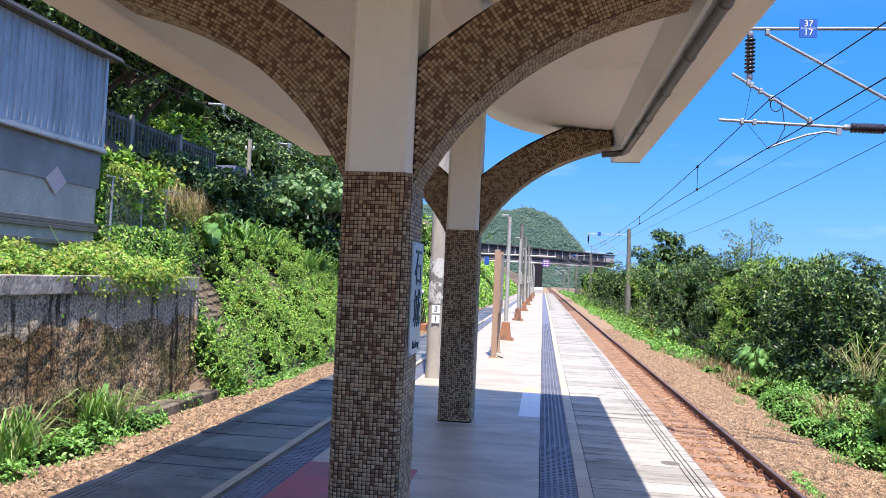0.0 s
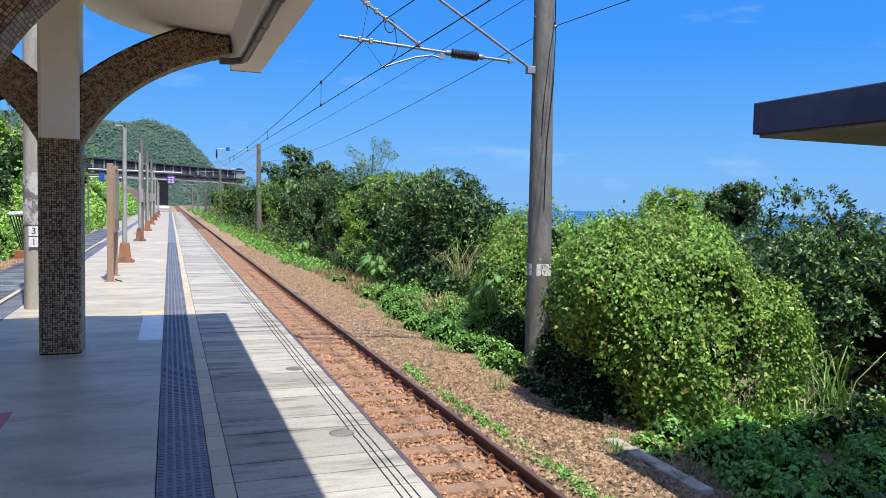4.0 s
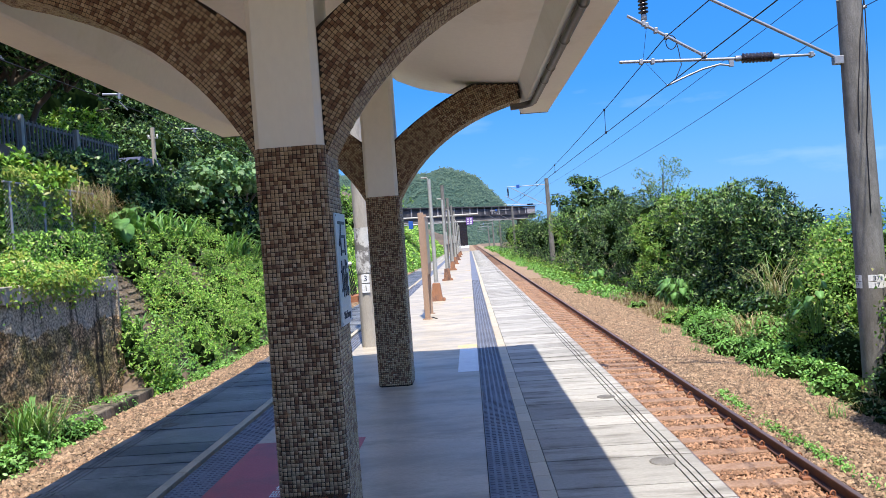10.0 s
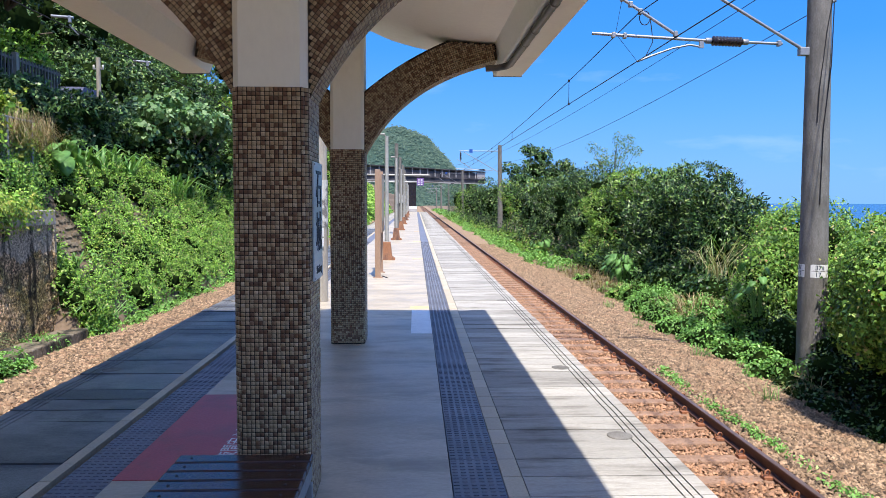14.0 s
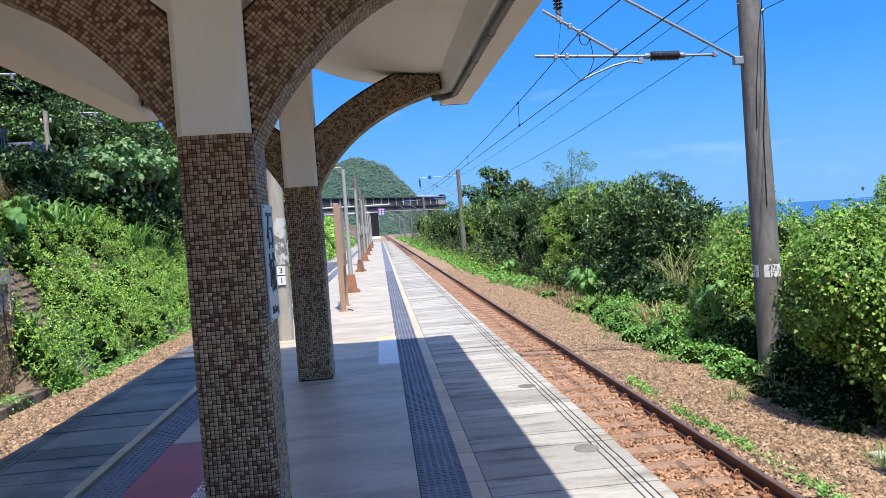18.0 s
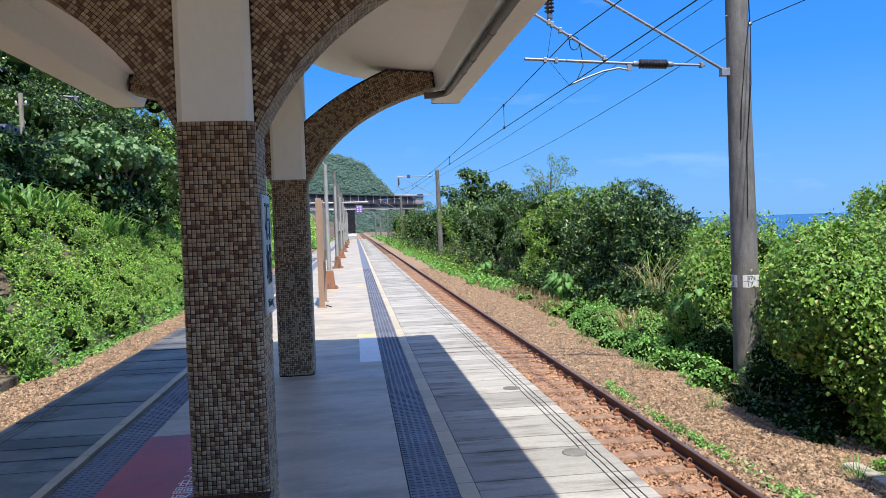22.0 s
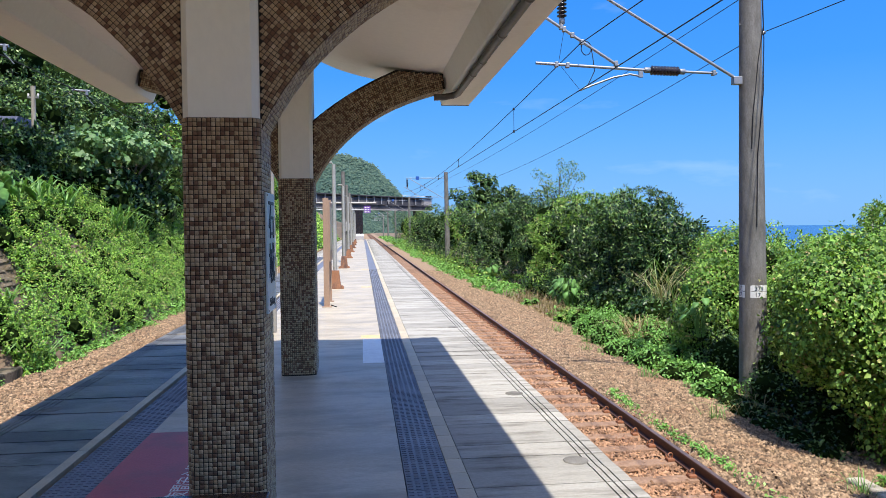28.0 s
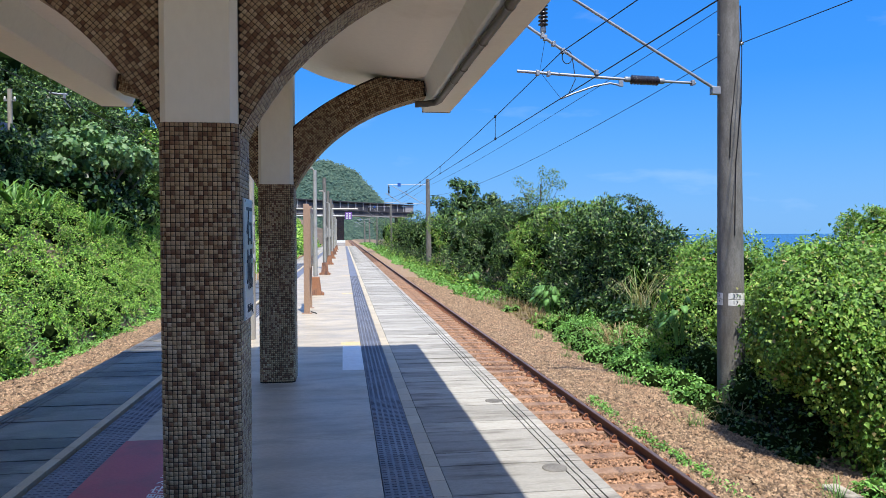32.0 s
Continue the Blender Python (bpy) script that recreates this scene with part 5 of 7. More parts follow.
# corrugated cladding, folded from one sheet
prof = [(HX - 0.05, HY0)]
y = HY0
while y < HY1 - 0.2:
    prof += [(HX - 0.02, y), (HX - 0.02, y + 0.10), (HX + 0.01, y + 0.112), (HX + 0.01, y + 0.15), (HX - 0.02, y + 0.18)]
    y += 0.18
prof.append((HX - 0.05, y))
part("corrugated_sheet", prism_bm(prof, "z", 4.12, 6.02), M_CORR, house, "blue-grey corrugated cladding")
part("upper_wall", box_bm(-15, HX - 0.06, HY0, HY1 - 0.03, 4.02, 6.05), M_SLATE, house)
part("corner_trim", box_bm(HX - 0.06, HX + 0.05, HY1 - 0.07, HY1 + 0.02, 4.1, 6.05, 0.006), M_CORR, house)
part("roof", prism_bm([(-15.2, 6.9), (HX + 0.16, 6.14), (HX + 0.16, 6.04), (-15.2, 6.04)], "y", HY0 - 0.3, HY1 + 0.35, 0.01), M_PIPE, house, "dark overhanging roof")
part("eave_pipe", tube_bm([(HX + 0.2, HY0, 6.05), (HX + 0.2, HY1 + 0.3, 6.05)], 0.03, 8), M_PIPE, house)
dia = part("diamond_tile", prism_bm([(13.55, 3.50), (13.86, 3.22), (13.55, 2.94), (13.24, 3.22)], "x", HX - 0.02, HX + 0.012, 0.003), M_PINK, house, "pink diamond tile")

# chain-link fence with creepers
mesh_fence = thing("chain_link_fence", "sagging chain-link fence on steel posts overgrown with creepers", "fence")
fx = -9.35
for y in (15.2, 16.4, 17.5, 18.55):
    part("post", tube_bm([(fx, y, 1.6), (fx, y, 3.52)], 0.03, 8), M_STEEL, mesh_fence)
part("top_rail", tube_bm([(fx, 15.0, 3.52), (fx, 16.8, 3.50), (fx, 18.6, 3.48)], 0.025, 8), M_STEEL, mesh_fence)
bm = bmesh.new()
for k in range(64):
    for sgn in (1, -1):
        y0 = 15.0 + 0.09 * k - (1.7 if sgn > 0 else 0)
        a, b = max(15.0, y0), min(18.55, y0 + 1.7)
        if a < b:
            za = 1.8 + (a - y0) if sgn > 0 else 3.5 - (a - y0)
            zb = 1.8 + (b - y0) if sgn > 0 else 3.5 - (b - y0)
            tube_bm([(fx, a, za), (fx, b, zb)], 0.0035, 3, bm)
part("wire_mesh", bm, M_STEEL, mesh_fence)

# road fence up the slope: pale posts and bars
rf = thing("road_fence", "dark grey road fence of upright bars on the slope", "fence")
for i in range(3):
    y = 18.0 + 3.0 * i
    part("post", box_bm(-12.62, -12.46, y - 0.08, y + 0.08, 4.3, 6.16, 0.015), M_PALEPOLE, rf)
    for k in range(14):
        yk = y + 0.2 + 0.2 * k
        part("bar", box_bm(-12.57, -12.51, yk - 0.03, yk + 0.03, 4.9, 6.06, 0.008), M_POLE, rf)
    for z in (5.1, 5.95):
        part("rail", box_bm(-12.56, -12.52, y + 0.08, y + 2.92, z - 0.04, z + 0.04), M_POLE, rf)
up = thing("utility_pole", "short pale utility pole with a crossarm among the trees", "utility pole", at=(-12.2, 29.2, 0))
part("pole", tube_bm([(0, 0, 4.0), (0, 0, 7.0)], 0.085, 10), M_PALEPOLE, up)
part("crossarm", box_bm(-0.2, 0.2, -0.03, 0.03, 6.55, 6.61, 0.01), M_STEEL, up)
for x in (-0.17, 0.17):
    part("pin_insulator", lathe_bm([(0.03, 0), (0.05, 0.03), (0.03, 0.06), (0.045, 0.09), (0.02, 0.12)], 8, (x, 0, 6.61)), M_WHITE, up)


def line_bracket(x, y, z):
    l = thing("line_bracket", "small pale bracket arm of the landward overhead line", "bracket", "line brackets")
    part("arm", tube_bm([(x - 0.3, y, z + 0.02), (x, y, z)], 0.02, 8), M_STEEL, l)
    part("clamp", box_bm(x - 0.07, x - 0.03, y - 0.02, y + 0.02, z - 0.07, z + 0.025, 0.006), M_STEEL, l)
    part("hanger", tube_bm([(x - 0.06, y, z - 0.1), (x + 0.02, y + 0.1, z - 0.22)], 0.01, 6), M_STEEL, l)
    return l


line_bracket(-5.0, 11.2, 4.18)
line_bracket(-5.0, 14.2, 4.12)
wire("service_wire", "thin service wire along the landward side", [(-5.2, -10.0, 4.1), (-5.2, 12.9, 4.12), (-5.3, 66.0, 4.1), (-5.3, 118.0, 4.1)], 0.008, 0.05)
wire("service_wire", "thin service wire along the landward side", [(-5.0, -10.0, 4.75), (-5.0, 11.2, 4.9), (-5.3, 66.0, 4.9), (-5.3, 118.0, 4.9)], 0.006, 0.05)


# ---------------------------------------------------------------- platform furniture
pp = thing("utility_pole", "rough concrete pole on the platform with number plates", "utility pole", at=(-1.77, 12.53, 0))
part("pole", tube_bm([(0, 0, 0.0), (0, 0, 7.6)], 0.135, 16, None, 0.11), M_PALEPOLE, pp)
part("poster", lathe_bm([(0.139, 0), (0.1375, 0.75)], 20, (0, 0, 1.22)), M_POSTER, pp, "torn pale poster")
for z, t, a in ((1.13, "3", 8), (0.97, "1", 8), (1.13, "7", 100), (0.97, "8", 100)):
    m = pose(0, 0, z, 0, 0, a)
    pl = part("number_plate", box_bm(-0.065, 0.065, -0.15, -0.142, -0.07, 0.07, 0.002), M_WHITE, pp)
    pl.matrix_local = m
    text_part(t, 0.13, pose(0, -0.1505, 0, 90, 0, 0), M_SIGNTEXT, pl)

nb = thing("notice_board", "brown steel notice board on two posts standing edge-on", "notice board", at=(-0.99, 16.2, 0))
part("post", box_bm(-0.085, 0.035, -0.03, 0.03, 0.0, 2.30, 0.006), M_CORTEN, nb)
part("post", box_bm(-0.085, 0.035, 1.17, 1.23, 0.0, 2.30, 0.006), M_CORTEN, nb)
part("case", box_bm(-0.03, 0.06, 0.0, 1.2, 0.95, 2.22, 0.01), M_CORTEN, nb)
part("notice", box_bm(0.061, 0.064, 0.06, 1.14, 1.2, 2.12), M_YELLOW, nb, "sun-faded notice sheet")
part("drip_bar", tube_bm([(0.06, 0.0, 0.04), (0.18, -0.08, 0.01)], 0.012, 6), M_WIRE, nb)
part("base_plate", box_bm(-0.13, 0.08, -0.08, 0.08, 0.0, 0.015, 0.003), M_CORTEN, nb)
part("base_plate", box_bm(-0.13, 0.08, 1.12, 1.28, 0.0, 0.015, 0.003), M_CORTEN, nb)

# lamp posts on flared orange pedestals
def lamp_post():
    r = thing("lamp_post", "pale platform lamp post on a flared rusty orange pedestal", "lamp post", "platform lamp posts")
    bm = prism_bm([(-0.23, 0), (0.23, 0), (0.23, 0.06), (0.15, 0.10), (0.105, 0.50), (-0.105, 0.50), (-0.15, 0.10), (-0.23, 0.06)], "y", -0.14, 0.14, 0.01)
    part("pedestal", bm, M_ORANGE, r, "rusty orange concrete pedestal")
    part("mast", tube_bm([(0, 0, 0.52), (0, 0, 3.42)], 0.062, 12, None, 0.05), M_LAMPPOST, r)
    part("arm", tube_bm([(0, 0, 3.38), (-0.05, 0, 3.44), (-0.12, 0, 3.46)], 0.018, 8), M_LAMPPOST, r)
    part("lamp_head", box_bm(-0.22, -0.04, -0.05, 0.05, 3.45, 3.49, 0.012), M_LAMPPOST, r)
    return r


lp = lamp_post()
lp.matrix_basis = pose(-1.01, 21.0, 0)
for y in (31.5, 42.0, 52.5, 63.0, 73.5, 84.0):
    copy_thing(lp, pose(-1.02, y, 0))
pm = thing("platform_mast", "tall pale steel mast with a small white box on the platform", "mast", at=(-1.15, 37.0, 0))
part("pole", tube_bm([(0, 0, 0), (0, 0, 4.45)], 0.11, 12, None, 0.09), M_POLE, pm)
part("switch_box", box_bm(-0.07, 0.09, -0.18, -0.1, 1.5, 2.1, 0.01), M_LAMPPOST, pm)
for y in (48.0, 58.5, 69.0):
    copy_thing(pm, pose(-1.2, y, 0))
gantry = thing("sign_gantry", "thin steel gantry with a purple route sign", "sign", at=(0, 60.0, 0))
part("beam", tube_bm([(-5.5, 0, 3.2), (0.5, 0, 3.15)], 0.05, 8), M_STEEL, gantry)
part("sign_panel", box_bm(-0.1, 0.44, -0.08, 0.0, 2.88, 3.46, 0.02), M_PURPLE, gantry, "purple board with white bars")
part("sign_panel", box_bm(-4.78, -4.42, -0.08, 0.0, 2.86, 3.5, 0.02), M_BLUE, gantry, "small blue board")
for i in range(2):
    for k in range(3):
        part("marking_bar", box_bm(-0.03 + 0.23 * i, 0.12 + 0.23 * i, -0.085, -0.08, 2.94 + 0.17 * k, 3.03 + 0.17 * k), M_WHITE, gantry)
part("beam", tube_bm([(-5.5, -0.1, 3.75), (0.9, -0.1, 3.7)], 0.07, 8), M_LAMPPOST, gantry)
part("hanger", tube_bm([(-5.5, 0, -1.4), (-5.5, 0, 3.3)], 0.06, 8), M_POLE, gantry)

# footbridge across the line and its stair
br = thing("footbridge", "dark weathered footbridge girder crossing over both tracks", "footbridge")
bl, brr = Vector((-24.0, 85.5, 0)), Vector((12.0, 130.0, 0))
dirb = (brr - bl).normalized()
sidev = Vector((-dirb.y, dirb.x, 0))


def along(name, a, b, z0, z1, off0, off1, m):
    """A straight piece of the bridge, from a to b of its length."""
    bm = bmesh.new()
    pa, pb = bl.lerp(brr, a), bl.lerp(brr, b)
    vs_ = [bm.verts.new(p + sidev * o + Vector((0, 0, z))) for p in (pa, pb) for o in (off0, off1) for z in (z0, z1)]
    for f in ((0, 1, 3, 2), (4, 6, 7, 5), (0, 4, 5, 1), (2, 3, 7, 6), (1, 5, 7, 3), (0, 2, 6, 4)):
        bm.faces.new([vs_[i] for i in f])
    bmesh.ops.recalc_face_normals(bm, faces=bm.faces)
    return part(name, bm, m, br)


along("girder", 0, 1, 4.72, 5.35, 0.0, 2.6, M_BRIDGE)
along("lower_flange", 0, 1, 4.60, 4.72, -0.1, 2.7, M_BRIDGE_L)
along("deck", 0, 1, 5.35, 5.55, -0.14, 2.7, M_BRIDGE)
for off in (0.0, 2.5):
    along("parapet", 0, 1, 5.55, 6.45, off, off + 0.07, M_BRIDGE)
    along("handrail", 0, 1, 6.58, 6.68, off - 0.02, off + 0.09, M_BRIDGE)
along("roof_sheet", 0, 1, 6.70, 6.82, -0.25, 2.8, M_BRIDGE)
for k in range(30):
    a = k / 30 + 0.012
    along("panel_post", a, a + 0.004, 5.55, 6.70, -0.04, 0.09, M_BRIDGE_L)
along("end_panel", 0.955, 0.998, 5.5, 6.55, -0.08, -0.005, M_BRIDGE_L)
for a in (0.28, 0.95):
    along("pier", a, a + 0.02, -1.6, 4.6, 0.6, 2.0, M_BRIDGE)
st_ = thing("footbridge_stair", "dark footbridge stair tower with a pale lower landing", "stair")
part("tower", box_bm(-1.72, -0.12, 110.5, 114.0, 0.4, 4.6, 0.02), M_INSUL, st_)
part("landing", box_bm(-1.85, 0.02, 110.1, 110.5, 0.1, 0.85, 0.02), M_WHITE, st_, "pale landing panel")
for k in range(3):
    part("step", box_bm(-1.85, 0.02, 109.3 + 0.3 * k, 110.1 + 0.3 * k, 0.0, 0.17 * (k + 1), 0.01), M_BRIDGE_L, st_)

# old point levers beyond the landward track
lev = thing("point_levers", "row of point levers with white tops beyond the track", "lever frame", at=(-6.45, 40.5, 0))
part("frame", box_bm(-0.3, 0.3, -1.0, 1.0, -1.5, -0.9, 0.02), M_RUST, lev)
for k in range(5):
    y = -0.8 + 0.4 * k
    part("lever", tube_bm([(0, y, -0.9), (-0.45 + 0.05 * k, y - 0.1, 0.75)], 0.03, 8), M_WIRE, lev)
    part("white_grip", lathe_bm([(0.03, 0), (0.09, 0.04), (0.10, 0.12), (0.06, 0.2), (0.02, 0.23)], 10, (-0.45 + 0.05 * k, y - 0.1, 0.7)), M_WHITE, lev)

# shelter roof on the seaward side
sh = thing("shelter_roof", "dark navy flat shelter roof edge with a grey soffit", "shelter roof")
part("fascia", box_bm(5.29, 9.9, -9.0, 6.13, 2.366, 2.667, 0.012), M_NAVY, sh)
part("soffit", box_bm(5.33, 9.85, -8.9, 6.08, 2.335, 2.366, 0.006), M_SLATE, sh, "grey soffit")
for y in (-7.0, -2.0, 3.0):
    part("support_post", box_bm(8.2, 8.42, y, y + 0.22, -1.8, 2.29, 0.02), M_POLE, sh)


# ---------------------------------------------------------------- planting, seaward side
big = [(7.9, 11.0, 0.3, 1.35, 1.4, 1.16), (6.75, 10.6, 0.65, 0.82, 0.9, 0.8), (7.4, 9.8, 0.35, 0.9, 0.8, 1.2), (7.9, 9.8, -0.1, 0.72, 0.7, 1.1), (7.9, 12.4, 0.3, 0.9, 0.9, 1.0),
       (6.1, 9.75, 0.62, 0.62, 0.68, 0.66), (5.85, 9.25, 0.52, 0.45, 0.5, 0.55), (6.6, 9.1, 0.05, 0.62, 0.5, 0.95), (7.2, 8.95, 0.05, 0.75, 0.58, 1.1),
       (6.15, 9.0, 0.2, 0.42, 0.4, 0.6), (5.8, 9.6, 0.1, 0.42, 0.5, 0.5), (6.0, 10.2, 0.15, 0.45, 0.5, 0.55), (5.9, 9.15, -0.12, 0.34, 0.34, 0.45), (6.4, 8.85, -0.3, 0.4, 0.35, 0.75), (6.75, 8.75, -0.35, 0.5, 0.4, 0.9), (6.3, 9.15, -0.7, 0.3, 0.3, 0.78), (6.95, 8.55, -0.6, 0.5, 0.34, 0.75), (7.5, 8.5, -0.55, 0.6, 0.38, 0.85), (8.1, 8.7, -0.3, 0.6, 0.5, 0.9), (7.15, 8.75, -0.7, 0.48, 0.38, 0.7), (7.6, 8.95, -0.45, 0.55, 0.5, 0.9), (7.75, 8.95, -1.05, 0.6, 0.45, 0.5)]
bush("vine_bush", "large rounded bush smothered in heart-leaved creeper", lumpy(big, 8, 0.16, 0.34, 3), 125000, 0.058, L_VINE, aspect=0.8, rough=0.32, core=0.8, inner=0.26, bulk=9)
# low mounds in dark leaves, put in as the shade of the hollows
under = [(5.75, 9.6, -1.42, 0.3, 0.4, 0.2), (5.8, 10.2, -1.42, 0.34, 0.45, 0.22), (5.85, 10.9, -1.42, 0.36, 0.45, 0.24), (5.85, 11.6, -1.42, 0.36, 0.45, 0.26), (5.95, 12.2, -1.42, 0.34, 0.4, 0.28),
         (6.2, 9.9, -1.3, 0.4, 0.4, 0.3), (6.9, 14.3, -1.0, 0.45, 0.6, 0.55), (7.0, 15.1, -0.85, 0.5, 0.6, 0.65), (6.5, 10.6, -1.25, 0.45, 0.5, 0.3), (6.7, 11.4, -1.2, 0.5, 0.6, 0.35), (6.7, 12.3, -1.2, 0.5, 0.6, 0.4), (7.3, 11.5, -0.9, 0.7, 0.7, 0.6),
         (7.4, 10.8, -0.9, 0.6, 0.6, 0.6), (7.2, 12.8, -1.0, 0.6, 0.6, 0.5)]
bush("shade_undergrowth", "undergrowth coloured dark for the shade in the hollow under the creeper bush", lumpy(under, 8, 0.25, 0.5, 8), 14000, 0.06, L_DARK, near=False, core=0.88, bulk=40)
# the shade at the foot of the tree row, given as dark leaves
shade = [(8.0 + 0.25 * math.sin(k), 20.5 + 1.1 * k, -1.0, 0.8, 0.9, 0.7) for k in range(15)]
bush("shade_undergrowth", "undergrowth coloured dark for the shade beneath the coastal trees", lumpy(shade, 4, 0.25, 0.4, 9), 12000, 0.12, L_DARK, near=False, core=0.8, bulk=15)
mid_bush = [(8.3, 16.2, 0.2, 1.2, 1.2, 1.40), (7.5, 15.9, -0.1, 0.85, 0.9, 1.0), (7.15, 15.5, -0.55, 0.8, 0.8, 0.75), (9.5, 14.7, -0.1, 1.1, 1.1, 1.35), (8.0, 15.0, -0.4, 0.8, 0.8, 0.9)]
bush("vine_bush", "creeper-covered bush beside the catenary mast", lumpy(mid_bush, 12, 0.22, 0.4, 4), 60000, 0.06, L_VINE, aspect=0.85, rough=0.26, core=0.76, inner=0.22, bulk=5)


def tree(name, label, x, y, blobs, n, size, leaf, trunk_r=0.12, ground_z=None, near=False, aspect=0.5, rough=0.24, inner=0.28, core=0.7, limbs=6, droop=0.3, bulk=6):
    """A tapered trunk, limbs that reach into the crown, and a crown of single leaves in uneven clumps."""
    root = thing(name, label, "tree")
    gz = float(hill(x, y)) - 0.2 if ground_z is None else ground_z
    bl_ = [(x + b[0], y + b[1], b[2], b[3], b[4], b[5]) for b in blobs]
    mid = Vector((sum(b[0] for b in bl_) / len(bl_), sum(b[1] for b in bl_) / len(bl_), sum(b[2] for b in bl_) / len(bl_)))
    tr = part("trunk", tube_bm([(x, y, gz), (x * 0.7 + mid.x * 0.3, y * 0.7 + mid.y * 0.3, gz * 0.5 + mid.z * 0.5), tuple(mid)], trunk_r, 8, None, trunk_r * 0.5), M_BARK, root)
    for b in bl_[:limbs]:
        s = Vector((x, y, gz)).lerp(mid, 0.6)
        e = Vector(b[:3])
        part("limb", tube_bm([s, s.lerp(e, 0.5) + Vector((0, 0, 0.12)), e], trunk_r * 0.5, 6, None, trunk_r * 0.15), M_BARK, tr)
    P, N = blob_points(bl_, n, rough, inner)
    N += (0.0, -0.25, 0.45)
    if core:
        gaps = (fbm(P[:, 0] + P[:, 2] * 0.7, P[:, 1] + P[:, 2], 3.0, x) > -0.22) | (RNG.random(len(P)) < 0.15)
        P, N = P[gaps], N[gaps]
    if near:
        P, N = sprigs(P[::7], unit(N[::7]), 6, size * 1.15, int(abs(x) * 10 + y))
        v, f = rosette_arrays(P, N, size, 7, aspect)
    else:
        v, f = kite_arrays(P, unit(N), size, aspect, droop=droop)
    crown = put_mesh("crown", np_mesh("crown", v, f), leaf, root)
    # solid black-green lump that stands for the shade inside the crown
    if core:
        part("foliage_shade_core", core_mesh("core", bl_[:bulk], core), M_GAPSHADE, crown)
    return root


def clump(x, y, r, z0, z1, k, seed):
    """Uneven blobs for a crown, from z0 to z1."""
    g = np.random.default_rng(seed)
    out = [(0, 0, (z0 + z1) / 2, r * 0.76, r * 0.76, (z1 - z0) * 0.40)]
    for i in range(k):
        a, q = g.uniform(0, 6.28), g.uniform(0.5, 0.88) * r
        s = g.uniform(0.2, 0.44) * r
        zc = g.uniform(z0 + s * 0.7, z1 - s * 0.75)
        out.append((q * math.cos(a), q * math.sin(a), zc, s, s, s * g.uniform(0.7, 1.0)))
    return out


row = [(9.1, 23.0, 1.3, -1.5, 2.1), (9.2, 26.0, 1.9, -1.5, 2.7), (9.9, 29.0, 2.5, -1.5, 3.2), (9.7, 33.0, 2.5, -1.5, 3.5), (9.6, 37.5, 2.5, -1.5, 3.7),
       (9.4, 43.0, 2.6, -1.5, 3.9), (9.2, 49.0, 2.5, -1.5, 3.6), (9.3, 55.5, 2.6, -1.4, 3.8), (9.6, 62.5, 2.4, -1.4, 3.6), (9.6, 71.0, 2.6, -1.4, 4.2), (9.0, 80.0, 2.6, -1.4, 4.0),
       (8.8, 90.0, 2.6, -1.4, 4.0), (9.0, 102.0, 3.0, -1.4, 4.0), (9.4, 116.0, 3.2, -1.4, 4.2), (9.5, 132.0, 3.6, -1.4, 4.5), (10.0, 150.0, 4.0, -1.4, 5.0)]
for i, (x, y, r, z0, z1) in enumerate(row):
    tree("shrub_tree", "dense dark green coastal tree with leathery leaves", x, y, clump(x, y, r, z0, z1, 30, 20 + i) + [(-0.6 * r, -0.3 * r, z0 + 0.75, 0.5 * r, 0.6 * r, 0.8), (-0.55 * r, 0.5 * r, z0 + 0.7, 0.5 * r, 0.6 * r, 0.8)], 60000 if y < 45 else 12000, 0.15 if y < 45 else 0.24, L_ROW if i % 5 != 3 else L_VINE, aspect=0.31, near=y < 60, core=0.84, inner=0.3, bulk=1)
tree("crown_tree", "taller dark tree standing above the hedge", 10.5, 66.0, [(0, 0, 4.4, 1.4, 1.4, 1.1), (-1.3, 0, 3.7, 1.1, 1.1, 0.7), (1.5, 0.3, 4.2, 1.3, 1.2, 0.8), (0.4, 0, 5.6, 1.0, 1.0, 0.8), (-0.6, 0.3, 6.2, 0.7, 0.7, 0.5), (2.6, 0, 4.9, 0.8, 0.8, 0.5), (-2.3, 0, 4.6, 0.8, 0.8, 0.5)], 6000, 0.26, L_DARK, 0.22, core=0.6)
tree("feathery_tree", "light feathery tree rising over the hedge", 10.05, 39.0, [(0.1, 0, 3.4, 0.6, 0.6, 0.7), (0.5, 0, 4.2, 0.4, 0.4, 0.55), (0.9, 0, 4.75, 0.32, 0.32, 0.4), (-0.5, 0.2, 4.1, 0.35, 0.35, 0.4), (-1.0, 0.2, 4.5, 0.25, 0.25, 0.3), (0.3, 0, 4.95, 0.22, 0.22, 0.35), (1.3, 0, 4.3, 0.3, 0.3, 0.25)], 3600, 0.16, L_GRASS, 0.04, core=0, aspect=0.22, inner=1.0, limbs=7)
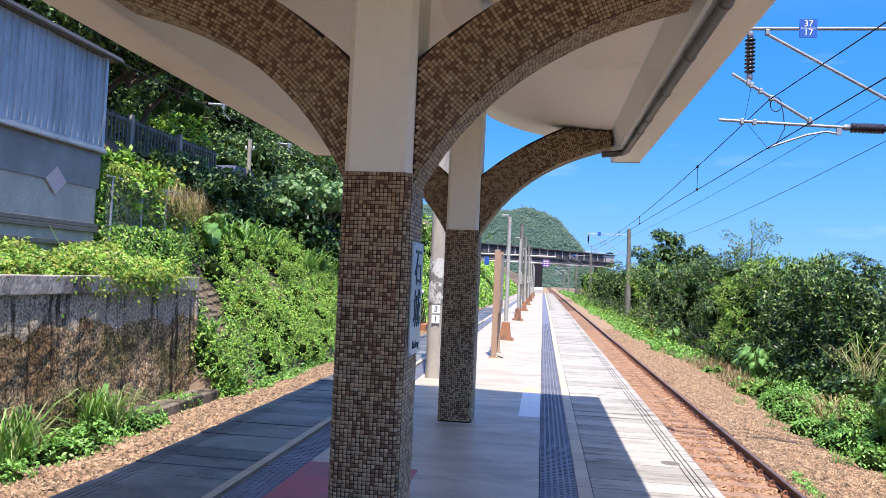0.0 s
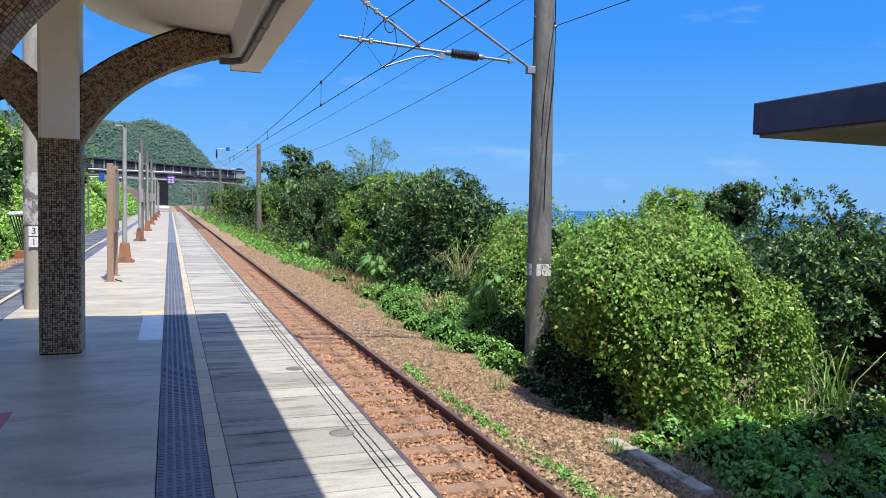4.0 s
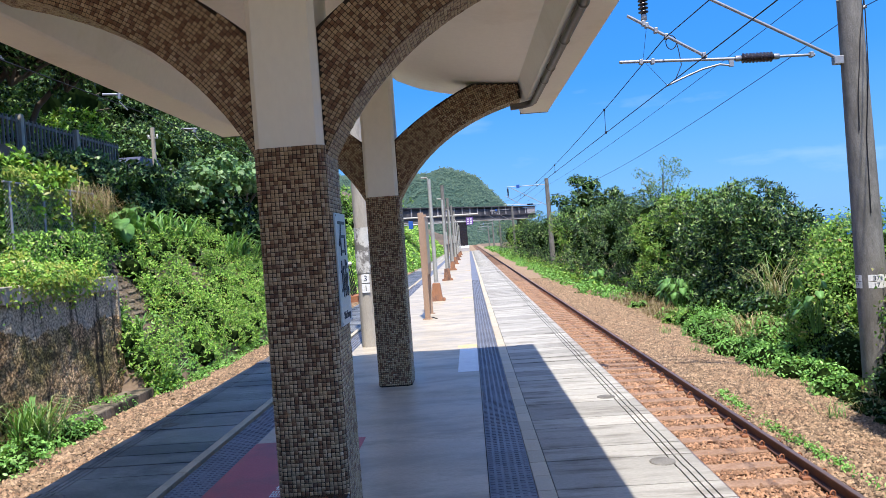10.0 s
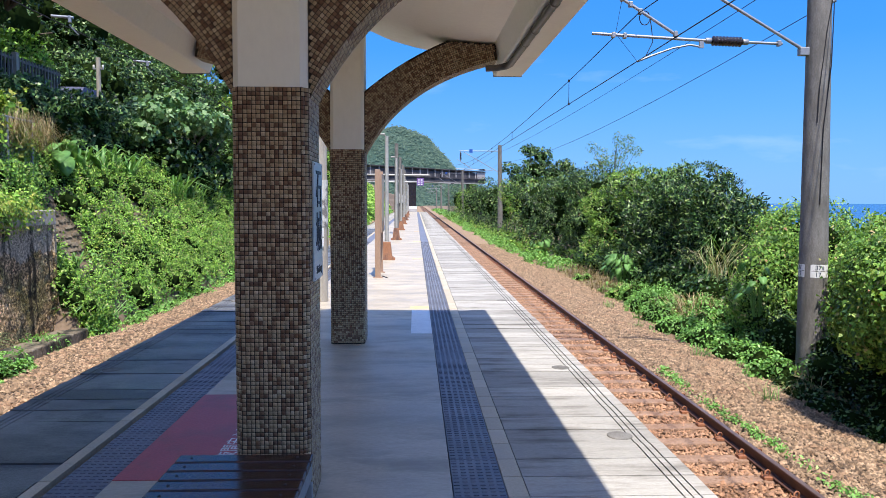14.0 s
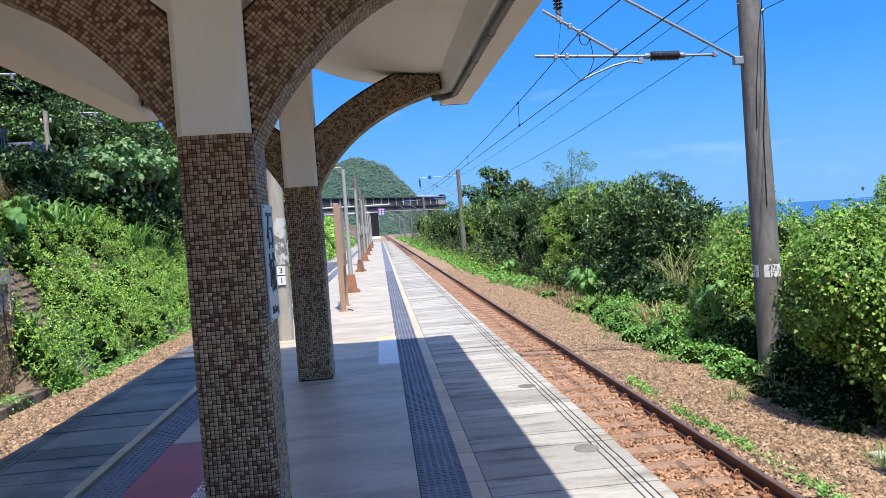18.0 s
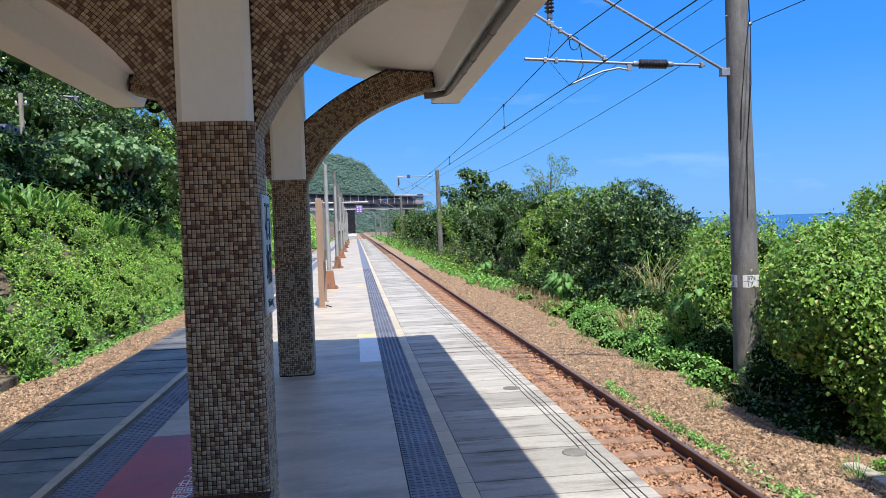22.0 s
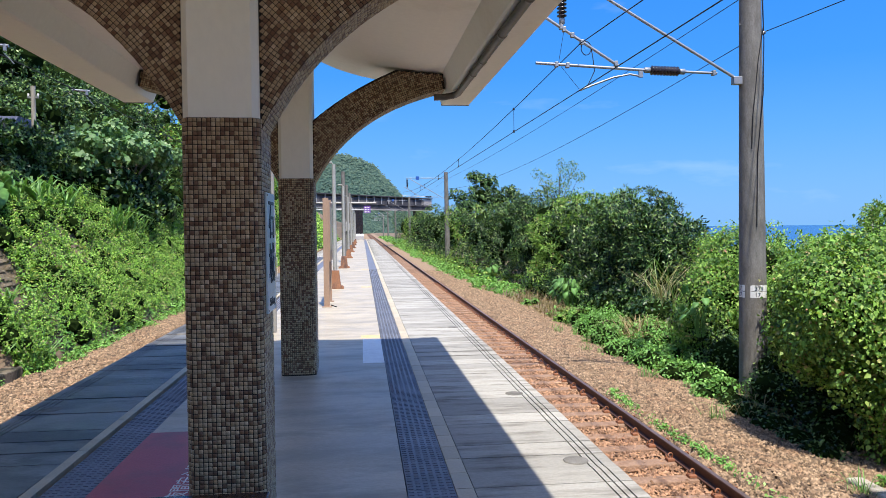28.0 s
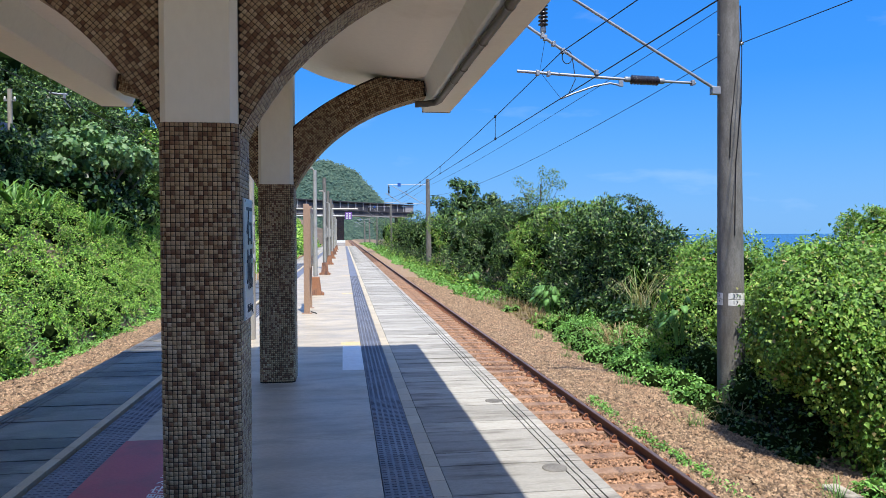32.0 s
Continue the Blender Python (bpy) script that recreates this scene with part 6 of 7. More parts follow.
for i, (x, y, r, z0, z1) in enumerate([(14.2, 11.8, 2.2, -1.7, 2.1), (16.5, 15.5, 2.6, -1.8, 1.6), (18.8, 19.5, 2.8, -1.9, 1.6), (16.2, 20.5, 2.2, -1.8, 1.5), (17.5, 26.0, 2.8, -1.9, 1.6),
                                       (21.0, 23.9, 1.0, 0.6, 2.9), (13.0, 7.5, 2.0, -1.7, 2.6), (27.0, 33.0, 3.0, -2.0, 1.8), (21.0, 27.2, 1.6, 0.0, 2.8), (22.0, 20.0, 3.0, -2, 1.7), (11.8, 10.0, 1.5, -1.7, 1.1)]):
    tree("shrub_tree", "dense green shore tree behind the creeper bush", x, y, clump(x, y, r, z0, z1, 18, 60 + i), 42000, 0.105, L_VINE if i in (4, 8) else L_DARK, aspect=0.45, near=True, core=0.72, bulk=1)

def grass_clump(name, label, x, y, r, n, size, material, lean=0.8, gz=None, width=0.014):
    P = np.stack([x + RNG.normal(0, r * 0.5, n), y + RNG.normal(0, r * 0.5, n), np.zeros(n)], 1)
    P[:, 2] = hill(P[:, 0], P[:, 1]) - 0.02 if gz is None else gz
    v, f = blade_arrays(P, size, lean, width)
    return tagged(put_mesh(name, np_mesh(name, v, f), material), label, "grass", kind="stuff")


# low weeds along the ballast edge
def weeds(name, label, centres, n, size, leaf, flat=0.55, near=True):
    """Low mounds of leafy weeds as one soft mass."""
    blobs = [(x, y, max(float(hill(x, y)), -1.48) + r * 0.15, r, r, r * flat) for x, y, r in centres]
    P, N = blob_points(lumpy(blobs, 4, 0.3, 0.5, 31), n, 0.3, 0.35)
    keep = P[:, 2] > -1.6
    N[:, 2] += 0.6
    v, f = kite_arrays(P[keep], unit(N[keep]), size, 0.55)
    ob = tagged(put_mesh(name, np_mesh(name, v, f), leaf), label, "weeds", kind="stuff")
    # near mounds get a black filling as the shade among their stems
    if near:
        part("weed_shade_core", core_mesh("core", blobs, 0.72), M_GAPSHADE, ob)
    return ob


g = np.random.default_rng(5)
def clumps_along(y0, y1, x0, x1, n, r0, r1):
    """Centres of weed mounds scattered over one patch of the verge."""
    return [(g.uniform(x0, x1), g.uniform(y0, y1), g.uniform(r0, r1)) for _ in range(n)]


edge = (clumps_along(12.8, 14.6, 5.4, 6.4, 14, 0.16, 0.42) + clumps_along(14.6, 17.6, 5.5, 7.1, 22, 0.18, 0.5) + clumps_along(17.6, 23.0, 5.85, 7.6, 30, 0.2, 0.55)
        + clumps_along(28.5, 29.5, 6.0, 6.5, 2, 0.2, 0.3))
weeds("verge_weeds", "bright green weeds in clumps along the ballast edge", edge, 60000, 0.07, L_WEED, 1.15)
P = np.stack([RNG.uniform(5.5, 8.4, 9000), 10.5 + 22 * RNG.random(9000) ** 1.3, np.zeros(9000)], 1)
P[:, 2] = np.maximum(hill(P[:, 0], P[:, 1]), -1.5) + RNG.uniform(0.0, 0.06, 9000)
v, f = kite_arrays(P, np.tile([0, 0, 1.0], (9000, 1)), 0.10, 0.5)
tagged(put_mesh("leaf_litter", np_mesh("leaf_litter", v, f), M_DRY), "dry brown leaf litter on the verge", "leaf litter", kind="stuff")
edge = [(max(5.5, 6.6 - 0.06 * (y - 24)) + g.uniform(-0.2, 0.7), y, g.uniform(0.35, 0.75)) for y in np.concatenate([np.arange(24, 25.5, 0.8), np.arange(33.5, 110, 0.8)])]
weeds("verge_weeds", "bright green weeds along the ballast edge", edge, 34000, 0.15, L_WEED, near=False)
edge = [(6.6 + g.uniform(-0.4, 1.4), y, g.uniform(0.3, 0.6)) for y in np.concatenate([np.arange(15, 18.5, 0.5), np.arange(20, 24, 0.5)])]
weeds("verge_weeds", "darker undergrowth in front of the trees", edge, 16000, 0.09, L_VINE)
edge = [(5.7 + g.uniform(0.0, 1.3), y, g.uniform(0.16, 0.34)) for y in np.arange(6.0, 8.5, 0.12)] + [(7.0 + g.uniform(-0.5, 1.6), y, g.uniform(0.2, 0.42)) for y in np.arange(6.0, 8.9, 0.14)] + [(11.0 + g.uniform(-0.8, 3.0), y, g.uniform(0.3, 0.55)) for y in np.arange(13.0, 16.5, 0.3)]
weeds("fern_patch", "bright ferny weeds in front of the creeper bush", edge, 60000, 0.075, L_WEED, 1.0)
# same ferns in the dark leaf: the shadow here is put into their colour
edge = [(8.6 + g.uniform(-0.3, 1.6), y, g.uniform(0.25, 0.5)) for y in np.arange(5.0, 9.4, 0.2)]
weeds("fern_patch", "ferns coloured dark for the shade beside the creeper bush", edge, 16000, 0.08, L_ROW, 0.9)
for k in range(9):
    grass_clump("grass_clump", "long-bladed grass among the ferny weeds", 6.3 + 0.28 * k, 8.6 - 0.2 * (k % 4), 0.18, 30, 0.5, L_GRASS, 0.9, width=0.02)
edge = [(6.0 + g.uniform(0.0, 2.2), y, g.uniform(0.5, 1.0)) for y in np.arange(38, 150, 0.8)]
weeds("verge_weeds", "mixed green undergrowth along the far verge", edge, 26000, 0.2, L_VINE, near=False)
edge = [(5.7 + g.uniform(0.0, 2.8), y, g.uniform(0.6, 1.2)) for y in np.arange(108, 240, 1.1)] + [(-6.9 + g.uniform(-0.8, 0.5), y, g.uniform(0.5, 1.2)) for y in np.arange(60, 200, 1.5)]
weeds("verge_weeds", "green undergrowth along the far line", edge, 20000, 0.35, L_WEED, near=False)
# creeping line beside the rail
line = [(3.98 + g.uniform(-0.06, 0.08) + 0.05 * math.sin(y), y, g.uniform(0.05, 0.11)) for y in np.arange(6.0, 13.0, 0.09)]
P = np.array([(x + g.normal(0, 0.05), y, float(z_right(np.array(x))) + g.uniform(0.03, 0.08)) for x, y, r in line for _ in range(26 if math.sin(y * 2.1) > -0.6 else 5)])
v, f = leaf_arrays(P, np.tile([0, 0, 1.0], (len(P), 1)), 0.045, 0.6)
tagged(put_mesh("creeping_weed", np_mesh("creeping_weed", v, f), L_WEED), "thin line of creeping weed beside the rail", "weeds", kind="stuff")


grass_clump("grass_clump", "tall arching reed grass by the shelter", 9.3, 8.6, 0.3, 60, 1.1, L_GRASS, 1.0, width=0.009)
grass_clump("grass_clump", "pale straw-coloured reed grass drooping between the trees", 8.15, 20.5, 0.34, 60, 1.25, M_STRAW, 1.5, -0.75, 0.006)
grass_clump("grass_clump", "green reed grass between the trees", 8.4, 20.9, 0.5, 45, 1.4, L_GRASS, 1.3, -0.7, 0.007)
for x, y, r, n, s in ((6.9, 19.0, 0.7, 260, 0.7), (6.6, 17.9, 0.35, 200, 0.5), (6.4, 24.6, 0.6, 260, 0.4), (6.9, 26.5, 0.8, 260, 0.45), (6.6, 29.5, 0.8, 200, 0.4), (7.0, 31.5, 0.8, 200, 0.45), (5.75, 11.6, 0.2, 120, 0.35)):
    grass_clump("dry_grass", "straw-coloured dry grass on the verge", x, y, r, n, s, M_DRY, 1.1)
grass_clump("dry_grass", "straw-coloured dry grass at the ballast edge", 5.15, 8.3, 0.25, 160, 0.45, M_DRY, 1.2)
grass_clump("dry_grass", "straw-coloured dry grass at the ballast edge", 5.5, 7.1, 0.25, 160, 0.45, M_DRY, 1.2)
for k in range(5):
    grass_clump("grass_clump", "small grass tuft on the ballast", 5.0 + 0.3 * random.random(), 8.0 + 3.2 * k, 0.12, 40, 0.35, L_GRASS, 0.9, -1.45)
pk = tagged(part("old_kerb", box_bm(5.25, 5.45, 6.6, 8.4, -1.6, -1.28, 0.02), M_CAP), "broken concrete kerb half buried in weeds", "kerb")


def big_leaf_plant(name, label, x, y, gz, n, size, h):
    """Broad heart-shaped leaves on stalks."""
    root = thing(name, label, "plant")
    for i in range(n):
        a = g.uniform(0, 6.28)
        rr, hh = g.uniform(0.15, 0.55) * h, g.uniform(0.45, 1.0) * h
        top = Vector((x + rr * math.cos(a), y + rr * math.sin(a), gz + hh))
        part("stalk", tube_bm([(x + 0.06 * math.cos(a), y + 0.06 * math.sin(a), gz), (x + rr * 0.4 * math.cos(a), y + rr * 0.4 * math.sin(a), gz + hh * 0.7), tuple(top)], 0.012, 5, None, 0.007), L_BIG, root)
        bm = bmesh.new()
        s = size * g.uniform(0.7, 1.15)
        out = [(0, 0.12), (-0.14, -0.1), (-0.34, 0.0), (-0.42, 0.25), (-0.36, 0.55), (-0.2, 0.82), (0, 1.05), (0.2, 0.82), (0.36, 0.55), (0.42, 0.25), (0.34, 0.0), (0.14, -0.1)]
        ctr = [bm.verts.new((0, t, -0.05 * t * t)) for t in (0.12, 0.4, 0.7)]
        ring = [bm.verts.new((px, py, 0.10 * abs(px) - 0.14 * py * py)) for px, py in out]
        order = [0, 0, 0, 1, 1, 2, 2, 2, 1, 1, 0, 0]
        for k in range(12):
            k2 = (k + 1) % 12
            a_, b_ = ctr[order[k]], ctr[order[k2]]
            bm.faces.new([ring[k], ring[k2], b_] + ([a_] if a_ is not b_ else []))
        bmesh.ops.scale(bm, vec=(s, s, s), verts=bm.verts)
        bmesh.ops.transform(bm, matrix=Matrix.Translation(top) @ Matrix.Rotation(a - math.pi / 2, 4, "Z") @ Matrix.Rotation(radians(-g.uniform(25, 65)), 4, "X"), verts=bm.verts)
        bmesh.ops.solidify(bm, geom=bm.faces[:], thickness=0.003)
        part("leaf", bm, L_BIG, root, smooth=True)
    return root


big_leaf_plant("taro_plant", "broad-leaved taro in front of the dark trees", 6.95, 25.6, -1.45, 44, 0.30, 1.35)
big_leaf_plant("taro_plant", "broad-leaved taro in front of the dark trees", 6.75, 41.0, -1.45, 22, 0.36, 1.1)
big_leaf_plant("taro_plant", "broad-leaved climbing plant beside the mast", 6.45, 14.6, -0.6, 15, 0.19, 1.0)

# ---------------------------------------------------------------- planting, landward slope
def slope_leaves(name, label, xr, yr, n, size, leaf, lift, seed=0.0, thresh=-9.0, far=False, tuft=False):
    """Leaf cover over the slope, in mounds; thresh leaves bare places."""
    x, y = RNG.uniform(*xr, n), RNG.uniform(*yr, n)
    m = 0.9 * fbm(x, y, 2.3, seed) + 0.7 * fbm(x, y, 5.3, seed + 3)
    k = m > thresh
    x, y, m = x[k], y[k], m[k]
    z = hill(x, y) + lift * (0.55 + 0.6 * m) * RNG.uniform(0.35, 1.0, len(x)) + 0.02
    N = np.stack([np.full(len(x), 0.4), RNG.normal(-0.5, 0.25, len(x)), np.full(len(x), 0.85)], 1)
    P = np.stack([x, y, z], 1)
    for cy, cd, cr in ((18.4, 1.5, 0.75), (18.0, 0.8, 0.42), (23.5, 1.7, 0.4)):
        k = ((P[:, 1] - cy) / cr) ** 2 + (((-7.25 - P[:, 0]) - cd) / cr) ** 2 > RNG.uniform(0.5, 1.3, len(P))
        P, N = P[k], N[k]
    if tuft:
        v, f = rosette_arrays(P[::6], unit(N[::6]), size, 6, 0.5)
    else:
        v, f = (kite_arrays if far else leaf_arrays)(P, unit(N), size, 0.55)
    return tagged(put_mesh(name, np_mesh(name, v, f), leaf), label, "creepers", kind="stuff")


slope_leaves("slope_creepers", "bright green creepers covering the steep slope", (-9.9, -6.95), (16.55, 34), 120000, 0.066, L_HILL, 0.9, thresh=-0.1, tuft=True)
q = np.random.default_rng(77)
mounds = []
while len(mounds) < 170:
    my_, md = 16.7 + 24 * q.random() ** 1.3, q.uniform(0.15, 2.45)
    r = q.uniform(0.26, 0.62)
    mx_ = float(-7.25 - md)
    if all(((my_ - cy) / (cr + r)) ** 2 + ((md - cd) / (cr + r)) ** 2 > 0.8 for cy, cd, cr in ((18.4, 1.5, 0.6), (18.0, 0.8, 0.35), (23.5, 1.7, 0.3))):
        mounds.append((mx_, my_, float(hill(mx_, my_)) + r * 0.25, r, r * q.uniform(0.9, 1.3), r * q.uniform(0.6, 0.95)))
P, N = blob_points(lumpy(mounds, 3, 0.3, 0.5, 21), 125000, 0.3, 0.35)
N += (0.0, -0.4, 0.6)
v, f = rosette_arrays(P[::6], unit(N[::6]), 0.066, 6, 0.5)
clump_ob = tagged(put_mesh("slope_clumps", np_mesh("slope_clumps", v, f), L_HILL), "rounded clumps of creeper standing out on the slope", "creepers", kind="stuff")
# black lumps inside the clumps, for the shade in their crevices
part("foliage_shade_core", core_mesh("core", mounds, 0.7), M_GAPSHADE, clump_ob)
slope_leaves("slope_creepers", "bright green creepers covering the steep slope", (-10.2, -6.8), (34, 75), 24000, 0.22, L_HILL, 0.7, tuft=True)
slope_leaves("slope_creepers", "creepers trailing down beside the wall end", (-8.7, -7.2), (16.55, 17.5), 9000, 0.06, L_HILL, 0.5, 2.0, tuft=True)
slope_leaves("slope_creepers", "bright green creepers along the far slope", (-14, -6.6), (75, 200), 40000, 0.5, L_HILL, 1.0, far=True)
slope_leaves("slope_weeds", "fresh light green weeds at the foot of the slope", (-8.4, -7.0), (16.55, 60), 26000, 0.095, L_WEED, 0.35, 4.0, -0.1, True)
# dark leaf layer painted in as the shade of the slope's crevices
slope_leaves("slope_shade_leaves", "creepers coloured dark for the shade under the bright ones on the slope", (-10.2, -7.1), (16.6, 60), 12000, 0.12, L_DARK, 0.3, 9.0, tuft=True)
slope_leaves("slope_shade_leaves", "mid-green creeper patches on the slope", (-9.7, -7.4), (16.6, 40), 20000, 0.085, L_VINE, 1.1, 9.0, 0.3, tuft=True)
slope_leaves("slope_dry_stems", "half-dry yellow creepers between the green ones", (-9.6, -7.4), (16.6, 40), 14000, 0.07, L_YELLOW, 0.9, 6.0, 0.35, True)
# rubble facing that shows between the creepers
rev = thing("stone_revetment", "rough brown rubble stones facing the slope beside the wall", "revetment")
for r in range(17):
    for q in range(3, 16):
        d = 0.25 + 0.115 * r
        yq = 16.66 + 0.2 * q + 0.01 * r + (0.1 if r % 2 else 0) + random.uniform(-0.03, 0.03)
        w, h = random.uniform(0.05, 0.11), random.uniform(0.035, 0.068)
        o = part("stone", box_bm(-h, h, -w, w, -0.09, 0.05, 0.018), M_OLDWALL, rev)
        o.matrix_basis = pose(-7.25 - d, yq, float(hill(-7.25 - d, yq)) + random.uniform(-0.05, 0.02), random.uniform(-14, 14), 57 + random.uniform(-12, 12), random.uniform(-12, 12))
slope_leaves("wall_top_creepers", "yellowing creepers spilling over the wall top", (-9.4, -7.9), (4, 16.4), 24000, 0.085, L_YELLOW, 0.42, 2.0)
slope_leaves("wall_top_creepers", "yellowing creepers spilling over the wall top", (-9.4, -8.0), (6, 18.0), 9000, 0.09, L_HILL, 0.5, 5.0)
# curtain over the coping end
P = np.stack([RNG.uniform(-7.95, -7.84, 1500), 14.3 + RNG.normal(0, 0.9, 1500), 1.5 - np.abs(RNG.normal(0, 0.22, 1500))], 1)
v, f = leaf_arrays(P, np.tile([1.0, -0.2, 0.3], (1500, 1)), 0.08, 0.6)
tagged(put_mesh("wall_top_creepers", np_mesh("wall_top_creepers", v, f), L_YELLOW), "creeper hanging over the coping", "creepers", kind="stuff")
P = np.stack([RNG.uniform(-10.1, -9.42, 15000), RNG.uniform(14.9, 19.2, 15000), 1.5 + 2.0 * RNG.random(15000) ** 1.3], 1)
P = P[fbm(P[:, 1], P[:, 2], 2.3, 1.0) > -0.15]
v, f = leaf_arrays(P, np.tile([1.0, -0.5, 0.6], (len(P), 1)), 0.10, 0.55)
tagged(put_mesh("fence_creepers", np_mesh("fence_creepers", v, f), L_HILL), "green creepers pressing through the chain-link fence", "creepers", kind="stuff")
P = np.stack([RNG.uniform(-9.4, -9.0, 5000), RNG.uniform(14.9, 18.6, 5000), 1.4 + 1.1 * RNG.random(5000) ** 1.5], 1)
v, f = leaf_arrays(P, np.tile([1.0, -0.5, 0.6], (len(P), 1)), 0.08, 0.55)
tagged(put_mesh("fence_creepers", np_mesh("fence_creepers", v, f), L_HILL), "green creepers at the foot of the chain-link fence", "creepers", kind="stuff")
# dry stems hanging over the fence
P = np.stack([fx + RNG.normal(0.0, 0.14, 900), RNG.uniform(17.5, 19.3, 900), 3.5 + RNG.normal(0, 0.14, 900)], 1)
v, f = blade_arrays(P, 0.55, 1.6, 0.006)
v[:, 2] = 2 * np.repeat(P[:, 2], 8) - v[:, 2]
tagged(put_mesh("fence_creepers", np_mesh("fence_creepers", v, f), M_DRY), "dry straw-coloured stems hanging over the chain-link fence", "creepers", kind="stuff")
# creepers on the chain-link fence
P = np.stack([fx - 0.1 + RNG.normal(0, 0.1, 2600), RNG.uniform(15.0, 18.9, 2600), 3.6 - np.abs(RNG.normal(0, 0.42, 2600))], 1)
P[:, 2] += 0.28 * np.sin(P[:, 1] * 1.3)
v, f = leaf_arrays(P, np.tile([1.0, -0.4, 0.6], (len(P), 1)), 0.09, 0.55)
tagged(put_mesh("fence_creepers", np_mesh("fence_creepers", v, f), L_YELLOW), "half-dry creepers draped over the chain-link fence", "creepers", kind="stuff")
for i, (x, y, r, z0, z1, leaf) in enumerate([(-10.3, 16.2, 1.0, 1.8, 4.3, L_HILL), (-10.5, 18.2, 1.0, 1.8, 4.0, L_YELLOW), (-11.4, 19.4, 1.1, 2.2, 4.9, L_DARK), (-11.4, 21.2, 1.2, 2.2, 5.0, L_DARK), (-11.3, 23.0, 1.3, 2.0, 5.1, L_DARK), (-11.2, 25.2, 1.4, 1.8, 5.2, L_DARK),
                                             (-11.3, 27.6, 1.5, 1.8, 5.3, L_DARK), (-10.4, 40.0, 2.2, 1.0, 5.9, L_DARK), (-10.4, 46.0, 2.4, 1.0, 6.3, L_DARK), (-10.3, 54.0, 2.6, 1.0, 6.8, L_HILL), (-10.5, 63.0, 2.8, 1.0, 7.0, L_VINE),
                                             (-10.8, 74.0, 3.0, 1.0, 7.5, L_VINE), (-11.5, 88.0, 3.4, 1.0, 8.0, L_HILL), (-12.0, 105.0, 4.0, 1.0, 9.0, L_VINE)]):
    tree("slope_tree", "leafy tree on the shaded bench above the slope", x, y, clump(x, y, r, z0, z1, 16, 90 + i), 16000 if y < 45 else 8000, 0.15 if y < 45 else 0.26, leaf, aspect=0.5, near=True, core=0.8, bulk=1)
# round-leaved trees: a lit umbrella of pale leaves over bare stems
for i, (x, y, r, z1) in enumerate([(-10.1, 27.9, 1.25, 5.2), (-10.0, 29.9, 1.5, 5.8), (-9.8, 32.4, 1.5, 5.9), (-9.7, 35.2, 1.6, 5.6)]):
    q = np.random.default_rng(170 + i)
    dome = []
    for k in range(16):
        an, rr = q.uniform(0, 6.28), r * math.sqrt(q.uniform(0.0, 1.0))
        dome.append((rr * math.cos(an), rr * math.sin(an), z1 - 0.35 - 0.75 * (rr / r) ** 2 + q.normal(0, 0.12), q.uniform(0.4, 0.62), q.uniform(0.4, 0.62), q.uniform(0.22, 0.32)))
    um = tree("round_leaved_tree", "umbrella-crowned tree with large pale round leaves over a dark hollow", x, y, dome, 4200, 0.21, L_PALE, 0.07, aspect=0.9, core=0, inner=0.5, limbs=9)
    # shade under the umbrella put into darker leaves and a near-black core
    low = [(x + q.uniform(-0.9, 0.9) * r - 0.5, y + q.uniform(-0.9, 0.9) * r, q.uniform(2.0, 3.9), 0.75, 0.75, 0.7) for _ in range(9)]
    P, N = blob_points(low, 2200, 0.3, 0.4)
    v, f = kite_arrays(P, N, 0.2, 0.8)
    put_mesh("inner_leaves", np_mesh("inner_leaves", v, f), L_DARK, um, "leaves coloured dark for the shade inside the hollow")
    part("foliage_shade_core", core_mesh("core", low, 0.72), M_GAPSHADE, um)
for i, (x, y, r, z0, z1) in enumerate([(-11.9, 18.6, 2.2, 7.4, 10.2), (-11.9, 21.6, 2.1, 7.6, 10.0), (-11.9, 24.6, 2.0, 7.8, 10.6), (-15.4, 27.0, 2.2, 4.6, 7.4), (-15.6, 31.5, 2.4, 4.6, 7.0), (-15.5, 17.5, 3.4, 6.2, 11.0), (-15.5, 23.0, 3.4, 7.4, 11.5), (-16.0, 37.0, 3.6, 4.6, 9.5), (-15.2, 43.0, 3.6, 4.6, 10.0), (-16.0, 50.0, 4.2, 4.5, 12.0), (-16.5, 58.0, 4.5, 4.5, 12.5),
                                       (-17.0, 70.0, 5.0, 4.5, 13.5), (-18.5, 84.0, 5.5, 4.5, 14.0), (-21.0, 28.0, 5.0, 5, 15), (-20.5, 36.0, 5.0, 5, 15), (-22.0, 44.0, 5.5, 5, 16), (-20.5, 20.0, 5.0, 6, 15), (-20.0, 52.0, 5.0, 5, 16), (-22, 60, 6, 5, 16)]):
    reach = 3.2 if x > -12 else 0.0
    tree("hill_tree", "large spreading tree above the road", x - reach, y, [(q[0] + reach, *q[1:]) for q in clump(x, y, r, z0, z1, 20, 130 + i)], 30000 if y < 45 else 9000, 0.17 if y < 45 else 0.27, L_HILL if i == 3 else L_VINE if i in (9, 11) else L_DARK, 0.13, aspect=0.5, limbs=8, near=True, core=0.66, bulk=6)
big_leaf_plant("taro_plant", "bright giant taro on the slope", -9.4, 20.2, float(hill(-9.4, 20.2)) + 0.2, 11, 0.5, 1.0)
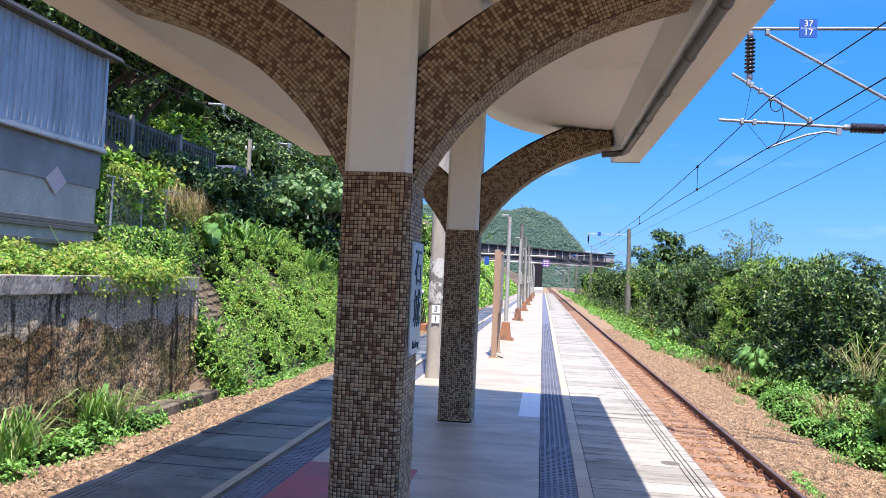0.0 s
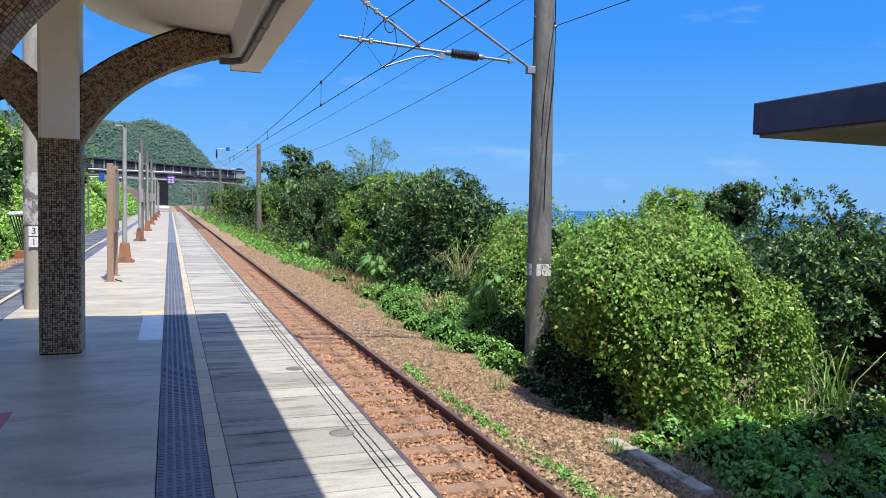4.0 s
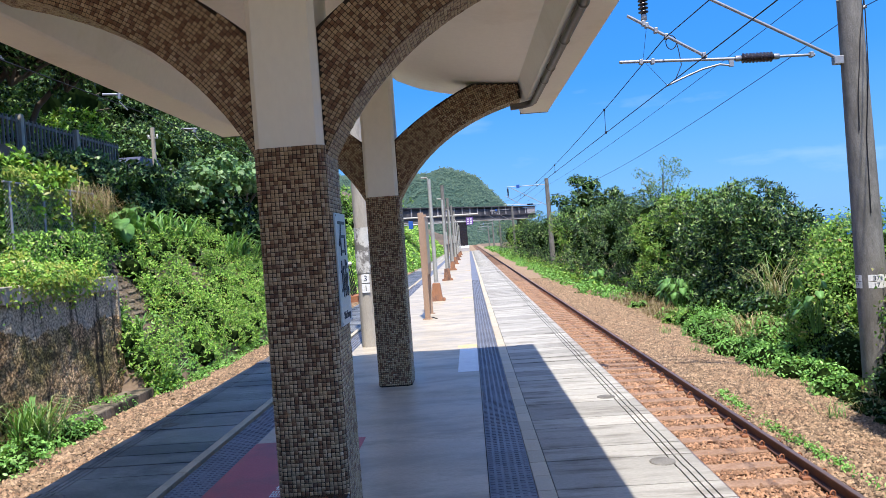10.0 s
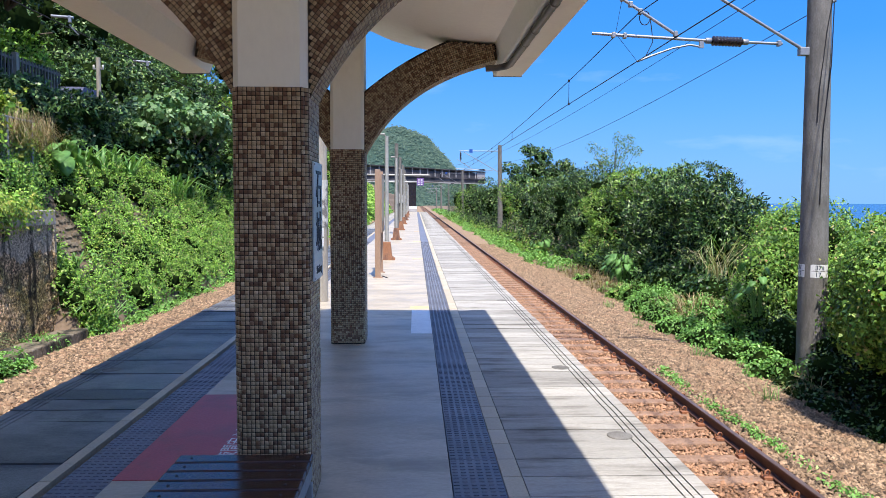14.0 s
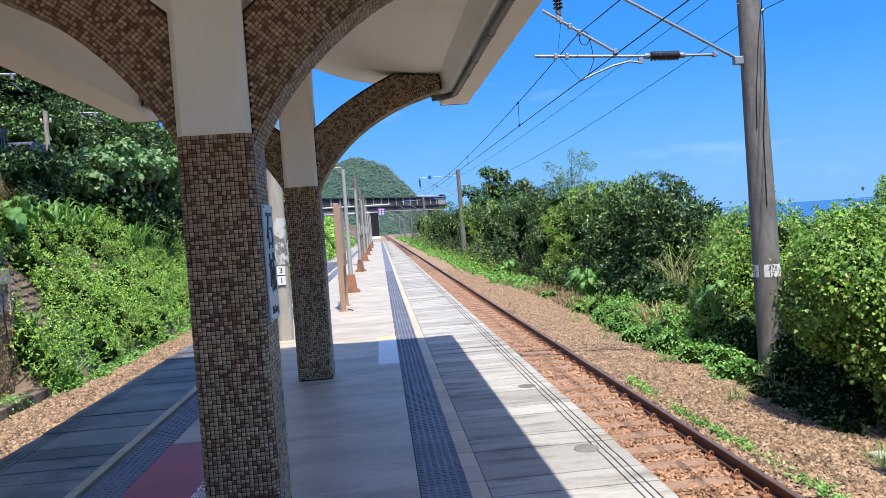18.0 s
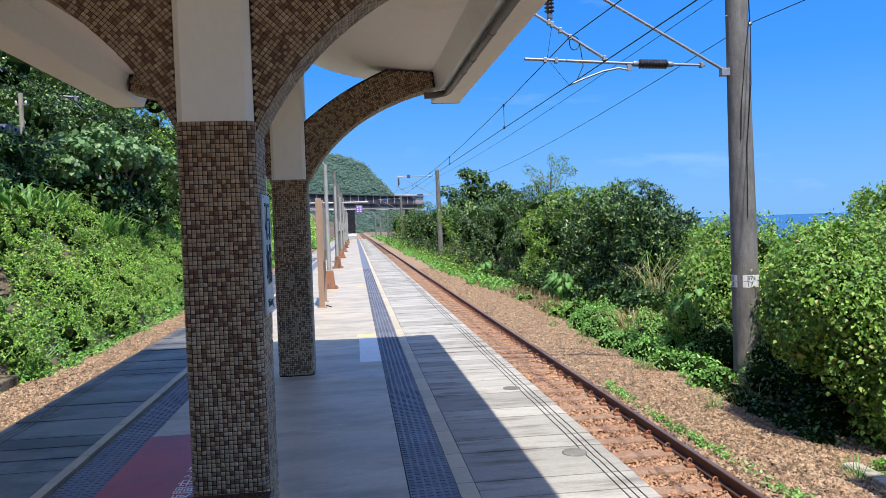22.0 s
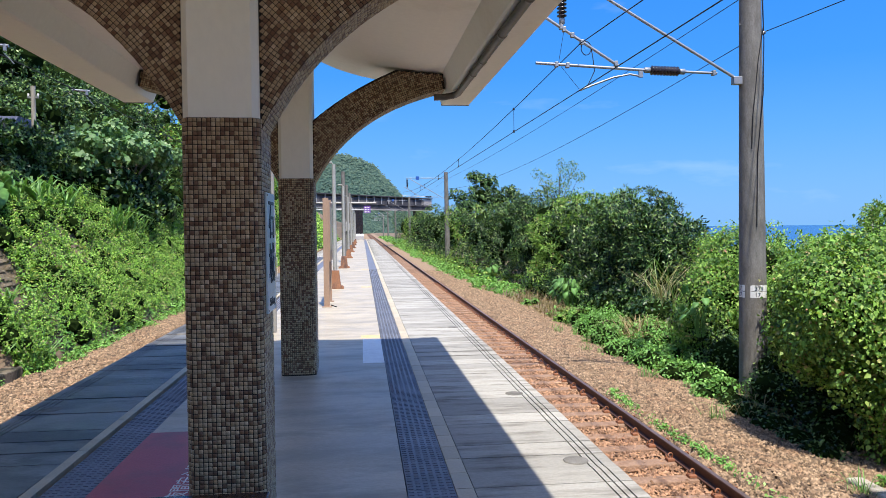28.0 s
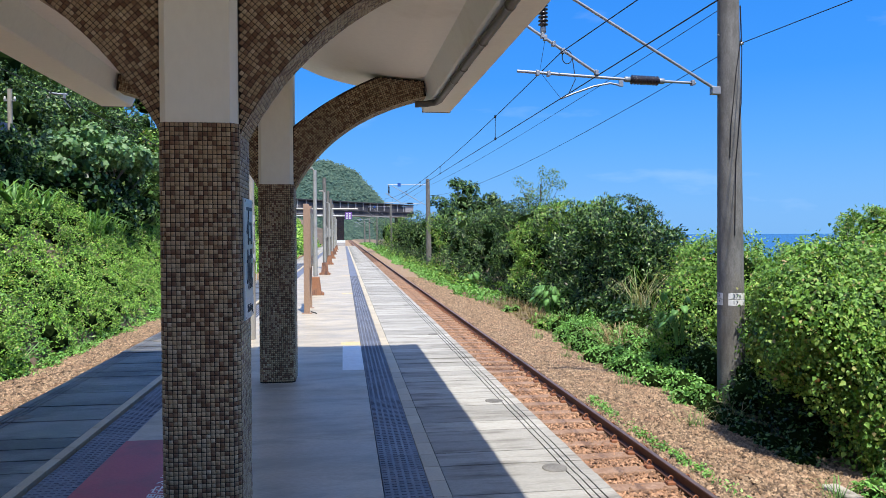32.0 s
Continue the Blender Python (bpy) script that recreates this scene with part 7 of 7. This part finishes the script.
big_leaf_plant("taro_plant", "bright giant taro on the slope", -9.6, 21.3, float(hill(-9.6, 21.3)) + 0.2, 11, 0.5, 1.0)


def spiky(x, y, gz, n, size):
    P = np.tile([x, y, gz], (n, 1)) + RNG.normal(0, 0.06, (n, 3))
    v, f = blade_arrays(P, size, 1.1, 0.035)
    return tagged(put_mesh("spider_lily", np_mesh("spider_lily", v, f), L_BIG), "strap-leaved lily clump on the slope", "plant", kind="stuff")


for x, y in ((-9.6, 21.9), (-9.5, 22.8), (-9.6, 23.7), (-9.4, 24.6), (-8.9, 27.6), (-8.9, 28.4), (-8.9, 29.3), (-8.8, 30.3), (-7.3, 16.95), (-7.25, 17.5), (-8.0, 17.6)):
    spiky(x, y, float(hill(x, y)) + 0.1, 30, 1.0 if x < -8.5 else 0.6)
# weeds and grass along the wall foot
lw = [(-7.2 + g.uniform(-0.4, 0.25), y, g.uniform(0.25, 0.5)) for y in np.arange(7.0, 14.0, 0.28)] + [(-6.95 + g.uniform(-0.3, 0.2), y, g.uniform(0.2, 0.38)) for y in np.arange(17.0, 34.0, 0.35)] + [(-7.6, 15.1, 0.4), (-7.6, 15.5, 0.35)]
weeds("wall_foot_weeds", "bright green weeds along the foot of the wall", lw, 60000, 0.07, L_WEED, 0.9)
grass_clump("grass_clump", "long grass tuft at the foot of the wall", -7.5, 12.4, 0.35, 220, 0.95, L_GRASS, 1.0)
grass_clump("grass_clump", "long grass tuft at the foot of the wall", -7.6, 10.3, 0.35, 180, 0.9, L_GRASS, 1.0)
car = thing("parked_car", "dark blue car roof glimpsed behind the road fence", "car", at=(-13.8, 30.5, 4.6))
part("body", prism_bm([(-2.0, 0.35), (-1.9, 0.8), (-1.2, 0.9), (-0.7, 1.4), (1.0, 1.42), (1.7, 0.95), (2.1, 0.85), (2.1, 0.35)], "x", -0.8, 0.8, 0.05), M_NAVY, car)
for sx in (-0.75, 0.75):
    for sy in (-1.25, 1.3):
        part("wheel", lathe_bm([(0.2, -0.1), (0.31, -0.09), (0.31, 0.09), (0.2, 0.1)], 14, (sx, sy, 0.31), (1, 0, 0)), M_WIRE, car)
